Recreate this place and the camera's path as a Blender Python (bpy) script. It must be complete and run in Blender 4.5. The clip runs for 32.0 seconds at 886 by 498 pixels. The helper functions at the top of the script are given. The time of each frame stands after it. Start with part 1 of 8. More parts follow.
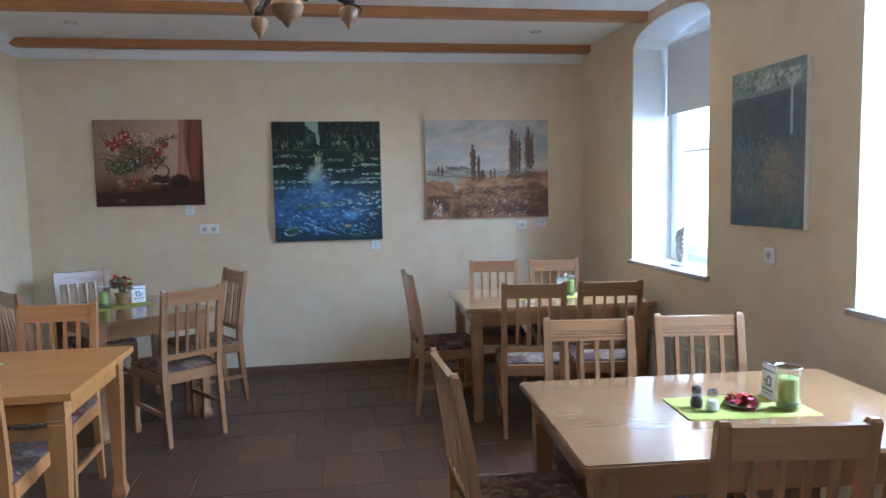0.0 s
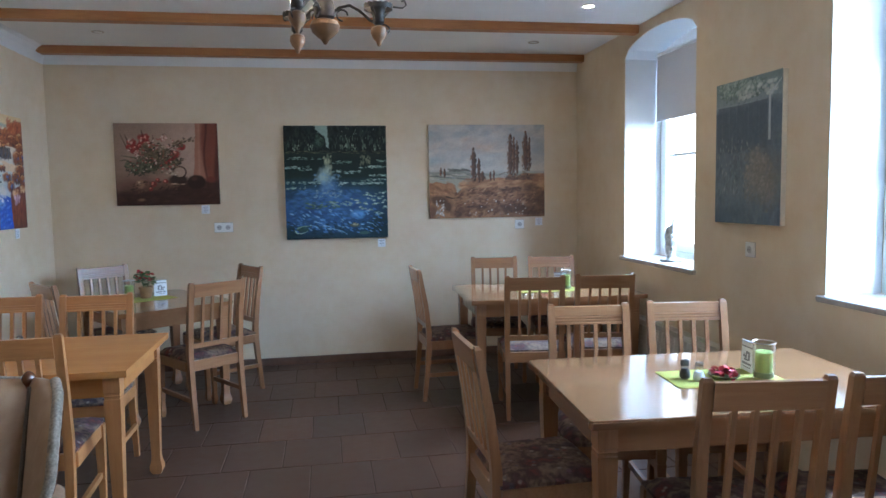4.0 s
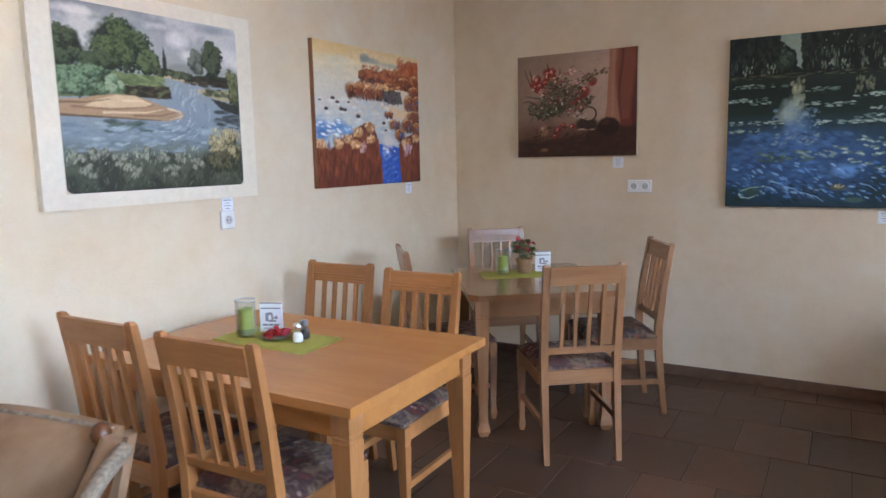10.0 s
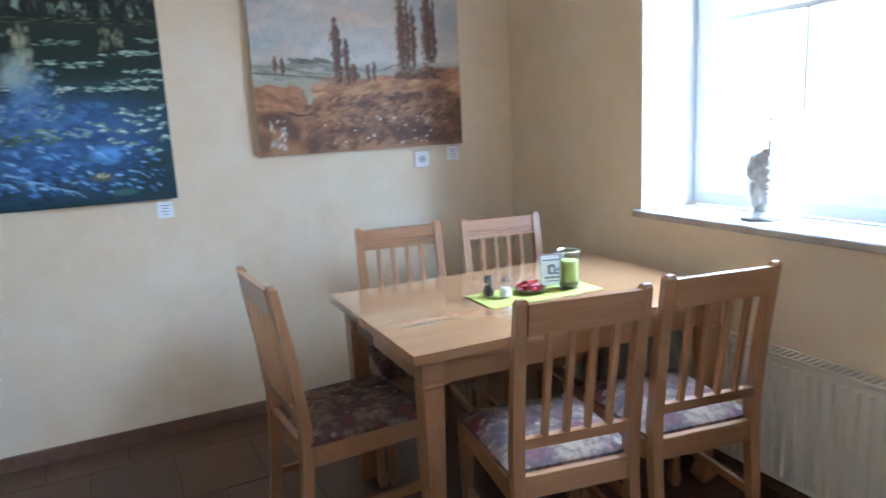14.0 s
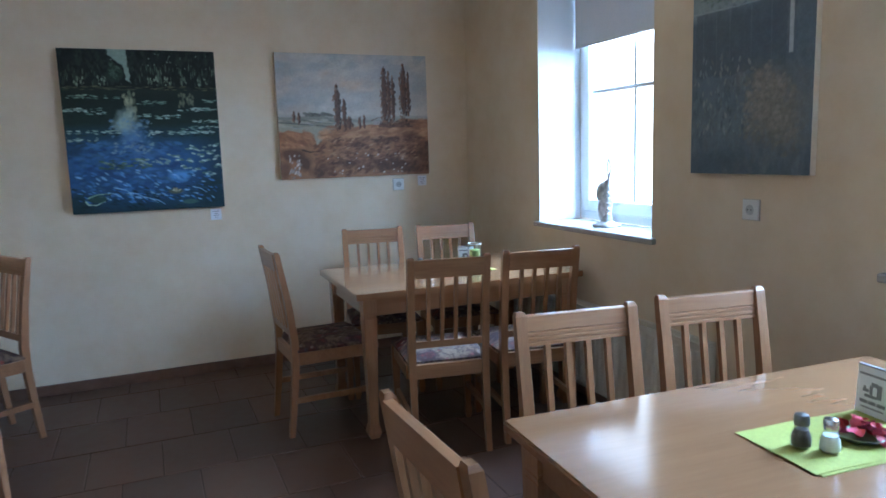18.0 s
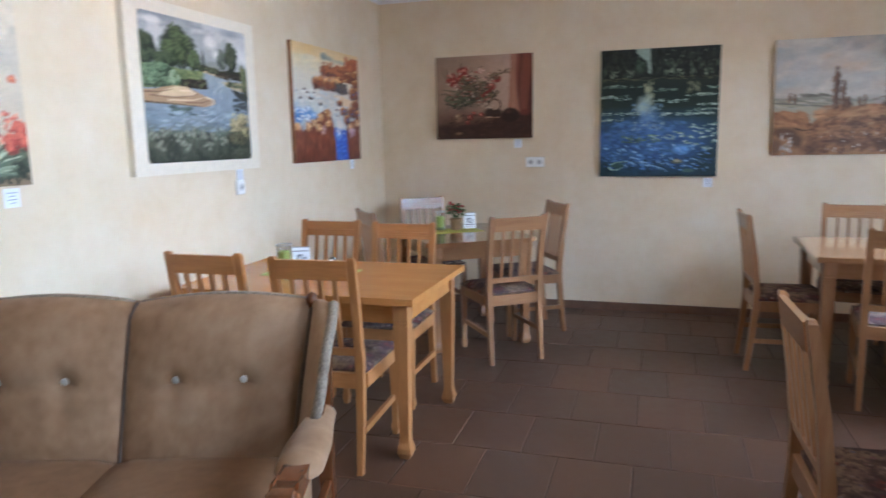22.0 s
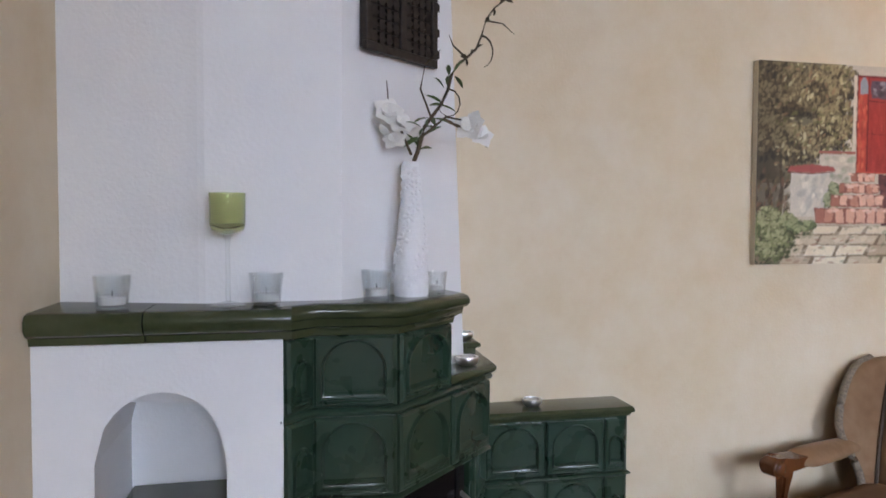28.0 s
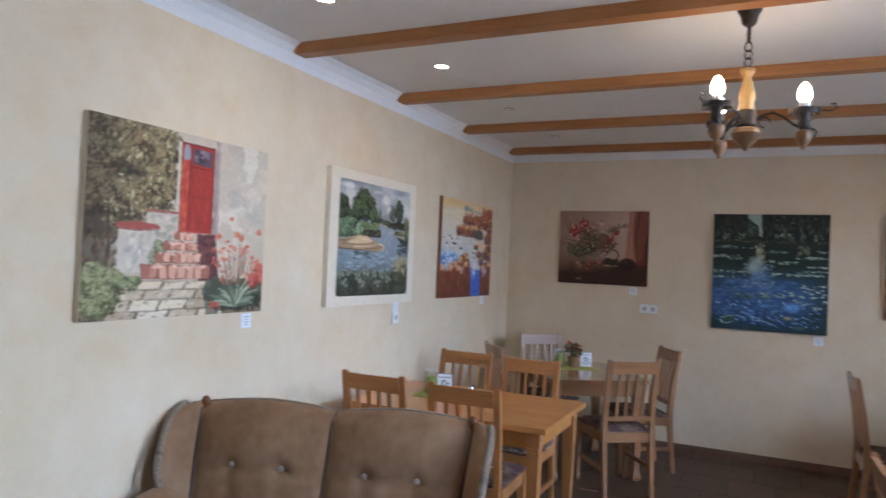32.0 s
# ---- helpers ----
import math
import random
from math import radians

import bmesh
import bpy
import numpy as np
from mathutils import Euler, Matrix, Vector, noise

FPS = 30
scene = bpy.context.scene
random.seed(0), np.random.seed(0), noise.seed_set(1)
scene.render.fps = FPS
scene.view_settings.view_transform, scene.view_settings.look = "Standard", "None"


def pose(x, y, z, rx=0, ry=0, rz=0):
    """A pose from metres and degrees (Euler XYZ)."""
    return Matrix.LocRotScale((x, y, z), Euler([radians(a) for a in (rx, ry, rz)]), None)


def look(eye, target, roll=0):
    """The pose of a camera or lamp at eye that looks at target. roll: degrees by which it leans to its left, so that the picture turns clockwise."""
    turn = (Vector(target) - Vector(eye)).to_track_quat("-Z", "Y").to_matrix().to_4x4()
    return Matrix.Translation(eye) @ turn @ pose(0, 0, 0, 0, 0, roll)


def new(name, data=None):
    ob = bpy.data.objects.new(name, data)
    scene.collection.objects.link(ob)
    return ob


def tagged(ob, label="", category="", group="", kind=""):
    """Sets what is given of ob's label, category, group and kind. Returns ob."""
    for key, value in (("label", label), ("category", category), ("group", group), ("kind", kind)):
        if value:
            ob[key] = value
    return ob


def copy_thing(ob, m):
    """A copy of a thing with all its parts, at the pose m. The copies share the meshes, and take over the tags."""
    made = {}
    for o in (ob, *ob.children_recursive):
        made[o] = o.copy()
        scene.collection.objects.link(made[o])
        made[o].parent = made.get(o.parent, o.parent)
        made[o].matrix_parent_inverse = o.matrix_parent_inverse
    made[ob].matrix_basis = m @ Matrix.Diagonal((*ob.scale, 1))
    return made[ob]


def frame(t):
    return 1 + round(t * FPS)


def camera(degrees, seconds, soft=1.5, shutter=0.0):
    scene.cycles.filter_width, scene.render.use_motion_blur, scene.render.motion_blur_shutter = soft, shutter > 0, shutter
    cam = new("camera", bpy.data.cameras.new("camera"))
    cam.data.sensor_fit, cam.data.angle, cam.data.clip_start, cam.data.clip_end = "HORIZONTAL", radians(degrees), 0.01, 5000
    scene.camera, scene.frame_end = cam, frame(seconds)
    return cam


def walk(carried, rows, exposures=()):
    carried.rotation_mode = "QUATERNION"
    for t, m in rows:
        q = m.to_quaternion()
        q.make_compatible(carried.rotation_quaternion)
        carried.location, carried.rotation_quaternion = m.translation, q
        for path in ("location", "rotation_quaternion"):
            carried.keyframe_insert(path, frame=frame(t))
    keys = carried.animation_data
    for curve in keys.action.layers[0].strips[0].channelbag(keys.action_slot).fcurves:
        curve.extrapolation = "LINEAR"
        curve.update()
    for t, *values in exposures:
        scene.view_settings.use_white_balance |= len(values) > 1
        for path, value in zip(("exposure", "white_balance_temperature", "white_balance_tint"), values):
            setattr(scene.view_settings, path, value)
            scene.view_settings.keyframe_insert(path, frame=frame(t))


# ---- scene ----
cam = camera(65.7, 32.0, soft=1.5, shutter=0.4)
PATH = [
    (0, (2.386, -5.804, 1.491), (2.688, -3.834, 1.324), -1.1),
    (0.5, (2.237, -5.894, 1.494), (2.628, -3.937, 1.363), -0.7),
    (1, (2.102, -5.929, 1.475), (2.532, -3.986, 1.27), -0.5),
    (1.5, (2.078, -5.946, 1.476), (2.551, -4.013, 1.273), -0.1),
    (2, (2.112, -5.98, 1.474), (2.551, -4.037, 1.29), -0.1),
    (2.5, (2.188, -6.072, 1.486), (2.566, -4.114, 1.339), 0.1),
    (3, (2.232, -6.124, 1.475), (2.564, -4.157, 1.319), -0.6),
    (3.5, (2.233, -6.133, 1.475), (2.541, -4.163, 1.32), -1.2),
    (5.5, (2.068, -5.887, 1.475), (2.551, -3.956, 1.286), 0.3),
    (6, (2.044, -5.845, 1.475), (2.459, -3.898, 1.287), 0.7),
    (6.5, (2.011, -5.83, 1.487), (2.256, -3.851, 1.327), -0.1),
    (7, (1.961, -5.775, 1.467), (2.052, -3.789, 1.25), -0.3),
    (7.5, (2.039, -5.611, 1.431), (1.805, -3.634, 1.23), -1.6),
    (8, (2.212, -5.431, 1.439), (1.68, -3.516, 1.214), -0.2),
    (8.5, (2.248, -5.17, 1.423), (1.603, -3.287, 1.224), 0.3),
    (9, (2.281, -4.911, 1.431), (1.506, -3.079, 1.222), -1.8),
    (9.5, (2.448, -4.681, 1.42), (1.476, -2.951, 1.176), 0.5),
    (10, (2.516, -4.485, 1.433), (1.508, -2.778, 1.169), -1.3),
    (10.5, (2.512, -4.32, 1.418), (1.542, -2.586, 1.189), -0.7),
    (11, (2.633, -4.207, 1.445), (1.732, -2.439, 1.199), -1.1),
    (11.5, (2.712, -4.078, 1.412), (1.754, -2.345, 1.131), 0.3),
    (12, (2.59, -3.911, 1.426), (1.902, -2.065, 1.081), -3.4),
    (12.5, (2.485, -3.735, 1.426), (2.218, -1.792, 1.036), -3.3),
    (13, (2.529, -3.491, 1.422), (2.581, -1.527, 1.049), -4.9),
    (13.5, (2.56, -3.374, 1.405), (3.007, -1.466, 1.004), -2.5),
    (14, (2.454, -3.28, 1.401), (3.324, -1.519, 1.022), -2.8),
    (14.5, (2.372, -3.246, 1.406), (3.432, -1.599, 1.001), -2.4),
    (15, (2.35, -3.33, 1.416), (3.459, -1.711, 1.031), -1.2),
    (15.5, (2.359, -3.557, 1.404), (3.406, -1.893, 1.038), 0.4),
    (17.5, (2.298, -4.502, 1.377), (3.17, -2.733, 1.042), 2.1),
    (18, (2.308, -4.707, 1.407), (3.083, -2.884, 1.128), -1.8),
    (18.5, (2.23, -4.915, 1.402), (2.855, -3.04, 1.095), -1.7),
    (19, (2.247, -5.05, 1.4), (2.812, -3.154, 1.103), -0.6),
    (19.5, (2.341, -5.197, 1.385), (2.893, -3.302, 1.065), -1.3),
    (20, (2.423, -5.409, 1.364), (2.824, -3.488, 0.977), 0.2),
    (20.5, (2.382, -5.533, 1.406), (2.539, -3.57, 1.056), -1.9),
    (21, (2.293, -5.623, 1.414), (2.233, -3.656, 1.054), -1.7),
    (21.5, (2.276, -5.692, 1.425), (1.953, -3.745, 1.099), -1.4),
    (22, (2.336, -5.707, 1.412), (1.743, -3.823, 1.1), -1.1),
    (22.5, (2.487, -5.739, 1.388), (1.533, -4.013, 1.053), 1.8),
    (23, (2.507, -5.793, 1.411), (1.443, -4.126, 1.118), -0.5),
    (23.5, (2.445, -5.931, 1.427), (1.336, -4.283, 1.19), -1.5),
    (24, (2.391, -6.037, 1.429), (1.193, -4.454, 1.184), -1.2),
    (24.5, (2.387, -6.082, 1.421), (1.014, -4.65, 1.167), -1.0),
    (25, (2.418, -6.119, 1.401), (0.858, -4.894, 1.141), -0.4),
    (25.5, (2.434, -6.15, 1.387), (0.756, -5.094, 1.125), -1.3),
    (26, (2.441, -6.191, 1.379), (0.665, -5.312, 1.115), -1.9),
    (26.5, (2.425, -6.247, 1.373), (0.571, -5.558, 1.075), -2.3),
    (28.5, (2.408, -6.448, 1.459), (0.452, -6.029, 1.441), 1.2),
    (29, (2.406, -6.453, 1.481), (0.514, -5.805, 1.528), 4.1),
    (29.5, (2.312, -6.504, 1.512), (0.579, -5.509, 1.602), 1.3),
    (30, (2.264, -6.537, 1.521), (0.704, -5.288, 1.596), 2.0),
    (30.5, (2.258, -6.511, 1.535), (0.865, -5.076, 1.584), 1.8),
    (31, (2.27, -6.456, 1.533), (1.057, -4.866, 1.59), 2.2),
    (31.5, (2.304, -6.403, 1.538), (1.243, -4.71, 1.61), 2.4),
    (32, (2.359, -6.376, 1.558), (1.489, -4.576, 1.598), 2.5),
]

walk(cam, [(t, look(eye, target, roll)) for t, eye, target, roll in PATH], exposures=[
    (0.0, 0.36, 5200, 10), (2.0, 0.21, 5250, 10), (6.0, 0.28, 5200, 10), (7.0, 0.16, 5550, 11), (8.0, 0.55, 5650, 15), (9.0, 0.53, 5950, 18), (10.0, 0.42, 6000, 19), (11.0, 0.65, 5720, 18), (12.0, 0.86, 5400, 17), (13.0, 1.11, 5150, 15),
    (14.0, 0.81, 5200, 10), (15.0, -0.09, 5150, 8), (18.0, -0.02, 4850, 8), (19.0, -0.12, 4950, 8), (20.0, -0.17, 5150, 10), (21.0, 0.09, 5550, 15), (21.5, 0.59, 5650, 16), (23.0, 0.34, 5900, 17), (26.0, -0.14, 6300, 22),
    (29.0, -0.22, 6850, 26), (31.0, -0.30, 6000, 19), (32.0, -0.02, 5800, 19)])


# ---------------------------------------------------------------- light
XE, YS, ZC = 4.53, -6.98, 2.69
world = bpy.data.worlds.new("sky")
scene.world = world
world.use_nodes = True
wn = world.node_tree.nodes
sky = wn.new("ShaderNodeTexSky")
sky.sky_type, sky.sun_disc = "NISHITA", False
sky.sun_elevation, sky.sun_rotation = radians(32), radians(167)
world.node_tree.links.new(sky.outputs[0], wn["Background"].inputs[0])
wn["Background"].inputs[1].default_value = 0.12

sun = new("sun", bpy.data.lights.new("sun", "SUN"))
sun.data.energy, sun.data.angle, sun.data.color = 3.0, radians(0.5), (1, 0.95, 0.86)
sun.matrix_world = look((8, -12, 8), (8 - 0.21, -12 + 0.95, 8 - 0.6))

WINDOWS = [(-1.03, -2.07), (-3.24, -4.28), (-5.45, -6.49)]
for y1, y0 in WINDOWS:
    lamp = new("window_daylight", bpy.data.lights.new("window_daylight", "AREA"))
    lamp.data.shape, lamp.data.size, lamp.data.size_y = "RECTANGLE", 1.6, 2.2
    lamp.data.spread = radians(160)
    lamp.data.energy, lamp.data.color = 520 if y1 > -5 else 330, (0.57, 0.785, 1.0)
    lamp.matrix_world = look((XE + 1.15, (y0 + y1) / 2, 2.70), (XE - 1.85, (y0 + y1) / 2, 0.45))


# ---------------------------------------------------------------- materials
def rgb(h):
    return tuple(((int(h[i:i + 2], 16) / 255 + 0.055) / 1.055) ** 2.4 if int(h[i:i + 2], 16) > 10 else int(h[i:i + 2], 16) / 3294 for i in (0, 2, 4))


class Mat:
    """A small builder of node materials."""

    def __init__(self, name, rough=0.6, metal=0.0, spec=0.5):
        self.m = bpy.data.materials.new(name)
        self.m.use_nodes = True
        self.t = self.m.node_tree
        self.b = self.t.nodes["Principled BSDF"]
        self.b.inputs["Roughness"].default_value = rough
        self.b.inputs["Metallic"].default_value = metal
        self.b.inputs["Specular IOR Level"].default_value = spec

    def n(self, kind, **vals):
        node = self.t.nodes.new("ShaderNode" + kind)
        for k, v in vals.items():
            node.inputs[k].default_value = v
        return node

    def l(self, a, b):
        self.t.links.new(a, b)

    def coords(self, scale=(1, 1, 1), world_space=False):
        if world_space:
            src = self.n("NewGeometry").outputs["Position"]
        else:
            src = self.n("TexCoord").outputs["Object"]
        mp = self.n("Mapping")
        mp.inputs["Scale"].default_value = scale
        self.l(src, mp.inputs["Vector"])
        return mp.outputs[0]

    def noise(self, vec, scale, detail=4, rough=0.55):
        nd = self.n("TexNoise", Scale=scale, Detail=detail, Roughness=rough)
        self.l(vec, nd.inputs["Vector"])
        return nd.outputs["Fac"]

    def ramp(self, fac, stops):
        r = self.n("ValToRGB")
        e = r.color_ramp.elements
        while len(e) < len(stops):
            e.new(0.5)
        for i, (p, c) in enumerate(stops):
            e[i].position, e[i].color = p, (*c, 1)
        self.l(fac, r.inputs[0])
        return r.outputs[0]

    def mix(self, fac, a, b, mode="MIX"):
        x = self.t.nodes.new("ShaderNodeMix")
        x.data_type, x.blend_type = "RGBA", mode
        for sock, v in ((x.inputs[0], fac), (x.inputs[6], a), (x.inputs[7], b)):
            if isinstance(v, (int, float)):
                sock.default_value = v
            elif isinstance(v, tuple):
                sock.default_value = (*v, 1)
            else:
                self.l(v, sock)
        return x.outputs[2]

    def base(self, c):
        if isinstance(c, tuple):
            self.b.inputs["Base Color"].default_value = (*c, 1)
        else:
            self.l(c, self.b.inputs["Base Color"])
        return self

    def bump(self, fac, strength=0.2, dist=0.002):
        bp = self.n("Bump", Strength=strength, Distance=dist)
        self.l(fac, bp.inputs["Height"])
        self.l(bp.outputs[0], self.b.inputs["Normal"])
        return self

    def rough(self, fac, lo, hi):
        r = self.n("MapRange")
        r.inputs["To Min"].default_value, r.inputs["To Max"].default_value = lo, hi
        self.l(fac, r.inputs[0])
        self.l(r.outputs[0], self.b.inputs["Roughness"])
        return self

    def rand(self):
        return self.n("ObjectInfo").outputs["Random"]


def plain(name, col, rough=0.6, metal=0.0, var=0.08, scale=30, bump=0.05, spec=0.5):
    k = Mat(name, rough, metal, spec)
    v = k.coords()
    f = k.noise(v, scale)
    k.base(k.ramp(f, [(0.3, tuple(c * (1 - var) for c in col)), (0.7, tuple(min(1, c * (1 + var)) for c in col))]))
    if bump:
        k.bump(f, bump, 0.002)
    return k.m


def plaster(name, col, dark, pale, patch):
    k = Mat(name, 0.85, 0, 0.25)
    v = k.coords(world_space=True)
    big, mid, fine = k.noise(v, 1.1, 5, 0.6), k.noise(v, 5.0, 6, 0.65), k.noise(v, 90, 3)
    c = k.mix(k.ramp(big, [(0.35, (0, 0, 0)), (0.68, (1, 1, 1))]), dark, pale)
    c = k.mix(patch, c, k.ramp(mid, [(0.3, dark), (0.5, col), (0.72, pale)]))
    k.base(c)
    s = k.n("Math")
    s.operation = "ADD"
    k.l(mid, s.inputs[0])
    k.l(fine, s.inputs[1])
    return k.bump(s.outputs[0], 0.22, 0.004).m


def wood(name, dark, mid, pale, rough=0.36, along="z", blotch=0.0):
    k = Mat(name, rough, 0, 0.5)
    sc = {"x": (1.2, 14, 14), "y": (14, 1.2, 14), "z": (14, 14, 1.2)}[along]
    v = k.coords(sc)
    off = k.n("VectorMath")
    off.operation = "ADD"
    k.l(v, off.inputs[0])
    rr = k.n("Math")
    rr.operation = "MULTIPLY"
    rr.inputs[1].default_value = 37.0
    k.l(k.rand(), rr.inputs[0])
    k.l(rr.outputs[0], off.inputs[1])
    grain, fine = k.noise(off.outputs[0], 1.6, 6, 0.6), k.noise(off.outputs[0], 7.0, 4, 0.6)
    c = k.ramp(grain, [(0.25, dark), (0.5, mid), (0.75, pale)])
    c = k.mix(0.35, c, k.ramp(fine, [(0.3, dark), (0.65, pale)]))
    if blotch:
        w = k.coords({"x": (0.35, 1, 1), "y": (1, 0.35, 1), "z": (1, 1, 0.35)}[along])
        stain = k.noise(w, 4.5, 3, 0.55)
        c = k.mix(k.ramp(stain, [(0.50, (0, 0, 0)), (0.78, (blotch, blotch, blotch))]), c, tuple(0.62 * q for q in dark))
    shade = k.ramp(k.rand(), [(0.0, (0.84, 0.82, 0.8)), (1.0, (1.05, 1.03, 1.0))])
    k.base(k.mix(1.0, c, shade, "MULTIPLY"))
    k.rough(grain, rough - 0.02, rough + 0.05)
    return k.bump(fine, 0.025, 0.001).m


M = {}
M["wall"] = plaster("cream_plaster", (0.735, 0.612, 0.440), (0.685, 0.540, 0.350), (0.775, 0.680, 0.535), 0.55)
M["white"] = plaster("white_plaster", (0.80, 0.80, 0.80), (0.76, 0.76, 0.77), (0.84, 0.84, 0.83), 0.5)
# White plaster again, darkened in colour to hold back the light on the reveals.
M["reveal"] = plaster("dimmed_white_reveal", (0.70, 0.72, 0.735), (0.67, 0.69, 0.705), (0.74, 0.755, 0.765), 0.5)
M["ceiling"] = plaster("ceiling_paint", (0.79, 0.775, 0.75), (0.76, 0.745, 0.72), (0.82, 0.805, 0.78), 0.3)
M["beam"] = wood("beam_pine", (0.30, 0.115, 0.035), (0.42, 0.18, 0.055), (0.50, 0.235, 0.08), 0.45, "x")
M["pale_z"] = wood("pale_alder", (0.235, 0.103, 0.039), (0.315, 0.149, 0.061), (0.385, 0.199, 0.089), 0.34, "z")
M["pale_x"] = wood("pale_alder_top", (0.268, 0.132, 0.057), (0.296, 0.149, 0.068), (0.328, 0.171, 0.081), 0.20, "x", 0.22)
M["pale_r"] = wood("pale_alder_rail", (0.235, 0.103, 0.039), (0.315, 0.149, 0.061), (0.385, 0.199, 0.089), 0.36, "x")
M["orange_r"] = wood("honey_alder_rail", (0.34, 0.140, 0.044), (0.425, 0.185, 0.060), (0.505, 0.235, 0.085), 0.36, "x")
for k_, weight, gloss in (("pale_x", 0.8, 0.12), ("pale_z", 0.8, 0.24), ("pale_r", 0.9, 0.22)):
    bs = M[k_].node_tree.nodes["Principled BSDF"]
    bs.inputs["Coat Weight"].default_value, bs.inputs["Coat Roughness"].default_value = weight, gloss
M["orange_z"] = wood("honey_alder", (0.34, 0.140, 0.044), (0.425, 0.185, 0.060), (0.505, 0.235, 0.085), 0.36, "z")
M["orange_x"] = wood("honey_alder_top", (0.46, 0.188, 0.050), (0.515, 0.222, 0.064), (0.56, 0.256, 0.080), 0.24, "x", 0.3)
M["dark"] = wood("dark_polished_oak", (0.105, 0.034, 0.012), (0.135, 0.046, 0.017), (0.17, 0.060, 0.023), 0.22, "z")
M["darkboard"] = wood("dark_board_wood", (0.035, 0.016, 0.010), (0.05, 0.024, 0.015), (0.075, 0.036, 0.022), 0.4, "x")
M["lightboard"] = wood("light_board_wood", (0.40, 0.15, 0.038), (0.48, 0.19, 0.052), (0.55, 0.24, 0.075), 0.4, "x")
M["turned"] = wood("turned_wood", (0.36, 0.21, 0.065), (0.43, 0.265, 0.085), (0.50, 0.33, 0.115), 0.4, "z")
M["iron"] = plain("wrought_iron", (0.040, 0.033, 0.028), 0.55, 0.5, 0.3, 60, 0.2)
M["metal"] = plain("steel", (0.62, 0.62, 0.63), 0.22, 1.0, 0.05)
M["darksteel"] = plain("dark_steel", (0.16, 0.155, 0.15), 0.35, 0.8, 0.08)
M["chrome"] = plain("chrome", (0.80, 0.80, 0.81), 0.28, 1.0, 0.03)
M["pvc"] = plain("white_window_plastic", (0.80, 0.81, 0.82), 0.35, 0, 0.02, 20, 0)
M["switch"] = plain("white_plastic", (0.80, 0.80, 0.78), 0.4, 0, 0.03, 20, 0)
M["seam"] = plain("grey_gap_shadow", (0.46, 0.43, 0.38), 0.7)
M["hole"] = plain("dark_plastic", (0.03, 0.03, 0.03), 0.6)
M["paper"] = plain("white_card", (0.82, 0.84, 0.88), 0.7, 0, 0.03, 40, 0)
M["print"] = plain("grey_print", (0.25, 0.25, 0.28), 0.8)
# White enamel, darkened and yellowed to carry the shade below the sill.
M["radiator"] = plain("radiator_enamel", (0.62, 0.585, 0.50), 0.4, 0, 0.03, 20, 0)
M["blind"] = plain("grey_blind_fabric", (0.60, 0.60, 0.61), 0.9, 0, 0.05, 120, 0.1)
M["black"] = plain("black_iron", (0.012, 0.011, 0.011), 0.45, 0.3, 0.3)
M["candle"] = plain("green_wax", (0.34, 0.41, 0.10), 0.5, 0, 0.08)
M["cloth"] = plain("lime_green_paper_mat", (0.345, 0.335, 0.062), 0.85, 0, 0.1, 150, 0.25)
M["olive"] = plain("olive_plate", (0.16, 0.15, 0.05), 0.3)
M["red"] = plain("red_petals", (0.42, 0.02, 0.025), 0.6, 0, 0.4, 60, 0.2)
M["pink"] = plain("pink_petals", (0.55, 0.07, 0.13), 0.6, 0, 0.3, 60, 0.2)
M["leaf"] = plain("leaf_green", (0.06, 0.10, 0.025), 0.5, 0, 0.35, 40, 0.1)
M["twig"] = plain("twig_brown", (0.07, 0.05, 0.025), 0.8, 0, 0.3)
M["pot"] = plain("tan_pot", (0.30, 0.175, 0.085), 0.6, 0, 0.15)
M["petal"] = plain("white_petals", (0.80, 0.78, 0.74), 0.6, 0, 0.06)
M["vase"] = plain("white_ceramic", (0.80, 0.80, 0.81), 0.5, 0, 0.04, 90, 0.6)
M["salt"] = plain("white_salt", (0.72, 0.72, 0.71), 0.8)
M["pepper"] = plain("ground_pepper", (0.06, 0.05, 0.042), 0.8)
M["silver"] = plain("silvered_resin", (0.56, 0.55, 0.53), 0.28, 0.55, 0.3, 40, 0.6)
M["cup"] = plain("brown_turned_wood", (0.19, 0.098, 0.042), 0.42, 0, 0.25, 20, 0.1)
M["vent"] = plain("dark_bronze", (0.035, 0.028, 0.024), 0.5, 0.5, 0.4, 60, 0.3)

k = Mat("clear_glass", 0.03)
tr, gl, fr, mx = k.n("BsdfTransparent"), k.n("BsdfGlossy"), k.n("LayerWeight"), k.n("MixShader")
tr.inputs["Color"].default_value = (0.97, 0.98, 0.98, 1)
gl.inputs["Roughness"].default_value = 0.06
fr.inputs["Blend"].default_value = 0.30
half = k.n("Math")
half.operation = "MULTIPLY"
half.inputs[1].default_value = 0.5
k.l(fr.outputs["Facing"], half.inputs[0])
k.l(half.outputs[0], mx.inputs[0])
k.l(tr.outputs[0], mx.inputs[1])
k.l(gl.outputs[0], mx.inputs[2])
k.l(mx.outputs[0], k.t.nodes["Material Output"].inputs[0])
M["glass"] = k.m
k = Mat("green_glass", 0.06)
k.base((0.78, 0.84, 0.50))
k.b.inputs["Transmission Weight"].default_value = 0.85
M["greenglass"] = k.m

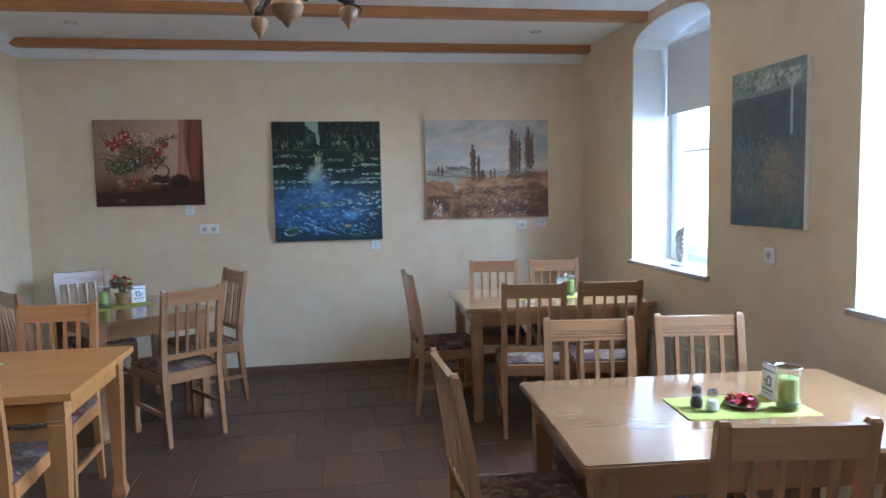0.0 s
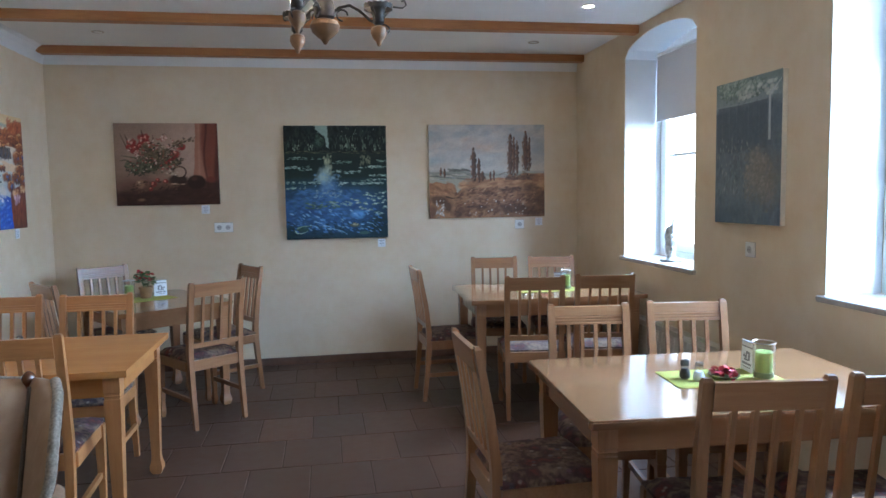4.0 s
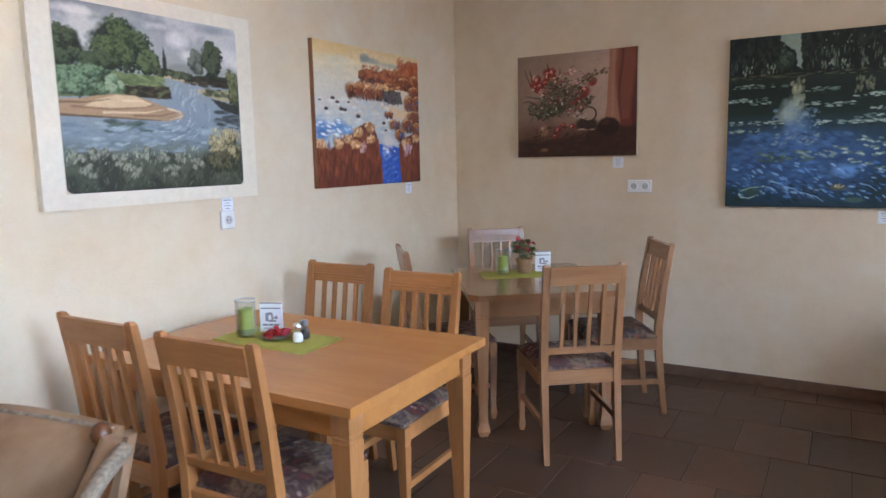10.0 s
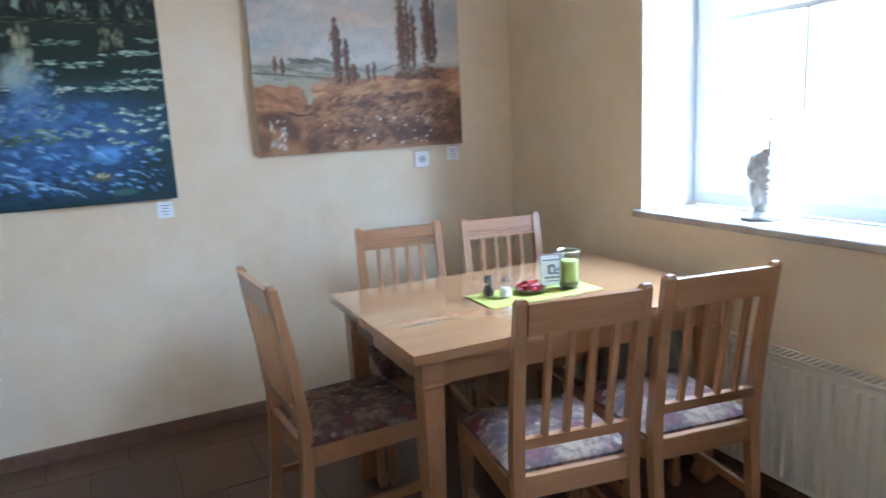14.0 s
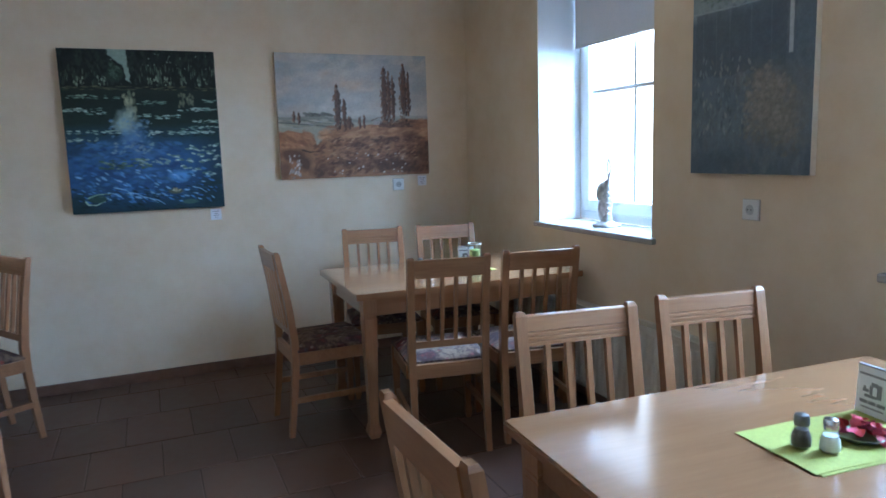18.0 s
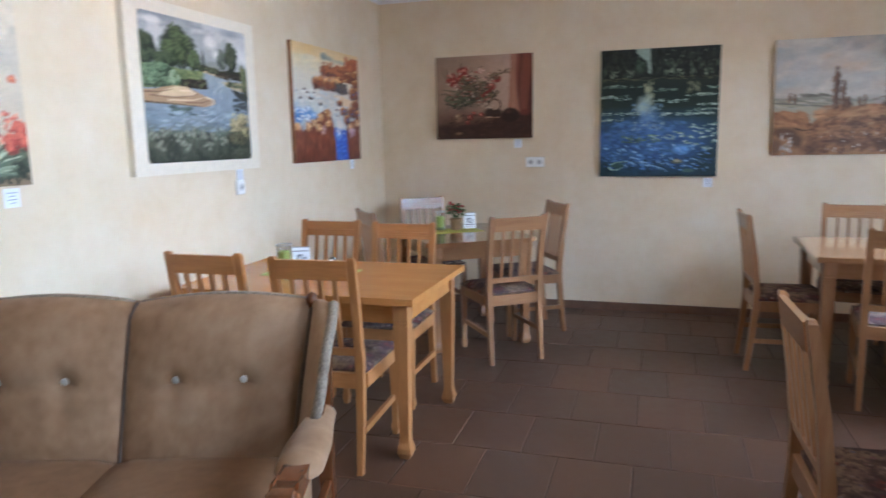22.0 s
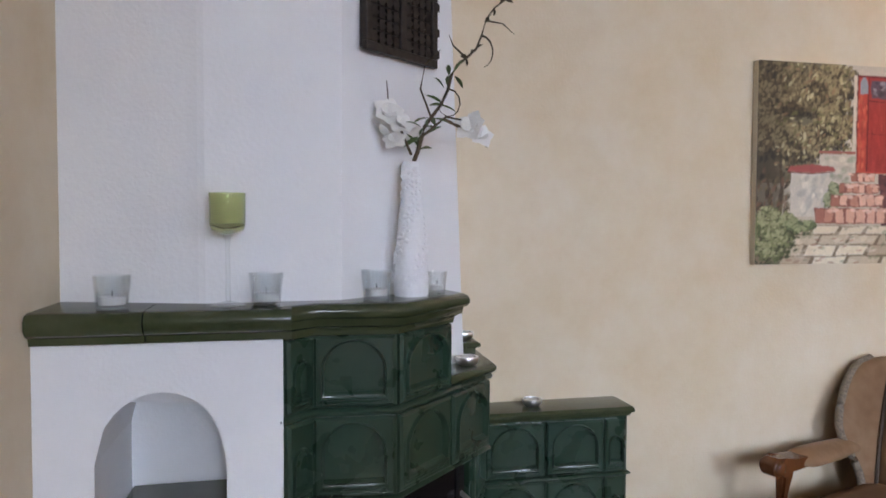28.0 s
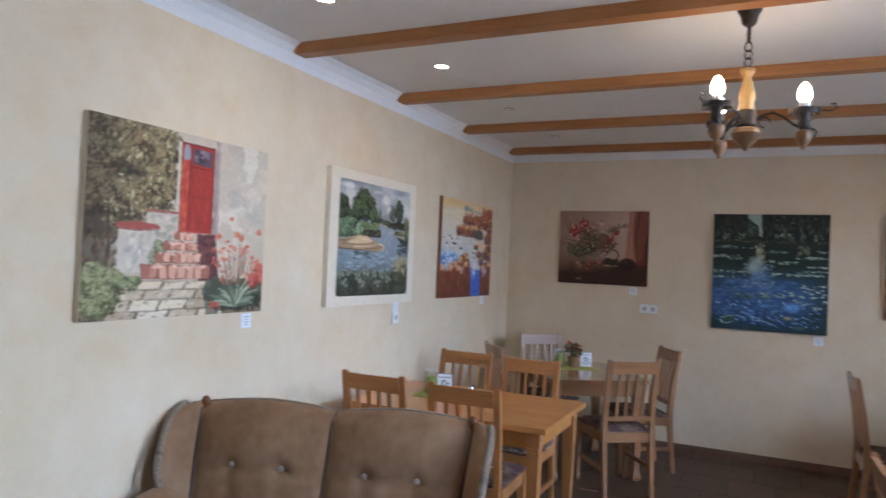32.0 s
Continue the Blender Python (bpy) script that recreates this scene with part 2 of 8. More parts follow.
k = Mat("brown_floor_tile", 0.4, 0, 0.5)
v = k.coords(world_space=True)
big, mid, fine = k.noise(v, 2.2, 5, 0.6), k.noise(v, 14, 5, 0.65), k.noise(v, 120, 3)
c = k.ramp(mid, [(0.25, (0.052, 0.024, 0.0125)), (0.5, (0.077, 0.036, 0.0195)), (0.78, (0.102, 0.049, 0.029))])
c = k.mix(0.45, c, k.ramp(k.rand(), [(0.0, (0.050, 0.027, 0.0165)), (0.35, (0.077, 0.037, 0.0205)), (0.75, (0.096, 0.043, 0.022)), (1.0, (0.135, 0.056, 0.028))]))
c = k.mix(k.ramp(big, [(0.45, (0, 0, 0)), (0.8, (0.4, 0.4, 0.4))]), c, (0.080, 0.045, 0.029))
k.base(c)
k.rough(mid, 0.30, 0.55)
M["tile"] = k.bump(mid, 0.18, 0.003).m
M["skirting"] = plain("brown_skirting_tile", (0.150, 0.085, 0.055), 0.4, 0, 0.2, 14, 0.15)
M["grout"] = plain("dark_grout", (0.060, 0.039, 0.028), 0.9, 0, 0.25, 60, 0.2)

k = Mat("flowered_upholstery", 0.9, 0, 0.2)
v = k.coords((1, 1, 1))
vo = k.n("TexVoronoi", Scale=24.0)
k.l(v, vo.inputs["Vector"])
spots = k.ramp(vo.outputs["Distance"], [(0.18, (1, 1, 1)), (0.30, (0, 0, 0))])
tint = k.ramp(k.noise(v, 9, 3), [(0.30, (0.17, 0.045, 0.036)), (0.42, (0.085, 0.050, 0.052)), (0.54, (0.24, 0.165, 0.11)), (0.66, (0.070, 0.050, 0.058)), (0.8, (0.19, 0.055, 0.040))])
c = k.mix(spots, tint, k.ramp(vo.outputs["Color"], [(0.2, (0.40, 0.32, 0.25)), (0.5, (0.11, 0.10, 0.13)), (0.8, (0.28, 0.085, 0.06))]))
c = k.mix(k.ramp(k.noise(v, 45, 3), [(0.46, (0, 0, 0)), (0.60, (0.65, 0.65, 0.65))]), c, (0.052, 0.032, 0.030))
k.base(c)
M["fabric"] = k.bump(k.noise(v, 400, 2), 0.3, 0.001).m

k = Mat("taupe_velvet", 0.75, 0, 0.2)
v = k.coords()
# Paler, greyer patches in the colour imitate the sheen of the pile.
c = k.ramp(k.noise(v, 3.2, 5, 0.6), [(0.32, (0.172, 0.090, 0.041)), (0.52, (0.246, 0.143, 0.075)), (0.70, (0.322, 0.208, 0.124))])
c = k.mix(0.3, c, k.ramp(k.noise(v, 26, 5), [(0.3, (0.20, 0.106, 0.056)), (0.7, (0.32, 0.195, 0.118))]))
k.base(c)
k.b.inputs["Sheen Weight"].default_value = 0.28
k.b.inputs["Sheen Roughness"].default_value = 0.35
k.b.inputs["Sheen Tint"].default_value = (0.75, 0.68, 0.60, 1)
M["velvet"] = k.bump(k.noise(v, 260, 2), 0.15, 0.001).m
# Browner, darker copy of the velvet; the seat's shade sits in its colour.
k = Mat("shaded_brown_velvet", 0.8, 0, 0.2)
v = k.coords()
c = k.ramp(k.noise(v, 3.6, 5, 0.6), [(0.32, (0.100, 0.047, 0.018)), (0.52, (0.150, 0.074, 0.030)), (0.72, (0.200, 0.108, 0.050))])
k.base(k.mix(0.3, c, k.ramp(k.noise(v, 26, 5), [(0.3, (0.11, 0.056, 0.028)), (0.7, (0.19, 0.105, 0.060))])))
k.b.inputs["Sheen Weight"].default_value = 0.06
k.b.inputs["Sheen Tint"].default_value = (0.75, 0.62, 0.48, 1)
M["seatvelvet"] = k.bump(k.noise(v, 260, 2), 0.15, 0.001).m
M["piping"] = plain("dark_piping", (0.095, 0.066, 0.046), 0.8, 0, 0.25, 200, 0.4)

k = Mat("green_glaze", 0.20, 0, 0.4)
v = k.coords(world_space=True)
c = k.ramp(k.noise(v, 9, 5, 0.6), [(0.3, (0.015, 0.035, 0.021)), (0.55, (0.022, 0.050, 0.031)), (0.8, (0.032, 0.066, 0.043))])
c = k.mix(k.ramp(k.noise(v, 3.2, 4), [(0.46, (0, 0, 0)), (0.66, (0.55, 0.55, 0.55))]), c, (0.034, 0.046, 0.022))
k.base(k.mix(k.ramp(k.rand(), [(0, (0.1, 0.1, 0.1)), (1, (0.5, 0.5, 0.5))]), c, (0.021, 0.047, 0.031)))
k.rough(k.noise(v, 9, 3), 0.22, 0.34)
k.b.inputs["Coat Weight"].default_value = 0.30
k.b.inputs["Coat Roughness"].default_value = 0.08
M["glaze"] = k.bump(k.noise(v, 22, 3), 0.08, 0.002).m
k = Mat("olive_glaze", 0.25, 0, 0.6)
v = k.coords(world_space=True)
k.base(k.ramp(k.noise(v, 12, 5, 0.6), [(0.3, (0.034, 0.046, 0.020)), (0.55, (0.047, 0.058, 0.027)), (0.8, (0.066, 0.072, 0.037))]))
k.rough(k.noise(v, 8, 3), 0.13, 0.24)
M["olive_glaze"] = k.bump(k.noise(v, 18, 3), 0.05, 0.002).m

k = Mat("marble_sill", 0.25)
v = k.coords(world_space=True)
k.base(k.ramp(k.noise(v, 7, 8, 0.7), [(0.3, (0.33, 0.29, 0.265)), (0.5, (0.43, 0.395, 0.365)), (0.7, (0.53, 0.50, 0.475))]))
M["sill"] = k.m

k = Mat("oil_paint", 0.55, 0, 0.35)
at = k.n("Attribute")
at.attribute_name = "pigment"
v = k.coords()
k.base(k.mix(0.10, at.outputs["Color"], k.mix(1.0, at.outputs["Color"], k.ramp(k.noise(v, 70, 4, 0.7), [(0.3, (0.5, 0.5, 0.5)), (0.7, (1.6, 1.6, 1.6))]), "MULTIPLY")))
M["paint"] = k.bump(k.noise(v, 55, 5, 0.7), 0.18, 0.002).m
M["canvas"] = plain("canvas_edge", (0.62, 0.52, 0.38), 0.9, 0, 0.08, 200, 0.2)
M["frame_cream"] = plain("cream_picture_frame", (0.78, 0.70, 0.565), 0.6, 0, 0.05, 40, 0.1)


def lit(name, col, strength):
    k = Mat(name)
    k.base(col)
    k.b.inputs["Emission Color"].default_value = (*col, 1)
    k.b.inputs["Emission Strength"].default_value = strength
    return k.m


M["bulb"] = lit("lit_bulb", (1.0, 0.76, 0.46), 62)
M["spot"] = lit("lit_downlight", (1.0, 0.78, 0.50), 230)


M["haze"] = lit("bright_hazy_sky", (1.0, 0.95, 0.87), 5.0)


# ---------------------------------------------------------------- mesh helpers
def obj(name, bm, mat, smooth=False):
    me = bpy.data.meshes.new(name)
    bmesh.ops.recalc_face_normals(bm, faces=bm.faces)
    if smooth:
        for f in bm.faces:
            f.smooth = True
    bm.to_mesh(me)
    bm.free()
    me.materials.append(M[mat] if isinstance(mat, str) else mat)
    if smooth:
        me.set_sharp_from_angle(angle=radians(42))
    return new(name, me)


def part(name, bm, mat, parent, label="", smooth=False):
    ob = obj(name, bm, mat, smooth)
    ob.parent = parent
    if label:
        tagged(ob, label)
    return ob


def thing(name, m, label, category, group="", kind=""):
    ob = new(name)
    ob.empty_display_size = 0.1
    ob.matrix_world = m
    return tagged(ob, label, category, group, kind)


def structure(name, bm, mat, label, category, smooth=False):
    return tagged(obj(name, bm, mat, smooth), label, category, kind="structure")


def box(bm, x0, x1, y0, y1, z0, z1, bev=0.0, seg=1):
    vs = [bm.verts.new((x, y, z)) for z in (z0, z1) for y in (y0, y1) for x in (x0, x1)]
    fs = [bm.faces.new([vs[i] for i in q]) for q in ((0, 2, 3, 1), (4, 5, 7, 6), (0, 1, 5, 4), (2, 6, 7, 3), (0, 4, 6, 2), (1, 3, 7, 5))]
    if bev:
        es = {e for f in fs for e in f.edges}
        bmesh.ops.bevel(bm, geom=list(es), offset=bev, segments=seg, affect="EDGES", profile=0.6)
    return bm


def one(*a, **kw):
    return box(bmesh.new(), *a, **kw)


def stack(bm, rings, cap=True):
    """Skin between rings of equally many points."""
    rows = [[bm.verts.new(p) for p in r] for r in rings]
    n = len(rows[0])
    for a, b in zip(rows, rows[1:]):
        for i in range(n):
            j = (i + 1) % n
            bm.faces.new((a[i], a[j], b[j], b[i]))
    if cap:
        bm.faces.new(rows[0][::-1])
        bm.faces.new(rows[-1])
    return bm


def sq(x, y, z, w, d):
    return [(x - w / 2, y - d / 2, z), (x + w / 2, y - d / 2, z), (x + w / 2, y + d / 2, z), (x - w / 2, y + d / 2, z)]


def lathe(bm, prof, seg=20, at=(0, 0, 0), cap=True):
    return stack(bm, [[(at[0] + r * math.cos(2 * math.pi * i / seg), at[1] + r * math.sin(2 * math.pi * i / seg), at[2] + z) for i in range(seg)] for r, z in prof], cap)


def tube(bm, pts, r, seg=8):
    pts = [Vector(p) for p in pts]
    rings = []
    for i, p in enumerate(pts):
        d = (pts[min(i + 1, len(pts) - 1)] - pts[max(i - 1, 0)]).normalized()
        a = d.cross(Vector((0, 0, 1)) if abs(d.z) < 0.9 else Vector((1, 0, 0))).normalized()
        b = d.cross(a)
        rr = r[i] if isinstance(r, (list, tuple)) else r
        rings.append([tuple(p + rr * (math.cos(2 * math.pi * j / seg) * a + math.sin(2 * math.pi * j / seg) * b)) for j in range(seg)])
    return stack(bm, rings)


def prism(bm, poly, z0, z1):
    return stack(bm, [[(x, y, z0) for x, y in poly], [(x, y, z1) for x, y in poly]])


def slab(front, back, nu, nv):
    """A closed solid between two surfaces given over u, v in 0..1."""
    bm = bmesh.new()
    F = [[bm.verts.new(front(i / nu, j / nv)) for i in range(nu + 1)] for j in range(nv + 1)]
    K = [[bm.verts.new(back(i / nu, j / nv)) for i in range(nu + 1)] for j in range(nv + 1)]
    for j in range(nv):
        for i in range(nu):
            bm.faces.new((F[j][i], F[j][i + 1], F[j + 1][i + 1], F[j + 1][i]))
            bm.faces.new((K[j][i], K[j + 1][i], K[j + 1][i + 1], K[j][i + 1]))
    for i in range(nu):
        bm.faces.new((F[0][i], K[0][i], K[0][i + 1], F[0][i + 1]))
        bm.faces.new((F[nv][i], F[nv][i + 1], K[nv][i + 1], K[nv][i]))
    for j in range(nv):
        bm.faces.new((F[j][0], F[j + 1][0], K[j + 1][0], K[j][0]))
        bm.faces.new((F[j][nu], K[j][nu], K[j + 1][nu], F[j + 1][nu]))
    return bm


def at(x, y, z=0, rz=0):
    return pose(x, y, z, 0, 0, rz)


# ---------------------------------------------------------------- structure
structure("floor", one(-0.3, 6.2, YS - 1.6, 0.3, -0.10, -0.003), "grout", "dark grout bed under the brown stone tiles", "floor")
structure("wall_west", one(-0.3, 0, YS - 1.6, 0.3, -0.1, 2.95), "wall", "cream mottled plaster wall hung with paintings", "wall")
structure("wall_north", one(0, XE, 0, 0.3, -0.1, 2.95), "wall", "cream mottled plaster wall with three paintings", "wall")
bm = bmesh.new()
box(bm, -0.3, 1.25, YS - 0.3, YS, -0.1, 2.95)
structure("wall_south", bm, "wall", "cream plaster wall beside the stove", "wall")
structure("wall_back", one(1.25, XE, YS - 1.6, YS - 1.3, -0.1, 2.95), "wall", "plain cream plaster wall", "wall")
structure("wall_return", one(0.95, 1.25, YS - 1.3, YS - 0.3, -0.1, 2.95), "wall", "plain cream plaster wall", "wall")
structure("ceiling", one(-0.3, 5.0, YS - 1.6, 0.3, ZC, ZC + 0.2), "ceiling", "pale painted ceiling between wooden beams", "ceiling")

structure("backdrop", one(XE + 7.0, XE + 7.1, -22, 42, -3, 16), "haze", "plain bright hazy sky beyond the windows", "sky")

# east wall with arched window openings
SILL, SPRING, CROWN = 0.965, 2.49, 2.618


def arch_z(y, y0, y1):
    s = (y - y0) / (y1 - y0) * 2 - 1
    return SPRING + (CROWN - SPRING) * math.sqrt(max(0, 1 - s * s))


bm = bmesh.new()
edge = 0.0
for y1, y0 in WINDOWS:
    box(bm, XE, XE + 0.42, y1, edge, -0.1, 2.95)
    box(bm, XE, XE + 0.42, y0, y1, -0.1, SILL - 0.03)
    n = 20
    for i in range(n):
        a, b = y0 + (y1 - y0) * i / n, y0 + (y1 - y0) * (i + 1) / n
        za, zb = arch_z(a, y0, y1), arch_z(b, y0, y1)
        stack(bm, [[(XE, a, za), (XE + 0.42, a, za), (XE + 0.42, b, zb), (XE, b, zb)], [(XE, a, 2.95), (XE + 0.42, a, 2.95), (XE + 0.42, b, 2.95), (XE, b, 2.95)]])
    edge = y0
box(bm, XE, XE + 0.42, YS - 1.6, edge, -0.1, 2.95)
bmesh.ops.remove_doubles(bm, verts=bm.verts, dist=0.0005)
structure("wall_east", bm, "wall", "cream plaster wall with deep arched windows", "wall")

# white reveals inside the openings, in the toned-down copy of the white plaster
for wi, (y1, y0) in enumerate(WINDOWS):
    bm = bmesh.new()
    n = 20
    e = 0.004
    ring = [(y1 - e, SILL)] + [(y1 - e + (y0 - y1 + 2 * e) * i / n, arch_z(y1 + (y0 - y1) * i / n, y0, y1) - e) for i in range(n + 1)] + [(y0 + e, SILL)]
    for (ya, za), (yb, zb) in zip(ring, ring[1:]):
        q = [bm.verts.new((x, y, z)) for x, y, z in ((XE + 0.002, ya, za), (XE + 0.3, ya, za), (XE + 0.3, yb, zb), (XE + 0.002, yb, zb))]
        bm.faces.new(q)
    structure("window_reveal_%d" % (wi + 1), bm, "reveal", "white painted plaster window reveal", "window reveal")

# cove, beams and baseboards
bm = bmesh.new()
prof = [(0.003, 2.572), (0.008, 2.60), (0.02, 2.635), (0.045, 2.668), (0.075, ZC - 0.002), (0.003, ZC - 0.002)]
stack(bm, [[(d, y, z) for d, z in prof] for y in (YS, -0.003)])
stack(bm, [[(x, -d, z) for d, z in prof] for x in (0.003, XE - 0.003)])
structure("cornice", bm, "white", "white cove along the top of the wall", "cornice")

for i, y in enumerate((-0.155, -1.24, -2.325, -3.44, -4.56, -5.68)):
    bm = bmesh.new()
    h = 0.04
    zb, zt = 2.628, ZC - 0.001
    stack(bm, [[(0.012, y - h, zt), (0.012, y - h, 2.655), (0.045, y - h, zb), (XE - 0.005, y - h, zb), (XE - 0.005, y - h, zt)],
               [(0.012, y + h, zt), (0.012, y + h, 2.655), (0.045, y + h, zb), (XE - 0.005, y + h, zb), (XE - 0.005, y + h, zt)]])
    tagged(obj("ceiling_beam", bm, "beam"), "honey brown wooden beam across the ceiling", "beam", "ceiling beams", "structure")

for name, a in (("baseboard_north", (0.02, XE - 0.02, -0.014, -0.001)), ("baseboard_west", (0.001, 0.014, -5.2, -0.02)), ("baseboard_east", (XE - 0.014, XE - 0.001, YS, -0.02))):
    structure(name, one(a[0], a[1], a[2], a[3], -0.004, 0.066, bev=0.003), "skirting", "brown tile skirting along the wall", "baseboard")


# ---------------------------------------------------------------- windows
for wi, (y1, y0) in enumerate(WINDOWS):
    ym = (y0 + y1) / 2
    win = thing("window_%d" % (wi + 1), at(XE + 0.30, ym), "white plastic window with glazing bars in an arched opening", "window", kind="structure")
    hw = (y1 - y0) / 2 - 0.004
    bm = bmesh.new()
    box(bm, 0, 0.07, -hw, -hw + 0.06, SILL, 2.52, 0.004)
    box(bm, 0, 0.07, hw - 0.06, hw, SILL, 2.52, 0.004)
    box(bm, 0, 0.07, -hw + 0.06, hw - 0.06, SILL, SILL + 0.06, 0.004)
    part("window_frame", bm, "pvc", win)
    bm = bmesh.new()
    a, b = -hw + 0.05, hw - 0.05
    box(bm, -0.015, 0.05, a, a + 0.065, SILL + 0.05, 2.5, 0.005)
    box(bm, -0.015, 0.05, b - 0.065, b, SILL + 0.05, 2.5, 0.005)
    box(bm, -0.015, 0.05, a + 0.065, b - 0.065, SILL + 0.05, SILL + 0.125, 0.005)
    sash = part("sash", bm, "pvc", win)
    part("glazing_bar", one(0.012, 0.03, -0.011, 0.011, SILL + 0.125, 2.5, bev=0.002), "pvc", sash)
    for z in (1.74, 2.30):
        part("glazing_bar", one(0.010, 0.028, a + 0.065, b - 0.065, z - 0.011, z + 0.011, bev=0.002), "pvc", sash)
    g = part("pane", one(0.018, 0.022, a + 0.065, b - 0.065, SILL + 0.125, 2.5), "glass", sash)
    g.visible_shadow = False
    # head board that fills the arch behind the blind
    part("head", one(0.0, 0.06, -hw, hw, 2.5, 2.64), "pvc", win)
    bm = one(XE - 0.028, XE + 0.30, y0 - 0.03, y1 + 0.03, SILL - 0.03, SILL, bev=0.005)
    tagged(obj("window_sill", bm, "sill"), "pale veined marble window sill", "window sill", kind="structure")

y1, y0 = WINDOWS[0]
blind = thing("roller_blind", at(XE + 0.255, (y0 + y1) / 2), "grey fabric roller blind half lowered in a window", "blind")
part("fabric", slab(lambda u, v: (-0.001 + 0.004 * math.sin(u * 3.1), -0.495 + 0.99 * u, 2.02 + 0.49 * v), lambda u, v: (0.001 + 0.004 * math.sin(u * 3.1), -0.495 + 0.99 * u, 2.02 + 0.49 * v), 8, 2), "blind", blind, smooth=True)
part("bottom_bar", one(-0.006, 0.006, -0.495, 0.495, 2.006, 2.022, bev=0.002), "blind", blind)
bm = bmesh.new()
tube(bm, [(0.01, -0.50, 2.515), (0.01, 0.50, 2.515)], 0.017, 12)
part("roller", bm, "pvc", blind, smooth=True)

# radiator below the first window
rad = thing("radiator", at(XE, -1.56, 0), "white ribbed panel radiator under the window", "radiator")
bm = bmesh.new()
box(bm, -0.10, -0.085, -0.95, 0.95, 0.10, 0.545, 0.004)
part("front_panel", bm, "radiator", rad)
for i in range(46):
    yy = -0.93 + 1.86 * i / 45
    part("rib", stack(bmesh.new(), [[(-0.1, yy - 0.013, z), (-0.109, yy - 0.006, z), (-0.109, yy + 0.006, z), (-0.1, yy + 0.013, z)] for z in (0.125, 0.52)]), "radiator", rad)
part("side_panel", one(-0.10, -0.025, -0.955, -0.95, 0.11, 0.545), "radiator", rad)
part("side_panel", one(-0.10, -0.025, 0.95, 0.955, 0.11, 0.545), "radiator", rad)
bm = bmesh.new()
box(bm, -0.104, -0.095, -0.955, 0.955, 0.545, 0.556)
box(bm, -0.030, -0.021, -0.955, 0.955, 0.545, 0.556)
for i in range(80):
    yy = -0.95 + 1.9 * i / 79
    box(bm, -0.095, -0.030, yy - 0.004, yy + 0.004, 0.548, 0.555)
part("grille", bm, "radiator", rad)
part("back_panel", one(-0.03, -0.015, -0.95, 0.95, 0.10, 0.545), "radiator", rad)
for yy in (-0.6, 0.6):
    part("bracket", one(-0.016, 0.0, yy - 0.02, yy + 0.02, 0.2, 0.5), "radiator", rad)


# ---------------------------------------------------------------- tables and chairs
def leg_rings(x, y, top, w=0.058):
    s = []
    for z, k in ((top, 1.0), (top - 0.075, 1.0), (top - 0.078, 0.93), (top - 0.086, 0.93), (top - 0.089, 1.0), (top - 0.094, 0.93), (top - 0.102, 0.93), (top - 0.105, 1.0),
                 (0.14, 0.66), (0.10, 0.64), (0.075, 0.70), (0.05, 0.90), (0.028, 0.95), (0.0, 0.62)):
        s.append(sq(x, y, z, w * k, w * k))
    return s


def table(m, L, W, wood_kind, label, clip=0.0):
    t = thing("dining_table", m, label, "table", "dining tables")
    bm = bmesh.new()
    c = clip
    poly = [(-L / 2 + c, -W / 2), (L / 2 - c, -W / 2), (L / 2, -W / 2 + c), (L / 2, W / 2 - c), (L / 2 - c, W / 2), (-L / 2 + c, W / 2), (-L / 2, W / 2 - c), (-L / 2, -W / 2 + c)]
    prism(bm, poly, 0.72, 0.75)
    es = [e for e in bm.edges if abs(e.verts[0].co.z - e.verts[1].co.z) < 1e-5]
    bmesh.ops.bevel(bm, geom=es, offset=0.006, segments=2, affect="EDGES")
    part("tabletop", bm, wood_kind + "_x", t)
    i = 0.055
    for a in ((-L / 2 + i, L / 2 - i, -W / 2 + i, -W / 2 + i + 0.022), (-L / 2 + i, L / 2 - i, W / 2 - i - 0.022, W / 2 - i),
              (-L / 2 + i, -L / 2 + i + 0.022, -W / 2 + i + 0.03, W / 2 - i - 0.03), (L / 2 - i - 0.022, L / 2 - i, -W / 2 + i + 0.03, W / 2 - i - 0.03)):
        part("apron", one(a[0], a[1], a[2], a[3], 0.625, 0.7195, bev=0.002), wood_kind + "_x", t)
    for sx in (-1, 1):
        for sy in (-1, 1):
            part("leg", stack(bmesh.new(), leg_rings(sx * (L / 2 - 0.075), sy * (W / 2 - 0.075), 0.7195, 0.068)), wood_kind + "_z", t)
    return t


table(at(3.81, -1.212, 0, -1.2), 1.26, 0.825, "pale", "pale wooden dining table under the window corner")
table(at(3.655, -3.72, 0, -3.2), 1.235, 0.835, "pale", "pale wooden dining table with glossy top by the windows", 0.012)
table(at(0.757, -2.637, 0, 0.4), 1.20, 0.835, "orange", "honey coloured wooden dining table against the cream wall")
table(at(0.978, -0.945, 0, 125.4), 0.95, 0.795, "pale", "small wooden dining table set diagonally in the corner", 0.05)


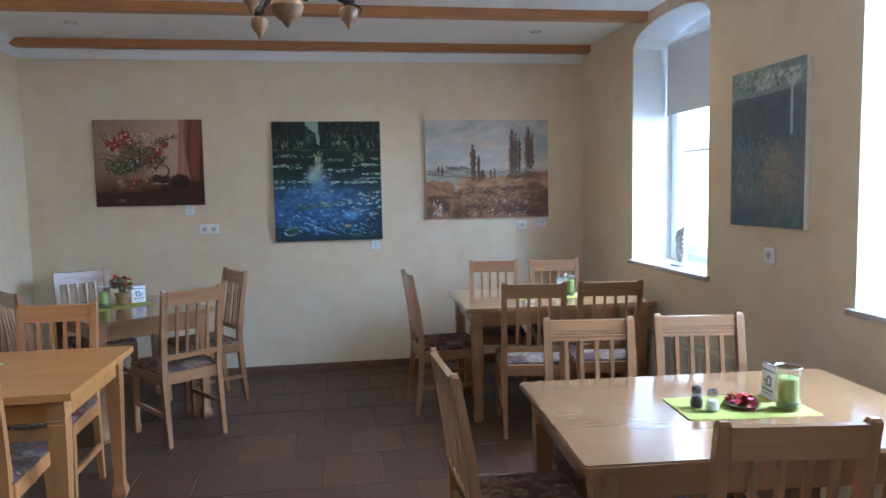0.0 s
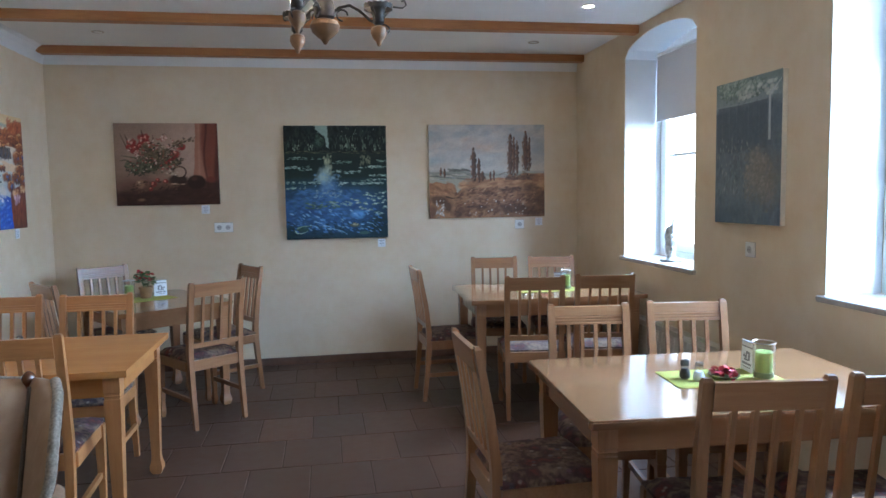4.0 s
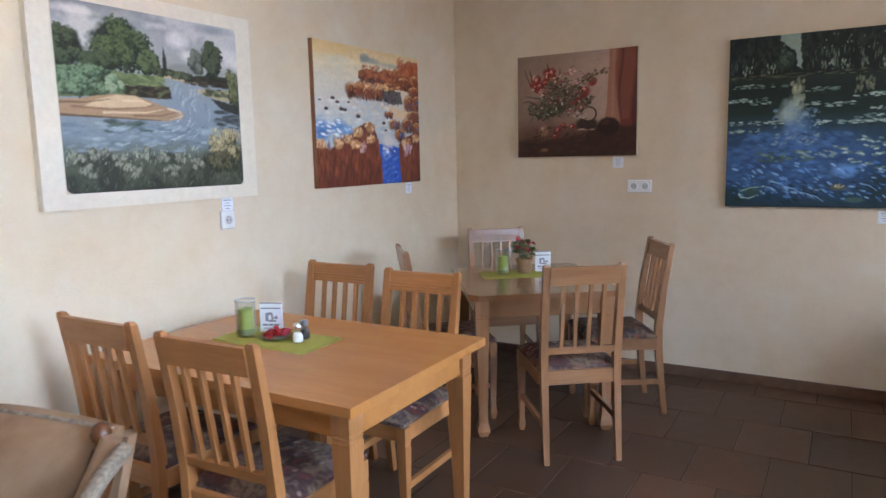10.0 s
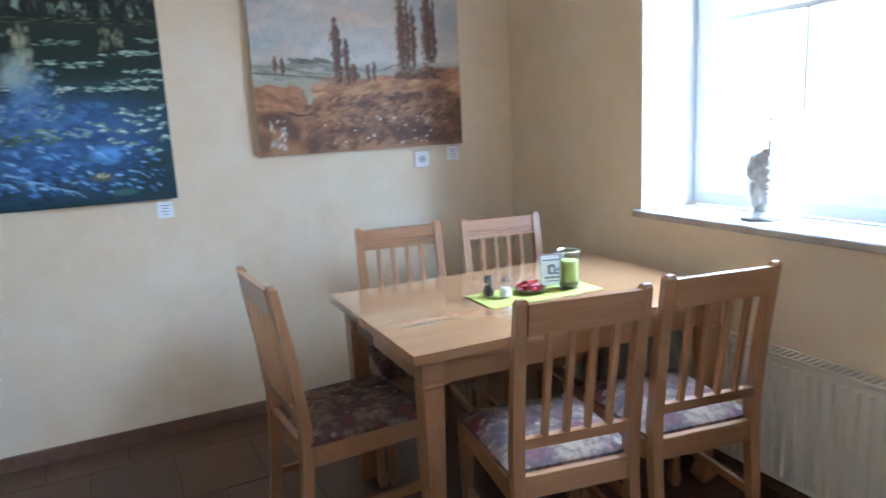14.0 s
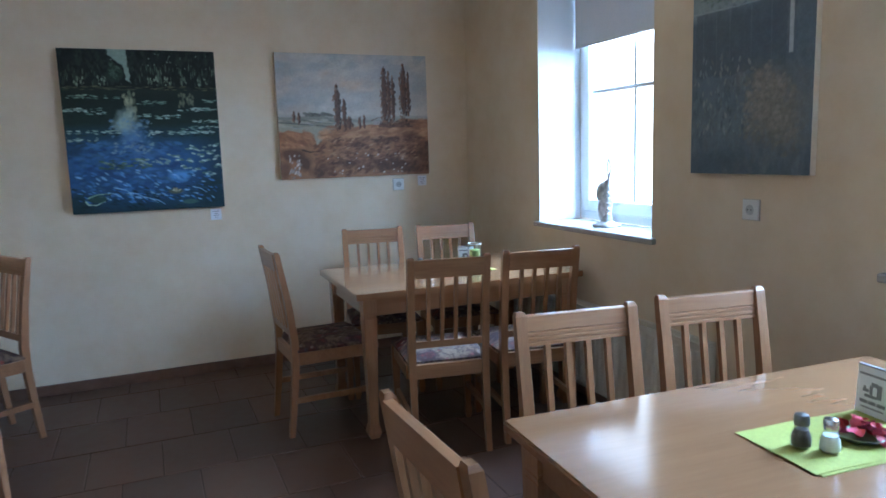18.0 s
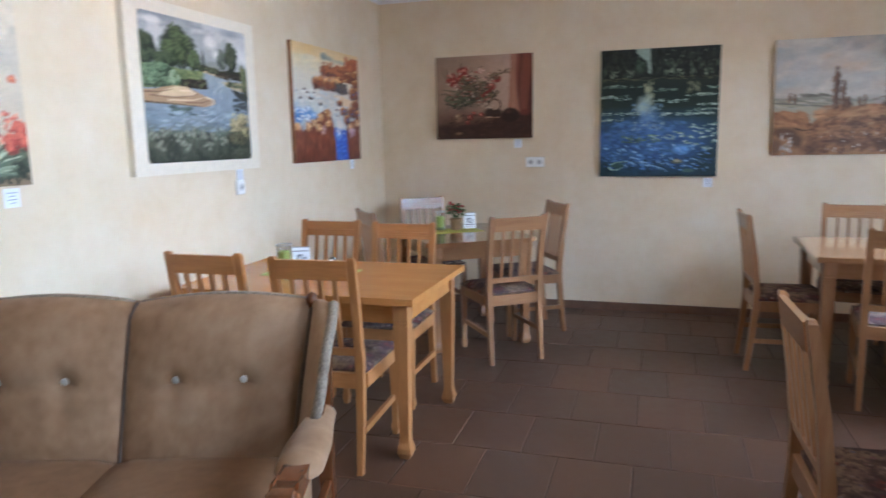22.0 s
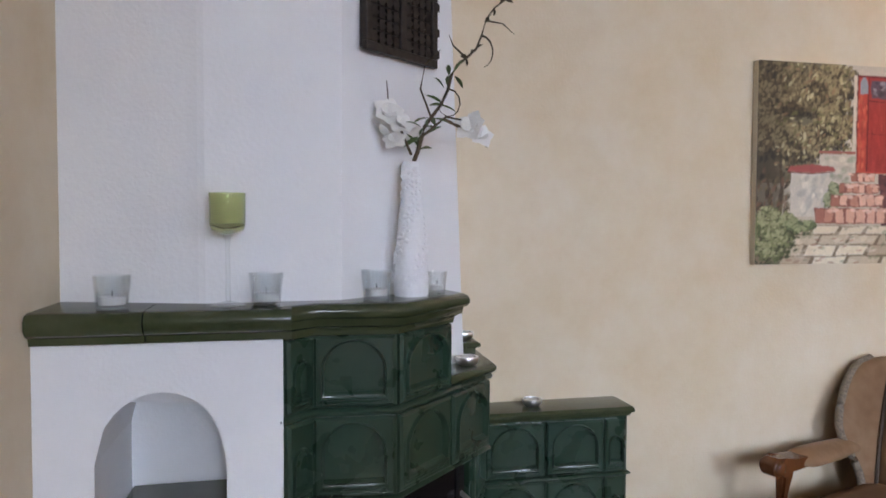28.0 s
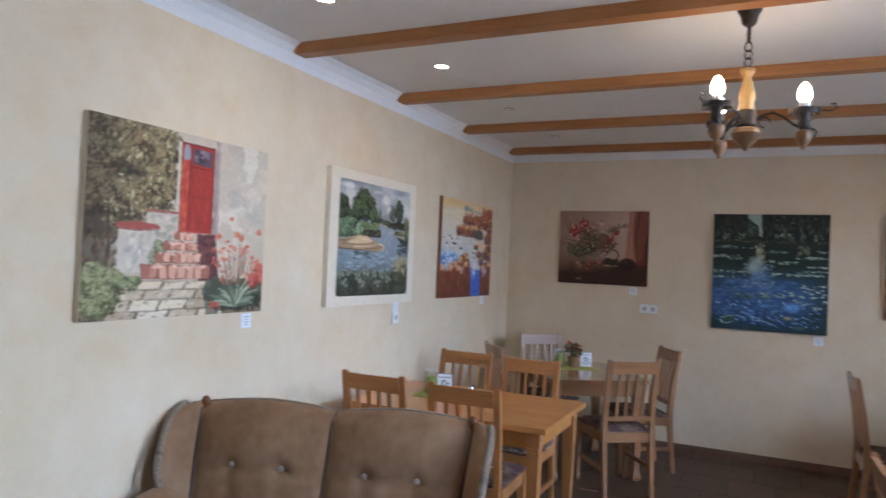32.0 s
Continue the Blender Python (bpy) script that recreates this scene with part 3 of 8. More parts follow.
def chair(m, kind, label):
    """Faces +y, its back to -y; the origin lies on the floor under the seat's middle."""
    c = thing("dining_chair", m, label, "chair", "dining chairs")
    z = kind + "_z"
    for s in (-1, 1):
        rings = []
        for zz, y, w, d in ((0.0, -0.240, 0.026, 0.028), (0.20, -0.217, 0.031, 0.033), (0.40, -0.200, 0.034, 0.038), (0.50, -0.200, 0.035, 0.038), (0.70, -0.222, 0.034, 0.033), (0.938, -0.262, 0.033, 0.026), (0.949, -0.265, 0.023, 0.017)):
            rings.append(sq(s * (0.174 + 0.004 * max(0, zz - 0.4)), y, zz, w, d))
        part("back_leg", stack(bmesh.new(), rings), z, c)
        rings = []
        for zz, k in ((0.432, 1), (0.37, 1), (0.365, 0.93), (0.355, 0.93), (0.350, 1.0), (0.12, 0.72), (0.075, 0.68), (0.05, 0.86), (0.03, 0.88), (0, 0.58)):
            rings.append(sq(s * 0.190, 0.195, zz, 0.039 * k, 0.039 * k))
        part("front_leg", stack(bmesh.new(), rings), z, c)
        part("side_rail", one(s * 0.190 - 0.011, s * 0.190 + 0.011, -0.185, 0.175, 0.372, 0.436, bev=0.002), kind + "_r", c)
        part("stretcher", stack(bmesh.new(), [[(s * 0.186 - 0.009, y, zz - 0.014), (s * 0.186 + 0.009, y, zz - 0.014), (s * 0.186 + 0.009, y, zz + 0.014), (s * 0.186 - 0.009, y, zz + 0.014)] for y, zz in ((-0.212, 0.19), (0.19, 0.19))]), kind + "_r", c)
    part("front_rail", one(-0.17, 0.17, 0.182, 0.204, 0.372, 0.436, bev=0.002), kind + "_r", c)
    part("back_rail", one(-0.162, 0.162, -0.212, -0.188, 0.372, 0.440, bev=0.002), kind + "_r", c)
    bm = bmesh.new()

    def rail(z0, z1, t, groove):
        y0, y1 = -0.200 - 0.2 * (z0 - 0.5) * 0.74 - 0.003, -0.200 - 0.2 * (z1 - 0.5) * 0.74 - 0.003
        prof = []
        for f, dip in ((0.0, 0), (0.10, 0), (0.12, 0.003), (0.15, 0.003), (0.17, 0), (0.26, 0), (0.28, 0.003), (0.31, 0.003), (0.33, 0), (0.42, 0), (0.44, 0.003), (0.47, 0.003), (0.49, 0), (0.97, 0), (1.0, 0.003)):
            prof.append((y0 + (y1 - y0) * f + t / 2 - (dip if groove else 0), z0 + (z1 - z0) * f))
        prof += [(y1 - t / 2, z1), (y0 - t / 2, z0)]
        return stack(bmesh.new(), [[(x, y, zz) for y, zz in prof] for x in (-0.160, 0.160)])

    part("top_rail", rail(0.852, 0.937, 0.024, True), kind + "_r", c)
    part("lower_rail", rail(0.520, 0.552, 0.022, False), kind + "_r", c)
    for i in range(4):
        x = -0.160 + 0.320 * (i + 1) / 5
        part("slat", stack(bmesh.new(), [sq(x, -0.2035 - 0.148 * (zz - 0.5), zz, 0.0165, 0.018) for zz in (0.55, 0.70, 0.854)]), z, c)

    def top(u, v):
        e = min(1.0, 7 * min(u, 1 - u, v, 1 - v)) ** 0.5
        return (-0.205 + 0.41 * u * (1 - 0.06 * (1 - v)) + 0.0123 * (1 - v), -0.190 + 0.405 * v, 0.450 + 0.030 * e)

    part("cushion", slab(top, lambda u, v: (top(u, v)[0], top(u, v)[1], 0.4365), 10, 10), "fabric", c, "flower patterned upholstered seat pad", True)
    return c


def chair_at(x, y, rz):
    """The pose of a chair whose top rail's middle lies at x, y."""
    a = radians(rz)
    return at(x - math.sin(a) * 0.262, y + math.cos(a) * 0.262, 0, rz)


PALE = "wooden dining chair with slatted back and flowered seat pad"
first = chair(chair_at(3.518, -1.925, -10), "pale", PALE)
for x, y, rz in ((3.98, -1.952, -9), (3.592, -0.547, 171), (4.062, -0.622, 172), (2.844, -1.172, -87),
                 (3.423, -3.06, 172), (3.91, -3.083, 172), (2.711, -3.65, -88), (3.43, -4.392, -8), (3.87, -4.435, -8),
                 (1.517, -1.544, 37), (1.625, -0.572, 121.5), (0.444, -0.26, 217), (0.42, -1.38, -49)):
    copy_thing(first, chair_at(x, y, rz))
honey = chair(chair_at(0.435, -3.186, 1), "orange", "honey coloured dining chair with slatted back and flowered seat pad")
for x, y, rz in ((0.98, -3.212, 3), (0.432, -1.928, 180), (0.93, -1.986, 180)):
    copy_thing(honey, chair_at(x, y, rz))


# ---------------------------------------------------------------- sofa
def smooth01(t):
    t = max(0.0, min(1.0, t))
    return t * t * (3 - 2 * t)


M["cord"] = plain("grey_brown_cord", (0.215, 0.168, 0.122), 0.85, 0, 0.40, 110, 0.6)
# Satin buttons, their colour raised for the light they catch.
M["button"] = plain("lightened_button_satin", (0.42, 0.38, 0.34), 0.35, 0, 0.1, 60, 0.1)
sofa = thing("sofa", at(0.768, -4.208, 0, 197), "two-seat taupe velvet wing sofa with dark carved wood arms", "sofa")


def back_front(x0, x1):
    def f(u, v):
        x = (x0 + (x1 - x0) * u) * (1.01 + 0.10 * v)
        topz = 0.866 + 0.050 * math.sin(math.pi * (0.13 + 0.74 * u))
        z = 0.40 + (topz - 0.40) * v
        y = -0.155 - 0.175 * v
        y += 0.055 * (math.sin(math.pi * min(1, max(0, u))) ** 0.5) * math.sin(math.pi * (0.10 + 0.80 * v)) ** 0.7
        for bu in (0.32, 0.70):
            d = ((u - bu) * 0.52) ** 2 + ((v - 0.52) * 0.5) ** 2
            y -= 0.026 * math.exp(-d / 0.0009) + 0.010 * math.exp(-((u - bu) * 0.52) ** 2 / 0.0006) * math.exp(-((v - 0.40) * 0.5) ** 2 / 0.006)
        y -= 0.010 * math.exp(-((v - 0.50) / 0.035) ** 2) * smooth01(min(u, 1 - u) * 6)
        y += 0.012 * math.exp(-((v - 0.70) / 0.16) ** 2) * math.sin(math.pi * u)
        if v > 0.9:
            y -= 0.055 * ((v - 0.9) / 0.1) ** 2
        return (x, y, z)
    return f


for s in (0, 1):
    f = back_front(-0.545 + 0.545 * s, 0.545 * s)
    part("back_cushion", slab(f, lambda u, v, f=f: (f(u, v)[0], -0.24 - 0.175 * v, f(u, v)[2]), 26, 22), "velvet", sofa, smooth=True)
    for u in (0.32, 0.70):
        p = f(u, 0.52)
        bm = bmesh.new()
        bmesh.ops.create_uvsphere(bm, u_segments=12, v_segments=8, radius=0.013, matrix=Matrix.Translation((p[0], p[1] + 0.008, p[2])) @ Matrix.Diagonal((1, 0.6, 1, 1)))
        part("button", bm, "button", sofa, "pale covered button", True)
bm = bmesh.new()
tube(bm, [(0, back_front(0, 0.545)(0, v / 14)[1] + 0.004, 0.40 + 0.487 * v / 14) for v in range(15)], 0.006)
part("back_piping", bm, "piping", sofa, smooth=True)
for x0_, x1_ in ((-0.545, 0.0), (0.0, 0.545)):
    f = back_front(x0_, x1_)
    bm = bmesh.new()
    tube(bm, [Vector(f(0.02 + 0.96 * u / 16, 1.0)) + Vector((0, -0.012, 0.001)) for u in range(17)], 0.0055)
    part("top_cord", bm, "cord", sofa, "twisted cord along the back", True)
for s in (-1, 1):
    bm = bmesh.new()
    tube(bm, [(s * 0.546 * (1.01 + 0.095 * v / 14), -0.150 - 0.178 * v / 14 + 0.010 * math.sin(math.pi * v / 14), 0.42 + 0.452 * v / 14) for v in range(15)], 0.007)
    part("side_piping", bm, "piping", sofa, smooth=True)
    def wing(u, v, s=s):
        w = 0.30 + 0.70 * smooth01(v / 0.55)
        out = w * (1.0 if v < 0.90 else 0.80 + 0.20 * math.sqrt(max(0.0, 1 - ((v - 0.90) / 0.10) ** 2)))
        fwd = w * (1.0 if v < 0.60 else 0.15 + 0.85 * math.sqrt(max(0.0, 1 - ((v - 0.60) / 0.40) ** 2)))
        return (s * (0.545 * (1.01 + 0.10 * v) + 0.070 * out * u), -0.17 - 0.175 * v + 0.175 * fwd * u + 0.012 * math.sin(math.pi * u), 0.42 + 0.480 * v - 0.012 * u * u)

    def wing_out(u, v, s=s):
        p = wing(u, v)
        return (p[0] + s * 0.032, p[1] - 0.02 * (1 - u), p[2] - 0.01)

    def panel_out(u, v, s=s, d=0.002):
        p = wing_out(0.12 + 0.74 * u, 0.06 + 0.80 * v)
        return (p[0] + s * d, p[1], p[2])

    part("wing", slab(wing, wing_out, 10, 30), "velvet", sofa, smooth=True)
    bm = bmesh.new()
    tube(bm, [Vector(wing(1, v / 24)) * 0.5 + Vector(wing_out(1, v / 24)) * 0.5 for v in range(25)], 0.017, 10)
    part("wing_edge", bm, "cord", sofa, "pale grey brown fringed trim", True)
    part("wing_panel", slab(panel_out, lambda u, v: panel_out(u, v, d=0.012), 6, 14), "dark", sofa, "dark polished wood side panel", True)
    # arm
    def arm_top(u, v, s=s):
        w = 0.044 + 0.022 * smooth01(v / 0.6)
        if v > 0.85:
            w *= math.sqrt(max(0.05, 1 - ((v - 0.85) / 0.16) ** 2))
        return (s * 0.648 - w + 2 * w * u, -0.19 + 0.41 * v, 0.564 + (0.026 + 0.014 * smooth01(v)) * math.sin(math.pi * u) ** 0.6 * (1 - smooth01((v - 0.85) / 0.15) * 0.7) - 0.012 * v)
    part("arm_pad", slab(arm_top, lambda u, v, a=arm_top: (a(u, v)[0], a(u, v)[1], 0.552 - 0.012 * v), 12, 24), "velvet", sofa, smooth=True)
    bm = bmesh.new()
    prof = [(-0.2, 0.537), (0.22, 0.534), (0.29, 0.530)] + [(0.343 + 0.035 * math.cos(radians(a)), 0.552 + 0.035 * math.sin(radians(a))) for a in range(-125, 131, 15)] + [(0.28, 0.579), (0.23, 0.574), (-0.2, 0.572)]
    stack(bm, [[(s * 0.648 + x, y, z) for y, z in prof] for x in (-0.036, 0.036)])
    bmesh.ops.bevel(bm, geom=[e for e in bm.edges if abs(e.verts[0].co.x - e.verts[1].co.x) < 1e-4], offset=0.009, segments=3, affect="EDGES")
    for q_ in (-1, 1):
        bmesh.ops.create_uvsphere(bm, u_segments=14, v_segments=8, radius=1.0, matrix=Matrix.Translation((s * 0.648 + q_ * 0.036, 0.345, 0.552)) @ Matrix.Diagonal((0.009, 0.024, 0.024, 1)))
    part("arm_scroll", bm, "dark", sofa, "carved dark wood arm end", True)
    bm = bmesh.new()
    stack(bm, [sq(s * 0.64, y, z, w, d) for z, y, w, d in ((0.0, 0.27, 0.034, 0.034), (0.05, 0.285, 0.046, 0.046), (0.12, 0.275, 0.036, 0.036), (0.22, 0.265, 0.046, 0.05), (0.30, 0.27, 0.050, 0.05), (0.36, 0.285, 0.036, 0.038), (0.44, 0.30, 0.034, 0.040), (0.53, 0.285, 0.046, 0.06))])
    bmesh.ops.bevel(bm, geom=[e for e in bm.edges if abs(e.verts[0].co.z - e.verts[1].co.z) > 0.02], offset=0.010, segments=2, affect="EDGES")
    part("arm_post", bm, "dark", sofa, smooth=True)
    bm = bmesh.new()
    stack(bm, [sq(s * 0.635, y, z, 0.045, 0.05) for z, y in ((0.0, -0.33), (0.3, -0.29), (0.5, -0.31), (0.72, -0.345))])
    part("back_post", bm, "dark", sofa)
    part("side_rail", one(s * 0.64 - 0.014, s * 0.64 + 0.014, -0.28, 0.26, 0.20, 0.29, bev=0.004), "dark", sofa)
for x in (-0.600, 0.600):
    bm = bmesh.new()
    lathe(bm, [(0.012, 0.84), (0.017, 0.865), (0.011, 0.872), (0.019, 0.885), (0.021, 0.897), (0.015, 0.912), (0.004, 0.92)], 14, (x, -0.350, 0.0))
    part("finial", bm, "dark", sofa, "turned dark wood knob", True)
part("back_panel", slab(lambda u, v: ((-0.55 + 1.10 * u) * (1 + 0.10 * v), -0.255 - 0.165 * v, 0.26 + 0.60 * v), lambda u, v: ((-0.55 + 1.10 * u) * (1 + 0.10 * v), -0.285 - 0.165 * v, 0.26 + 0.60 * v), 4, 6), "velvet", sofa)
for s in (0, 1):
    def seat(u, v, s=s):
        x = -0.575 + 0.575 * s + 0.575 * u
        fr = 0.395 + 0.022 * math.sin(math.pi * (0.5 * (s + u)))
        y = -0.17 + (fr + 0.17) * v
        e = min(1, 9 * min(v, 1 - v)) ** 0.5 * min(1, 0.55 + 4 * min(u, 1 - u))
        return (x, y, 0.405 + 0.045 * e + 0.014 * math.sin(math.pi * u) * math.sin(math.pi * v))
    part("seat_cushion", slab(seat, lambda u, v, f=seat: (f(u, v)[0], f(u, v)[1], 0.335), 18, 18), "seatvelvet", sofa, smooth=True)
bm = bmesh.new()
tube(bm, [(-0.575 + 1.15 * i / 24, 0.397 + 0.022 * math.sin(math.pi * i / 24), 0.402) for i in range(25)], 0.009, 8)
part("seat_piping", bm, "piping", sofa, smooth=True)
part("seat_apron", slab(lambda u, v: (-0.60 + 1.2 * u, 0.372 + 0.022 * math.sin(math.pi * u), 0.17 + 0.164 * v), lambda u, v: (-0.60 + 1.2 * u, -0.2, 0.17 + 0.164 * v), 16, 3), "velvet", sofa)

# ---------------------------------------------------------------- chess table
chess = thing("chess_table", at(1.124, -5.255, 0, 45.6), "low square table with an inlaid chequered board", "table")
S = 0.66
bm = bmesh.new()
for a in ((-S / 2, S / 2, -S / 2, -S / 2 + 0.052), (-S / 2, S / 2, S / 2 - 0.052, S / 2), (-S / 2, -S / 2 + 0.052, -S / 2 + 0.052, S / 2 - 0.052), (S / 2 - 0.052, S / 2, -S / 2 + 0.052, S / 2 - 0.052)):
    box(bm, a[0], a[1], a[2], a[3], 0.535, 0.568)
part("border", bm, "darkboard", chess, "dark wooden table border")
part("board_base", one(-S / 2 + 0.052, S / 2 - 0.052, -S / 2 + 0.052, S / 2 - 0.052, 0.535, 0.563), "darkboard", chess)
q = (S - 0.104) / 8
sqm = {}
for i in range(8):
    for j in range(8):
        kind = "lightboard" if (i + j) % 2 else "darkboard"
        if kind not in sqm:
            sqm[kind] = part("square", one(0.0006, q - 0.0006, 0.0006, q - 0.0006, 0.5630, 0.5672), kind, chess)
            ob = sqm[kind]
        else:
            ob = new("square", sqm[kind].data)
            ob.parent = chess
        ob.location = (-S / 2 + 0.052 + q * i, -S / 2 + 0.052 + q * j, 0)
for a in ((-S / 2 + 0.04, S / 2 - 0.04, -S / 2 + 0.04, -S / 2 + 0.06), (-S / 2 + 0.04, S / 2 - 0.04, S / 2 - 0.06, S / 2 - 0.04), (-S / 2 + 0.04, -S / 2 + 0.06, -S / 2 + 0.06, S / 2 - 0.06), (S / 2 - 0.06, S / 2 - 0.04, -S / 2 + 0.06, S / 2 - 0.06)):
    part("apron", one(a[0], a[1], a[2], a[3], 0.45, 0.5345), "darkboard", chess)
for sx in (-1, 1):
    for sy in (-1, 1):
        part("leg", stack(bmesh.new(), [sq(sx * (S / 2 - 0.06), sy * (S / 2 - 0.06), z, w, w) for z, w in ((0, 0.035), (0.534, 0.05))]), "darkboard", chess)


# ---------------------------------------------------------------- tiled stove
def offset(poly, d):
    """The closed polygon (x, y), counter-clockwise, moved outwards by d."""
    out, n = [], len(poly)
    for i in range(n):
        p0, p1, p2 = Vector(poly[i - 1]), Vector(poly[i]), Vector(poly[(i + 1) % n])
        a, b = (p1 - p0).normalized(), (p2 - p1).normalized()
        na, nb = Vector((a.y, -a.x)), Vector((b.y, -b.x))
        m = (na + nb).normalized()
        out.append(tuple(p1 + m * (d / max(0.85, m.dot(na)))))
    return out


def ledge(poly, prof):
    return stack(bmesh.new(), [[(x, y, z) for x, y in offset(poly, d)] for d, z in prof])


def relief_tile(w, h, plain_tile=False):
    """A stove tile in the x-z plane, its face towards +y, its lower corner at the origin."""
    bm = bmesh.new()
    w1, h1, g = w - 0.004, h - 0.004, 0.002
    cx, base, spring = w / 2, h * 0.17, h * 0.52
    r = w * 0.37 if not plain_tile else w * 0.29
    top = min(h * 0.90 - spring, r * 1.1)
    arch = [(cx - r, base)] + [(cx - r, base + (spring - base) * i / 3) for i in (1, 2, 3)]
    arch += [(cx - r * math.cos(math.pi * i / 14), spring + top * math.sin(math.pi * i / 14)) for i in range(1, 14)]
    arch += [(cx + r, spring - (spring - base) * i / 3) for i in range(0, 4)]
    arch += [(cx + r - 2 * r * i / 5, base) for i in range(1, 5)]
    c = Vector((cx, (base + spring + top) / 2))

    def scaled(k):
        return [c + (Vector(p) - c) * k for p in arch]

    rect = []
    for p in arch:
        d = Vector(p) - c
        k = min(((w1 if d.x > 0 else g) - c.x) / d.x if abs(d.x) > 1e-6 else 1e9, ((h1 if d.y > 0 else g) - c.y) / d.y if abs(d.y) > 1e-6 else 1e9)
        rect.append(c + d * k)
    for q in ((g, g), (w1, g), (w1, h1), (g, h1)):
        i = min(range(len(rect)), key=lambda j: (rect[j] - Vector(q)).length)
        rect[i] = Vector(q)
    inner = [Vector((min(max(p.x, g + 0.007), w1 - 0.007), min(max(p.y, g + 0.007), h1 - 0.007))) for p in rect]
    levels = [(rect, 0.0), (rect, 0.008), (inner, 0.014), (inner, 0.011), (scaled(1.06), 0.011), (scaled(1.035), 0.021), (scaled(0.99), 0.020), (scaled(0.95), 0.003)]
    stack(bm, [[(p.x, y, p.y) for p in ring] for ring, y in levels])
    # hollow sill and two fillets under the arch
    sill = [(0.0135, base - 0.002), (0.014, base + 0.003), (0.011, base + h * 0.022), (0.008, base + h * 0.040), (0.004, base + h * 0.050), (0.001, base + h * 0.050), (0.001, base - 0.002)]
    stack(bm, [[(x, y, z) for y, z in sill] for x in (cx - r * 0.97, cx + r * 0.97)])
    for i, (z, y) in enumerate(((base - 0.010, 0.0175), (base - 0.019, 0.0155))):
        box(bm, cx - r * (1.04 + 0.05 * i), cx + r * (1.04 + 0.05 * i), 0.002, y, z, z + 0.006, 0.0018)
    return bm


stove = thing("tiled_stove", at(0, 0, 0), "dark green glazed tile stove with arched relief tiles and white masonry", "stove")
A0, A, B, C, D = (0.786, -6.4515), (0.720, -6.385), (0.735, -6.180), (0.574, -6.010), (0.415, -5.855)
row1 = [(0.36, -6.4515), A0, A, B, C, (0.36, -6.06)]
row2 = [(0.02, -6.4515), A0, A, B, D, (0.02, -5.845)]
part("upper_body", prism(bmesh.new(), row1, 0.972, 1.166), "glaze", stove)
part("middle_body", prism(bmesh.new(), row2, 0.752, 0.966), "glaze", stove)
part("string_course", ledge(row2, [(0.0, 0.962), (0.012, 0.965), (0.016, 0.972), (0.010, 0.979), (0.0, 0.981)]), "glaze", stove, smooth=True)
part("lower_course", ledge(row2, [(0.0, 0.744), (0.010, 0.746), (0.013, 0.751), (0.006, 0.757), (0.0, 0.758)]), "glaze", stove, smooth=True)
part("mantel_shelf", ledge(row1, [(0.002, 1.158), (0.009, 1.160), (0.011, 1.166), (0.011, 1.167), (0.013, 1.176), (0.022, 1.183), (0.030, 1.185), (0.031, 1.186), (0.034, 1.203), (0.035, 1.204), (0.044, 1.207), (0.049, 1.215), (0.050, 1.225), (0.044, 1.236), (0.032, 1.241), (0.020, 1.2412)]), "olive_glaze", stove, smooth=True)
part("side_shelf", ledge([(0.02, -5.96), (0.50, -5.96), (0.555, -5.992), D, (0.02, -5.845)], [(0.004, 0.979), (0.020, 0.984), (0.026, 0.992), (0.026, 1.001), (0.018, 1.009), (0.008, 1.011)]), "olive_glaze", stove, smooth=True)
part("side_step", ledge([(0.02, -5.93), (0.265, -5.93), (0.265, -5.852), (0.02, -5.852)], [(0.0, 1.0112), (0.0, 1.028), (0.016, 1.034), (0.016, 1.044), (0.004, 1.05)]), "olive_glaze", stove, smooth=True)


def tile_run(p, q, n, z0, z1, plain_tile=False):
    p, q = Vector(p), Vector(q)
    w = (q - p).length / n
    ang = math.atan2((q - p).y, (q - p).x)
    mesh = None
    for i in range(n):
        # the face looks to the right of the way from p to q
        base = p + (q - p) * ((i + 1) / n)
        if mesh is None:
            ob = part("tile", relief_tile(w, z1 - z0, plain_tile), "glaze", stove, smooth=True)
            mesh = ob.data
        else:
            ob = new("tile", mesh)
            ob.parent = stove
        ob.matrix_basis = Matrix.Translation((base.x, base.y, z0)) @ Matrix.Rotation(ang + math.pi, 4, "Z")


tile_run(A0, A, 1, 0.982, 1.162, True)
tile_run(A, B, 1, 0.982, 1.162)
tile_run(B, C, 1, 0.982, 1.162)
tile_run(A0, A, 1, 0.759, 0.962, True)
tile_run(A, B, 1, 0.759, 0.962)
tile_run(B, C, 1, 0.759, 0.962)
tile_run(C, D, 1, 0.759, 0.962)
# pier below the corner, firebox and the column beside it
pier = [(0.45, -6.4515), A0, A, (0.728, -6.285), (0.50, -6.285)]
part("pier", prism(bmesh.new(), pier, 0.305, 0.745), "glaze", stove)
for z0, z1 in ((0.31, 0.52), (0.53, 0.74)):
    tile_run(A0, A, 1, z0, z1, True)
    tile_run(A, (0.728, -6.285), 1, z0, z1, True)
col = [(0.02, -6.0), (0.27, -5.97), (0.355, -5.895), (0.135, -5.79), (0.02, -5.79)]
part("column", prism(bmesh.new(), col, 0.305, 0.745), "glaze", stove)
for z0, z1 in ((0.31, 0.52), (0.53, 0.74)):
    tile_run((0.345, -5.89), (0.145, -5.795), 1, z0, z1, True)
part("firebox", prism(bmesh.new(), [(0.10, -6.40), (0.48, -6.40), (0.48, -6.30), (0.30, -5.99), (0.10, -5.99)], 0.306, 0.744), "black", stove, "black iron firebox")
bm = bmesh.new()
P0, P1 = Vector((0.648, -6.268)), Vector((0.372, -5.915))
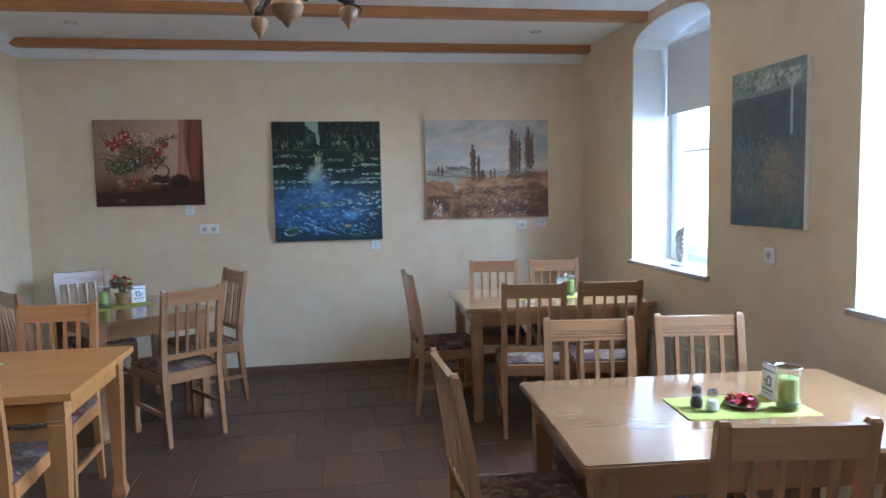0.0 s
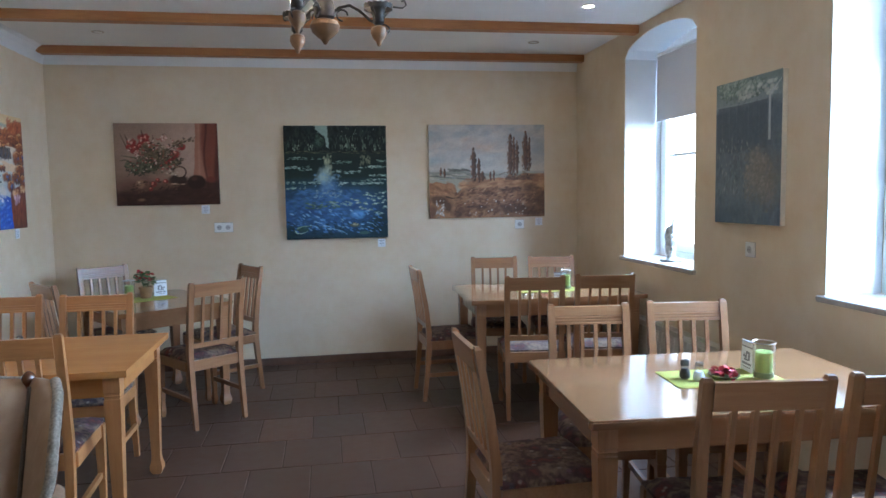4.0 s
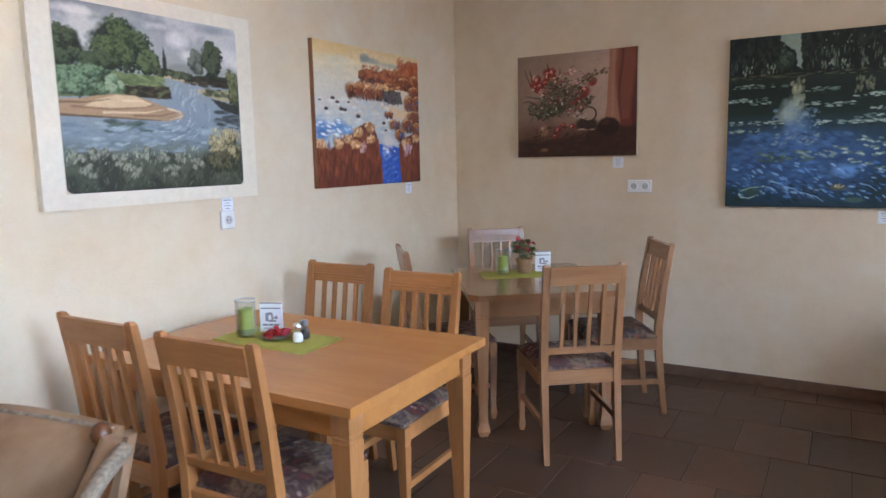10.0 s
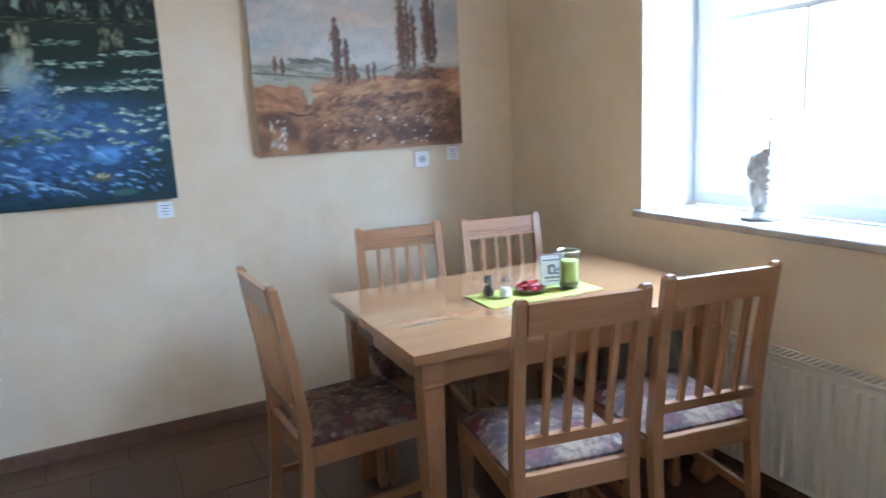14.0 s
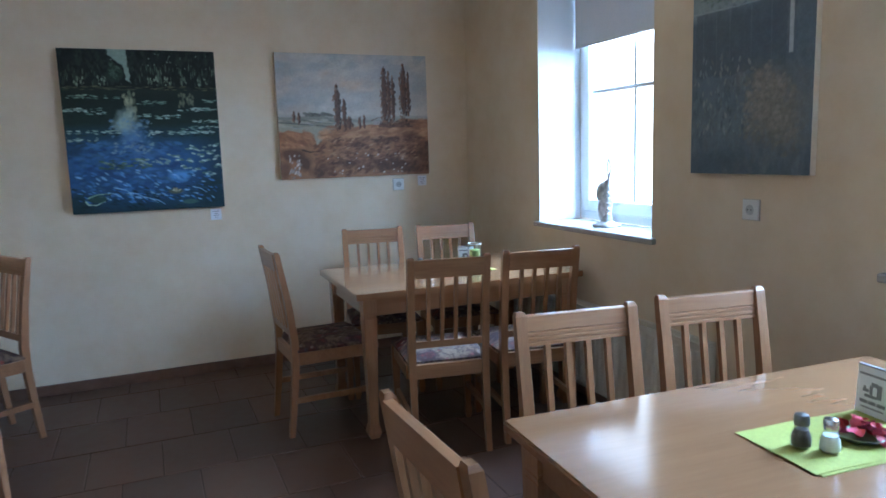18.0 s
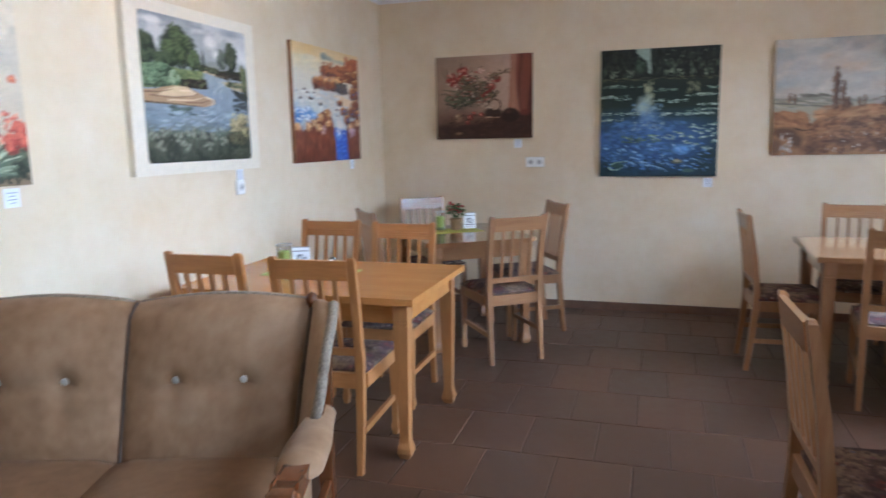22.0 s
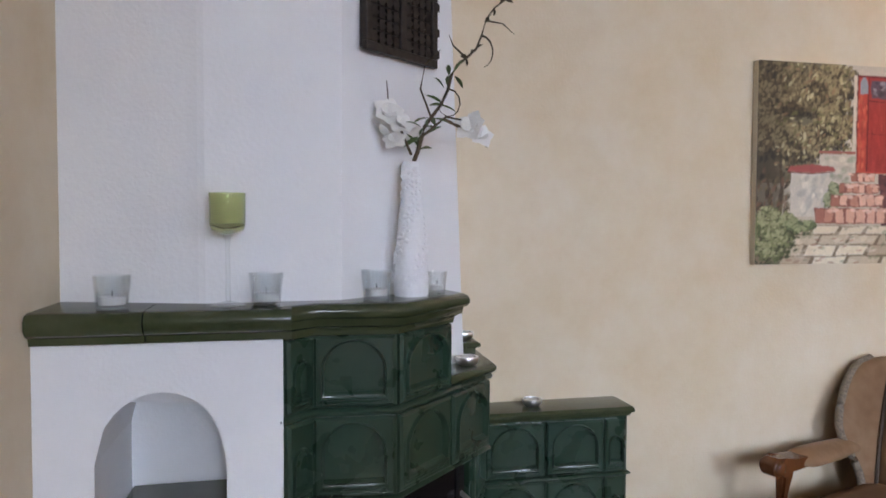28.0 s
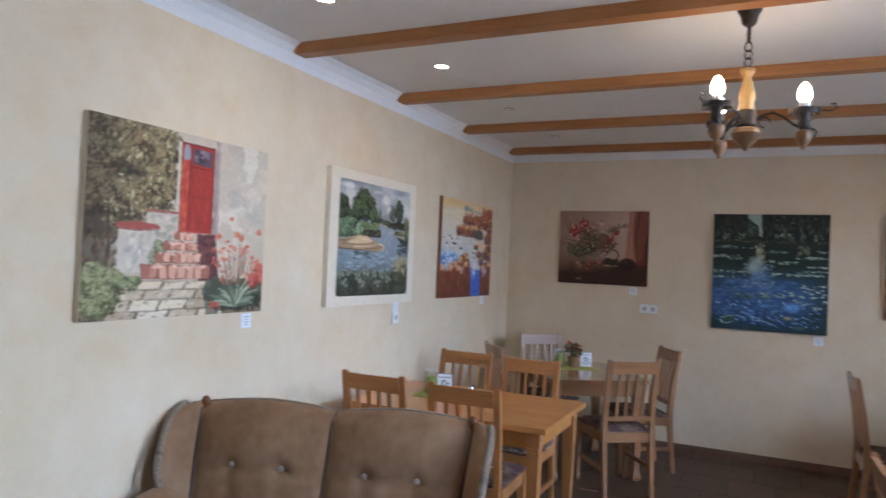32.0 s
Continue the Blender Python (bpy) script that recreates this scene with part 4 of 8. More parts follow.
dr = (P1 - P0).normalized()
nn = Vector((dr.y, -dr.x))
for a, b, z0, z1 in ((0, 0.03, 0.31, 0.74), (0.42, 0.448, 0.31, 0.74), (0.03, 0.42, 0.31, 0.345), (0.03, 0.42, 0.705, 0.74)):
    pa, pb = P0 + dr * a, P0 + dr * b
    prism(bm, [tuple(pa), tuple(pb), tuple(pb - nn * 0.025), tuple(pa - nn * 0.025)], z0, z1)
door = part("fire_door", bm, "black", stove, "black iron fire door frame")
pa, pb = P0 + dr * 0.03 - nn * 0.008, P0 + dr * 0.42 - nn * 0.008
part("door_glass", prism(bmesh.new(), [tuple(pa), tuple(pb), tuple(pb - nn * 0.006), tuple(pa - nn * 0.006)], 0.345, 0.705), plain("sooty_glass", (0.010, 0.008, 0.008), 0.12), door, "sooty dark door glass")
hp = P0 + dr * 0.435 + nn * 0.022
prof = [(0.006, 0.532)]
for i in range(7):
    prof += [(0.0135, 0.535 + 0.008 * i), (0.0150, 0.538 + 0.008 * i), (0.0115, 0.541 + 0.008 * i)]
bm = bmesh.new()
lathe(bm, prof + [(0.008, 0.594), (0.004, 0.596)], 14, (hp.x, hp.y, 0))
tube(bm, [(hp.x, hp.y, 0.590), (hp.x - nn.x * 0.03, hp.y - nn.y * 0.03, 0.604)], 0.008, 8)
part("door_handle", bm, "chrome", door, "chrome coil handle", True)

# low wall unit
low = [(0.001, -5.79), (0.130, -5.79), (0.130, -5.245), (0.001, -5.245)]
part("low_body", prism(bmesh.new(), low, 0.305, 0.738), "glaze", stove)
part("low_shelf", ledge(low, [(0.0, 0.734), (0.010, 0.738), (0.014, 0.748), (0.024, 0.752), (0.026, 0.762), (0.018, 0.772), (0.006, 0.774)]), "olive_glaze", stove, smooth=True)
part("low_course", ledge(low, [(0.0, 0.520), (0.012, 0.523), (0.014, 0.529), (0.006, 0.534), (0.0, 0.535)]), "glaze", stove, smooth=True)
for z0, z1 in ((0.31, 0.521), (0.536, 0.733)):
    tile_run((0.130, -5.785), (0.130, -5.335), 2, z0, z1)
    tile_run((0.130, -5.335), (0.130, -5.25), 1, z0, z1, True)

# plinth
pl = [(0.001, -6.45), (0.80, -6.45), (0.80, -6.10), (0.555, -5.50), (0.27, -5.20), (0.001, -5.20)]
part("plinth", prism(bmesh.new(), pl, 0.0, 0.268), "white", stove, "white plastered plinth")
part("plinth_slab", ledge(pl, [(0.004, 0.268), (0.022, 0.274), (0.028, 0.286), (0.022, 0.298), (0.008, 0.303)]), "olive_glaze", stove, "olive glazed slab", True)

# white masonry with an arched niche under the mantel
bm = bmesh.new()
y0, y1, n0, n1 = YS + 0.002, -6.452, -6.855, -6.578
box(bm, 0.45, 0.80, y0, n0, 0, 1.165)
box(bm, 0.45, 0.80, n1, y1, 0, 1.165)
box(bm, 0.45, 0.80, n0, n1, 0, 0.665)
box(bm, 0.40, 0.45, n0, n1, 0.665, 1.165)
n = 14
for i in range(n):
    a, b = n0 + (n1 - n0) * i / n, n0 + (n1 - n0) * (i + 1) / n
    za = 0.90 + 0.155 * math.sqrt(max(0, 1 - (2 * i / n - 1) ** 2))
    zb = 0.90 + 0.155 * math.sqrt(max(0, 1 - (2 * (i + 1) / n - 1) ** 2))
    stack(bm, [[(0.45, a, za), (0.80, a, za), (0.80, b, zb), (0.45, b, zb)], [(0.45, a, 1.165), (0.80, a, 1.165), (0.80, b, 1.165), (0.45, b, 1.165)]])
bmesh.ops.remove_doubles(bm, verts=bm.verts, dist=0.0004)
part("masonry", bm, "white", stove, "white plastered masonry with arched niche")
part("niche_sill", one(0.46, 0.806, n0 + 0.003, n1 - 0.003, 0.6655, 0.728, bev=0.006), "olive_glaze", stove)
prof = [(0.0, 1.166), (0.012, 1.168), (0.016, 1.184), (0.030, 1.190), (0.042, 1.203), (0.044, 1.22), (0.036, 1.234), (0.018, 1.24)]


def mantel(ya, yb):
    return stack(bmesh.new(), [[(0.45, ya, z), (0.80 + d, ya, z), (0.80 + d, yb, z), (0.45, yb, z)] for d, z in prof])


part("mantel_shelf", mantel(YS + 0.003, -6.7465), "olive_glaze", stove, smooth=True)
part("mantel_shelf", mantel(-6.7435, -6.432), "olive_glaze", stove, smooth=True)

# white chimney breast above
bm = bmesh.new()
rings = []
for z, s in ((1.0, 0.0), (1.2, 0.016), (2.0, 0.07), (ZC - 0.003, 0.12)):
    rings.append([(0.001, YS + 0.001, z), (0.60, YS + 0.001, z), (0.70, -6.648, z), (0.703, -6.632, z), (0.693, -6.31, z), (0.384 + 0.55 * s, -5.92 - 0.72 * s, z), (0.001, -5.90 - 0.72 * s, z)])
stack(bm, rings)
structure("chimney_breast", bm, "white", "white plastered chimney breast above the stove", "chimney breast")

# iron vent in the breast
p, q = Vector((0.672, -6.268)), Vector((0.487, -6.05))
dv = (q - p).normalized()
vent = thing("wall_vent", Matrix.Translation((p.x, p.y, 1.865)) @ Matrix.Rotation(math.atan2(dv.y, dv.x), 4, "Z"), "dark cast iron vent grille on the white chimney breast", "vent")
L, H = (q - p).length, 0.205
bm = bmesh.new()
for a in ((0, L, 0, 0.022), (0, L, H - 0.022, H), (0, 0.022, 0.022, H - 0.022), (L - 0.022, L, 0.022, H - 0.022), (L / 2 - 0.012, L / 2 + 0.012, 0.022, H - 0.022)):
    box(bm, a[0], a[1], -0.030, -0.012, a[2], a[3], 0.002)
part("vent_frame", bm, "vent", vent)
part("vent_back", one(0.01, L - 0.01, -0.016, 0.004, 0.01, H - 0.01), "black", vent)
for k_ in range(2):
    bm = bmesh.new()
    xa = 0.022 + k_ * (L / 2 - 0.010)
    wv = L / 2 - 0.034
    for i in range(4):
        for j in range(5):
            cx, cz = xa + wv * (i + 0.5) / 4, 0.022 + (H - 0.044) * (j + 0.5) / 5
            box(bm, cx - wv * 0.09, cx + wv * 0.09, -0.024, -0.016, cz - 0.014, cz + 0.014)
            box(bm, cx - wv * 0.125, cx + wv * 0.125, -0.023, -0.016, cz - 0.004, cz + 0.004)
    part("vent_lattice", bm, "vent", vent)
for z in (0.03, 0.09, 0.16):
    part("hinge", one(L - 0.002, L + 0.014, -0.026, -0.012, z, z + 0.022, bev=0.002), "vent", vent)


# ---------------------------------------------------------------- things on the stove
def cup(m, r, h, label, group, wax=True):
    t = thing("candle_glass", m, label, "candle holder", group)
    bm = bmesh.new()
    lathe(bm, [(r * 0.78, 0.0), (r * 0.82, 0.004), (r, h), (r * 0.93, h), (r * 0.76, 0.010)], 20)
    part("glass", bm, "glass", t, smooth=True)
    if wax:
        bm = bmesh.new()
        lathe(bm, [(r * 0.70, 0.0105), (r * 0.72, h * 0.36), (r * 0.66, h * 0.38)], 16)
        part("candle", bm, "salt", t, "white candle stub", True)
        bm = bmesh.new()
        lathe(bm, [(0.0012, h * 0.38), (0.001, h * 0.38 + 0.012)], 6)
        part("wick", bm, "hole", t)
    return t


c0 = cup(at(0.775, -6.82, 1.2405), 0.040, 0.075, "clear glass candle holder on the green mantel", "candle glasses")
for x, y in ((0.765, -6.49), (0.70, -6.225)):
    copy_thing(c0, at(x, y, 1.2415))
cs = cup(at(0.575, -6.045, 1.2412), 0.028, 0.06, "small glass candle holder with dark rim on the mantel", "candle glasses")
teal = thing("tealight_holder", at(0.075, -5.59, 0.7745), "round chrome tealight holder on the green ledge", "candle holder", "tealight holders")
bm = bmesh.new()
lathe(bm, [(0.020, 0.0), (0.030, 0.006), (0.036, 0.018), (0.034, 0.026), (0.028, 0.026), (0.024, 0.012)], 20)
part("bowl", bm, "chrome", teal, smooth=True)
bm = bmesh.new()
lathe(bm, [(0.019, 0.0125), (0.019, 0.024), (0.017, 0.0245)], 16)
part("tealight", bm, "salt", teal)
copy_thing(teal, at(0.44, -5.925, 1.0115))
copy_thing(teal, at(0.225, -5.885, 1.0505))

gob = thing("wine_goblet", at(0.765, -6.575, 1.2405), "green glass goblet candle holder with a tall clear stem", "glass")
bm = bmesh.new()
lathe(bm, [(0.040, 0.0), (0.038, 0.004), (0.006, 0.012), (0.005, 0.15), (0.012, 0.165)], 20)
part("stem", bm, "glass", gob, smooth=True)
bm = bmesh.new()
lathe(bm, [(0.012, 0.165), (0.036, 0.175), (0.040, 0.188), (0.041, 0.26), (0.038, 0.26), (0.036, 0.191), (0.01, 0.181)], 20)
part("bowl", bm, "greenglass", gob, "lime green glass bowl", True)

vase = thing("flower_vase", at(0.625, -6.125, 1.2412), "tall white textured vase holding white blossoms and a curly twig", "vase")
VASE = [(0.0, 0.043), (0.008, 0.046), (0.06, 0.0445), (0.12, 0.041), (0.18, 0.0355), (0.23, 0.029), (0.27, 0.023), (0.31, 0.0185), (0.34, 0.019), (0.352, 0.021)]


def vase_r(z):
    for (z0, r0), (z1, r1) in zip(VASE, VASE[1:]):
        if z <= z1:
            return r0 + (r1 - r0) * (z - z0) / (z1 - z0)
    return VASE[-1][1]


bm = bmesh.new()
lathe(bm, [(r, z) for z, r in VASE] + [(0.017, 0.352), (0.014, 0.32)], 28)
part("body", bm, "vase", vase, smooth=True)
rv = random.Random(21)


def rosette(a_, z_, size):
    """A moulded flower of five petals round a bead on the vase's skin."""
    bm = bmesh.new()
    for i in range(6):
        b_ = 1.2566 * i
        off_ = 0.0 if i == 5 else size
        m = Matrix.Translation((off_ * math.cos(b_), 0, off_ * math.sin(b_))) @ Matrix.Rotation(-b_, 4, "Y") @ Matrix.Diagonal((size * 0.75, size * 0.45, size * 0.55, 1))
        bmesh.ops.create_icosphere(bm, subdivisions=1, radius=1.0, matrix=m)
    ob = part("moulded_blossom", bm, "vase", vase, smooth=True)
    r = vase_r(z_)
    ob.matrix_basis = Matrix.Translation((r * math.cos(a_), r * math.sin(a_), z_)) @ Matrix.Rotation(a_ - math.pi / 2, 4, "Z")


for k_ in range(3):
    # garlands of blossoms that wind up to the neck
    for i in range(11):
        z_ = 0.045 + 0.27 * i / 10
        rosette(2.094 * k_ + 0.30 * i + rv.uniform(-0.2, 0.2), z_, rv.uniform(0.009, 0.013))
for i in range(14):
    rosette(rv.uniform(0, 6.28), rv.uniform(0.29, 0.347), rv.uniform(0.010, 0.014))
rv = random.Random(4)


def stem(pts, r):
    bm = bmesh.new()
    tube(bm, pts, [r * (1 - 0.7 * i / (len(pts) - 1)) for i in range(len(pts))], 6)
    part("twig", bm, "twig", vase, smooth=True)


# a twig that reaches up along the wall, with curls
main = [Vector((0.11 * i / 14, 0.215 * (i / 14) ** 1.15 + 0.007 * math.sin(i * 1.4), 0.335 + 0.415 * (i / 14) ** 0.88 + 0.009 * math.sin(i * 1.1))) for i in range(15)]
stem(main, 0.006)
stem([main[4], main[4] + Vector((0.01, -0.03, 0.07)), main[4] + Vector((0.02, -0.02, 0.13)), main[4] + Vector((0.02, 0.02, 0.17))], 0.003)
stem([main[11] + Vector((0, 0.030 * math.sin(t_ * 0.42), -0.040 * (1 - math.cos(t_ * 0.42)))) for t_ in range(8)], 0.003)
stem([main[9], main[9] + Vector((0, -0.035, 0.03)), main[9] + Vector((0, -0.045, 0.055))], 0.003)
stem([main[12], main[12] + Vector((0, 0.045, -0.005)), main[12] + Vector((0, 0.075, -0.03))], 0.0025)
stem([main[6] + Vector((0.01, 0.03 * math.sin(t_ * 0.55), -0.035 * (1 - math.cos(t_ * 0.55)))) for t_ in range(9)], 0.0025)
stem([main[2], main[2] + Vector((0.02, 0.06, 0.05)), main[2] + Vector((0.02, 0.12, 0.04)), main[2] + Vector((0.02, 0.16, -0.02))], 0.004)
stem([Vector((0, 0, 0.37)), Vector((0, -0.03, 0.44)), Vector((0, -0.06, 0.50)), Vector((0, -0.065, 0.56))], 0.004)


def leaf_mesh(l, w):
    bm = bmesh.new()
    n = 5
    L_ = [bm.verts.new((-w * math.sin(math.pi * i / n) * 0.5, l * i / n, 0.12 * l * math.sin(math.pi * i / n))) for i in range(n + 1)]
    R_ = [bm.verts.new((w * math.sin(math.pi * i / n) * 0.5, l * i / n, 0.10 * l * math.sin(math.pi * i / n))) for i in range(n + 1)]
    Md = [bm.verts.new((0, l * i / n, 0.04 * l * math.sin(math.pi * i / n))) for i in range(n + 1)]
    for i in range(n):
        bm.faces.new((L_[i], Md[i], Md[i + 1], L_[i + 1]))
        bm.faces.new((Md[i], R_[i], R_[i + 1], Md[i + 1]))
    bmesh.ops.remove_doubles(bm, verts=bm.verts, dist=1e-5)
    return bm


def scatter(parent, name, mat, where, l, w, rng, spread=1.0):
    ob = part(name, leaf_mesh(l * rng.uniform(0.8, 1.2), w), mat, parent, smooth=True)
    ob.matrix_basis = Matrix.Translation(where) @ Euler((rng.uniform(-0.9, 0.9) * spread, rng.uniform(-0.8, 0.8) * spread, rng.uniform(0, 6.28))).to_matrix().to_4x4()
    return ob


for i in range(22):
    scatter(vase, "leaf", "leaf", main[rv.randrange(1, 8)] + Vector((rv.uniform(-0.01, 0.01), rv.uniform(-0.012, 0.012), 0)), 0.055, 0.013, rv)
for i in range(14):
    scatter(vase, "bud", "twig", main[rv.randrange(8, 15)], 0.022, 0.010, rv)


def blossom(where, size, tilt):
    """An open blossom: two rings of broad cupped petals round a small heart."""
    for ring, n, lean in ((0, 5, 0.25), (1, 4, 0.85)):
        for i in range(n):
            ob = part("petal", leaf_mesh(size * (1 - 0.25 * ring), size * 0.85), "petal", vase, smooth=True)
            ob.matrix_basis = Matrix.Translation(where) @ tilt @ Matrix.Rotation(6.2832 * (i + 0.5 * ring) / n + rv.uniform(-0.2, 0.2), 4, "Z") @ Matrix.Rotation(lean + rv.uniform(-0.2, 0.2), 4, "X")


for x, y, z, size in ((0.010, -0.065, 0.475, 0.046), (0.020, -0.030, 0.440, 0.044), (0.0, -0.080, 0.425, 0.042), (0.015, -0.045, 0.400, 0.036), (0.045, 0.150, 0.440, 0.048), (0.050, 0.175, 0.415, 0.036)):
    blossom(Vector((x, y, z)), size, Euler((rv.uniform(-0.4, 0.4), rv.uniform(0.7, 1.3), rv.uniform(-0.5, 0.5))).to_matrix().to_4x4())
M["dryleaf"] = plain("dry_brown_leaf", (0.16, 0.105, 0.055), 0.7, 0, 0.3)
for i in range(4):
    ob = part("leaf", leaf_mesh(0.085, 0.030), "dryleaf", vase, "dry brown leaf", True)
    ob.matrix_basis = Matrix.Translation((0.035, 0.055 + 0.025 * i, 0.462 - 0.006 * i)) @ Euler((-0.35 - 0.15 * i, rv.uniform(-0.5, 0.5), rv.uniform(-0.5, 0.3))).to_matrix().to_4x4()

# ---------------------------------------------------------------- chandelier and downlights
CX, CY = 2.235, -3.27
chan = thing("chandelier", at(CX, CY, 0), "wrought iron chandelier with turned wood and three candle bulbs", "chandelier")
bm = bmesh.new()
lathe(bm, [(0.014, 2.60), (0.028, 2.612), (0.038, 2.650), (0.050, 2.668), (0.050, ZC - 0.001)], 20)
part("canopy", bm, "iron", chan, smooth=True)
bm = bmesh.new()
tube(bm, [(0, 0, 2.61), (0, 0, 2.535)], 0.008, 8)
for z in (2.515, 2.483, 2.451):
    tube(bm, [(0.014 * math.sin(a * 0.5), 0.0, z + 0.020 * math.cos(a * 0.5)) for a in range(13)], 0.0035, 6)
tube(bm, [(-0.018, 0, 2.432), (0.018, 0.01, 2.432)], 0.003, 6)
part("chain", bm, "iron", chan, smooth=True)
bm = bmesh.new()
lathe(bm, [(0.010, 2.428), (0.028, 2.421), (0.029, 2.408), (0.018, 2.397), (0.016, 2.378), (0.027, 2.335), (0.033, 2.303), (0.026, 2.275), (0.031, 2.262), (0.028, 2.248)], 20)
part("turned_column", bm, "turned", chan, "pale turned wooden column", True)
bm = bmesh.new()
lathe(bm, [(0.034, 2.248), (0.042, 2.235), (0.040, 2.185), (0.030, 2.176)], 16)
part("iron_collar", bm, "iron", chan, smooth=True)
bm = bmesh.new()
lathe(bm, [(0.030, 2.176), (0.052, 2.168), (0.060, 2.150), (0.050, 2.125), (0.030, 2.106), (0.018, 2.098), (0.010, 2.085), (0.004, 2.078)], 20)
part("centre_ball", bm, "cup", chan, "turned wooden ball", True)
for k_ in range(3):
    a_ = radians(2 + 120 * k_)
    R_ = 0.215
    dx, dy = math.cos(a_), math.sin(a_)

    def on(r, z, side=0.0):
        return (dx * r - dy * side, dy * r + dx * side, z)

    bm = bmesh.new()
    tube(bm, [on(0.03, 2.20), on(0.06, 2.225), on(0.10, 2.235), on(0.14, 2.215), on(0.18, 2.180), on(R_, 2.165)], 0.006, 8)
    tube(bm, [on(0.07 + 0.022 * math.cos(t_ * 0.6), 2.195 + 0.022 * math.sin(t_ * 0.6)) for t_ in range(9)], 0.004, 6)
    tube(bm, [on(R_ + 0.015 + 0.03 * math.sin(t_ * 0.5), 2.165 - 0.02 * (1 - math.cos(t_ * 0.5))) for t_ in range(9)], 0.0035, 6)
    tube(bm, [on(R_ + 0.06, 2.235), on(R_ + 0.10, 2.232), on(R_ + 0.115, 2.245), on(R_ + 0.108, 2.262), on(R_ + 0.095, 2.258)], 0.0035, 6)
    arm = part("arm", bm, "iron", chan, smooth=True)
    bm = bmesh.new()
    lathe(bm, [(0.014, 2.160), (0.024, 2.172), (0.022, 2.205), (0.030, 2.225), (0.026, 2.245), (0.018, 2.252)], 16, on(R_, 0))
    part("cup", bm, "iron", arm, smooth=True)
    bm = bmesh.new()
    n = 30
    for r_, z0, z1 in ((0.058, 2.222, 2.240),):
        ring = lambda rr, z: [(on(R_, 0)[0] + rr * math.cos(6.2832 * i / n), on(R_, 0)[1] + rr * math.sin(6.2832 * i / n), z + (0.006 if i % 2 else 0) * (z > 2.23)) for i in range(n)]
        stack(bm, [ring(r_, z0), ring(r_, z1), ring(r_ - 0.004, z1), ring(r_ - 0.004, z0), ring(r_, z0)], False)
    part("drip_ring", bm, "iron", arm, "crown shaped iron drip ring")
    bm = bmesh.new()
    for t_ in range(3):
        b_ = 2.094 * t_
        o = on(R_, 0)
        tube(bm, [(o[0] + 0.02 * math.cos(b_), o[1] + 0.02 * math.sin(b_), 2.19), (o[0] + 0.056 * math.cos(b_), o[1] + 0.056 * math.sin(b_), 2.228)], 0.003, 6)
    part("ring_stay", bm, "iron", arm)
    bm = bmesh.new()
    lathe(bm, [(0.015, 2.25), (0.018, 2.262), (0.016, 2.275)], 14, on(R_, 0))
    part("socket", bm, "salt", arm)
    bm = bmesh.new()
    lathe(bm, [(0.015, 2.2755), (0.024, 2.284), (0.026, 2.304), (0.021, 2.328), (0.011, 2.346), (0.003, 2.353)], 16, on(R_, 0))
    part("bulb", bm, "bulb", arm, "lit candle bulb", True)
    bm = bmesh.new()
    lathe(bm, [(0.010, 2.160), (0.030, 2.150), (0.033, 2.130), (0.024, 2.108), (0.012, 2.096), (0.007, 2.080), (0.002, 2.076)], 16, on(R_, 0))
    part("finial", bm, "cup", arm, "turned wooden finial", True)

for x, y, on_ in ((0.60, -2.86, 1), (0.56, -3.94, 1), (3.96, -1.72, 1), (0.63, -0.68, 0), (3.92, -0.64, 0), (0.60, -1.74, 0)):
    t = thing("downlight", at(x, y, ZC), "small round recessed ceiling downlight" + (" switched on" if on_ else ""), "ceiling lamp", "downlights")
    bm = bmesh.new()
    n = 20
    rg = lambda r, z: [(r * math.cos(6.2832 * i / n), r * math.sin(6.2832 * i / n), z) for i in range(n)]
    stack(bm, [rg(0.043, -0.0005), rg(0.043, -0.004), rg(0.034, -0.006), rg(0.033, -0.001)], False)
    part("trim_ring", bm, "metal", t, smooth=True)
    bm = bmesh.new()
    lathe(bm, [(0.033, -0.0015), (0.033, -0.0005)], 20)
    part("lens", bm, "spot" if on_ else "salt", t)


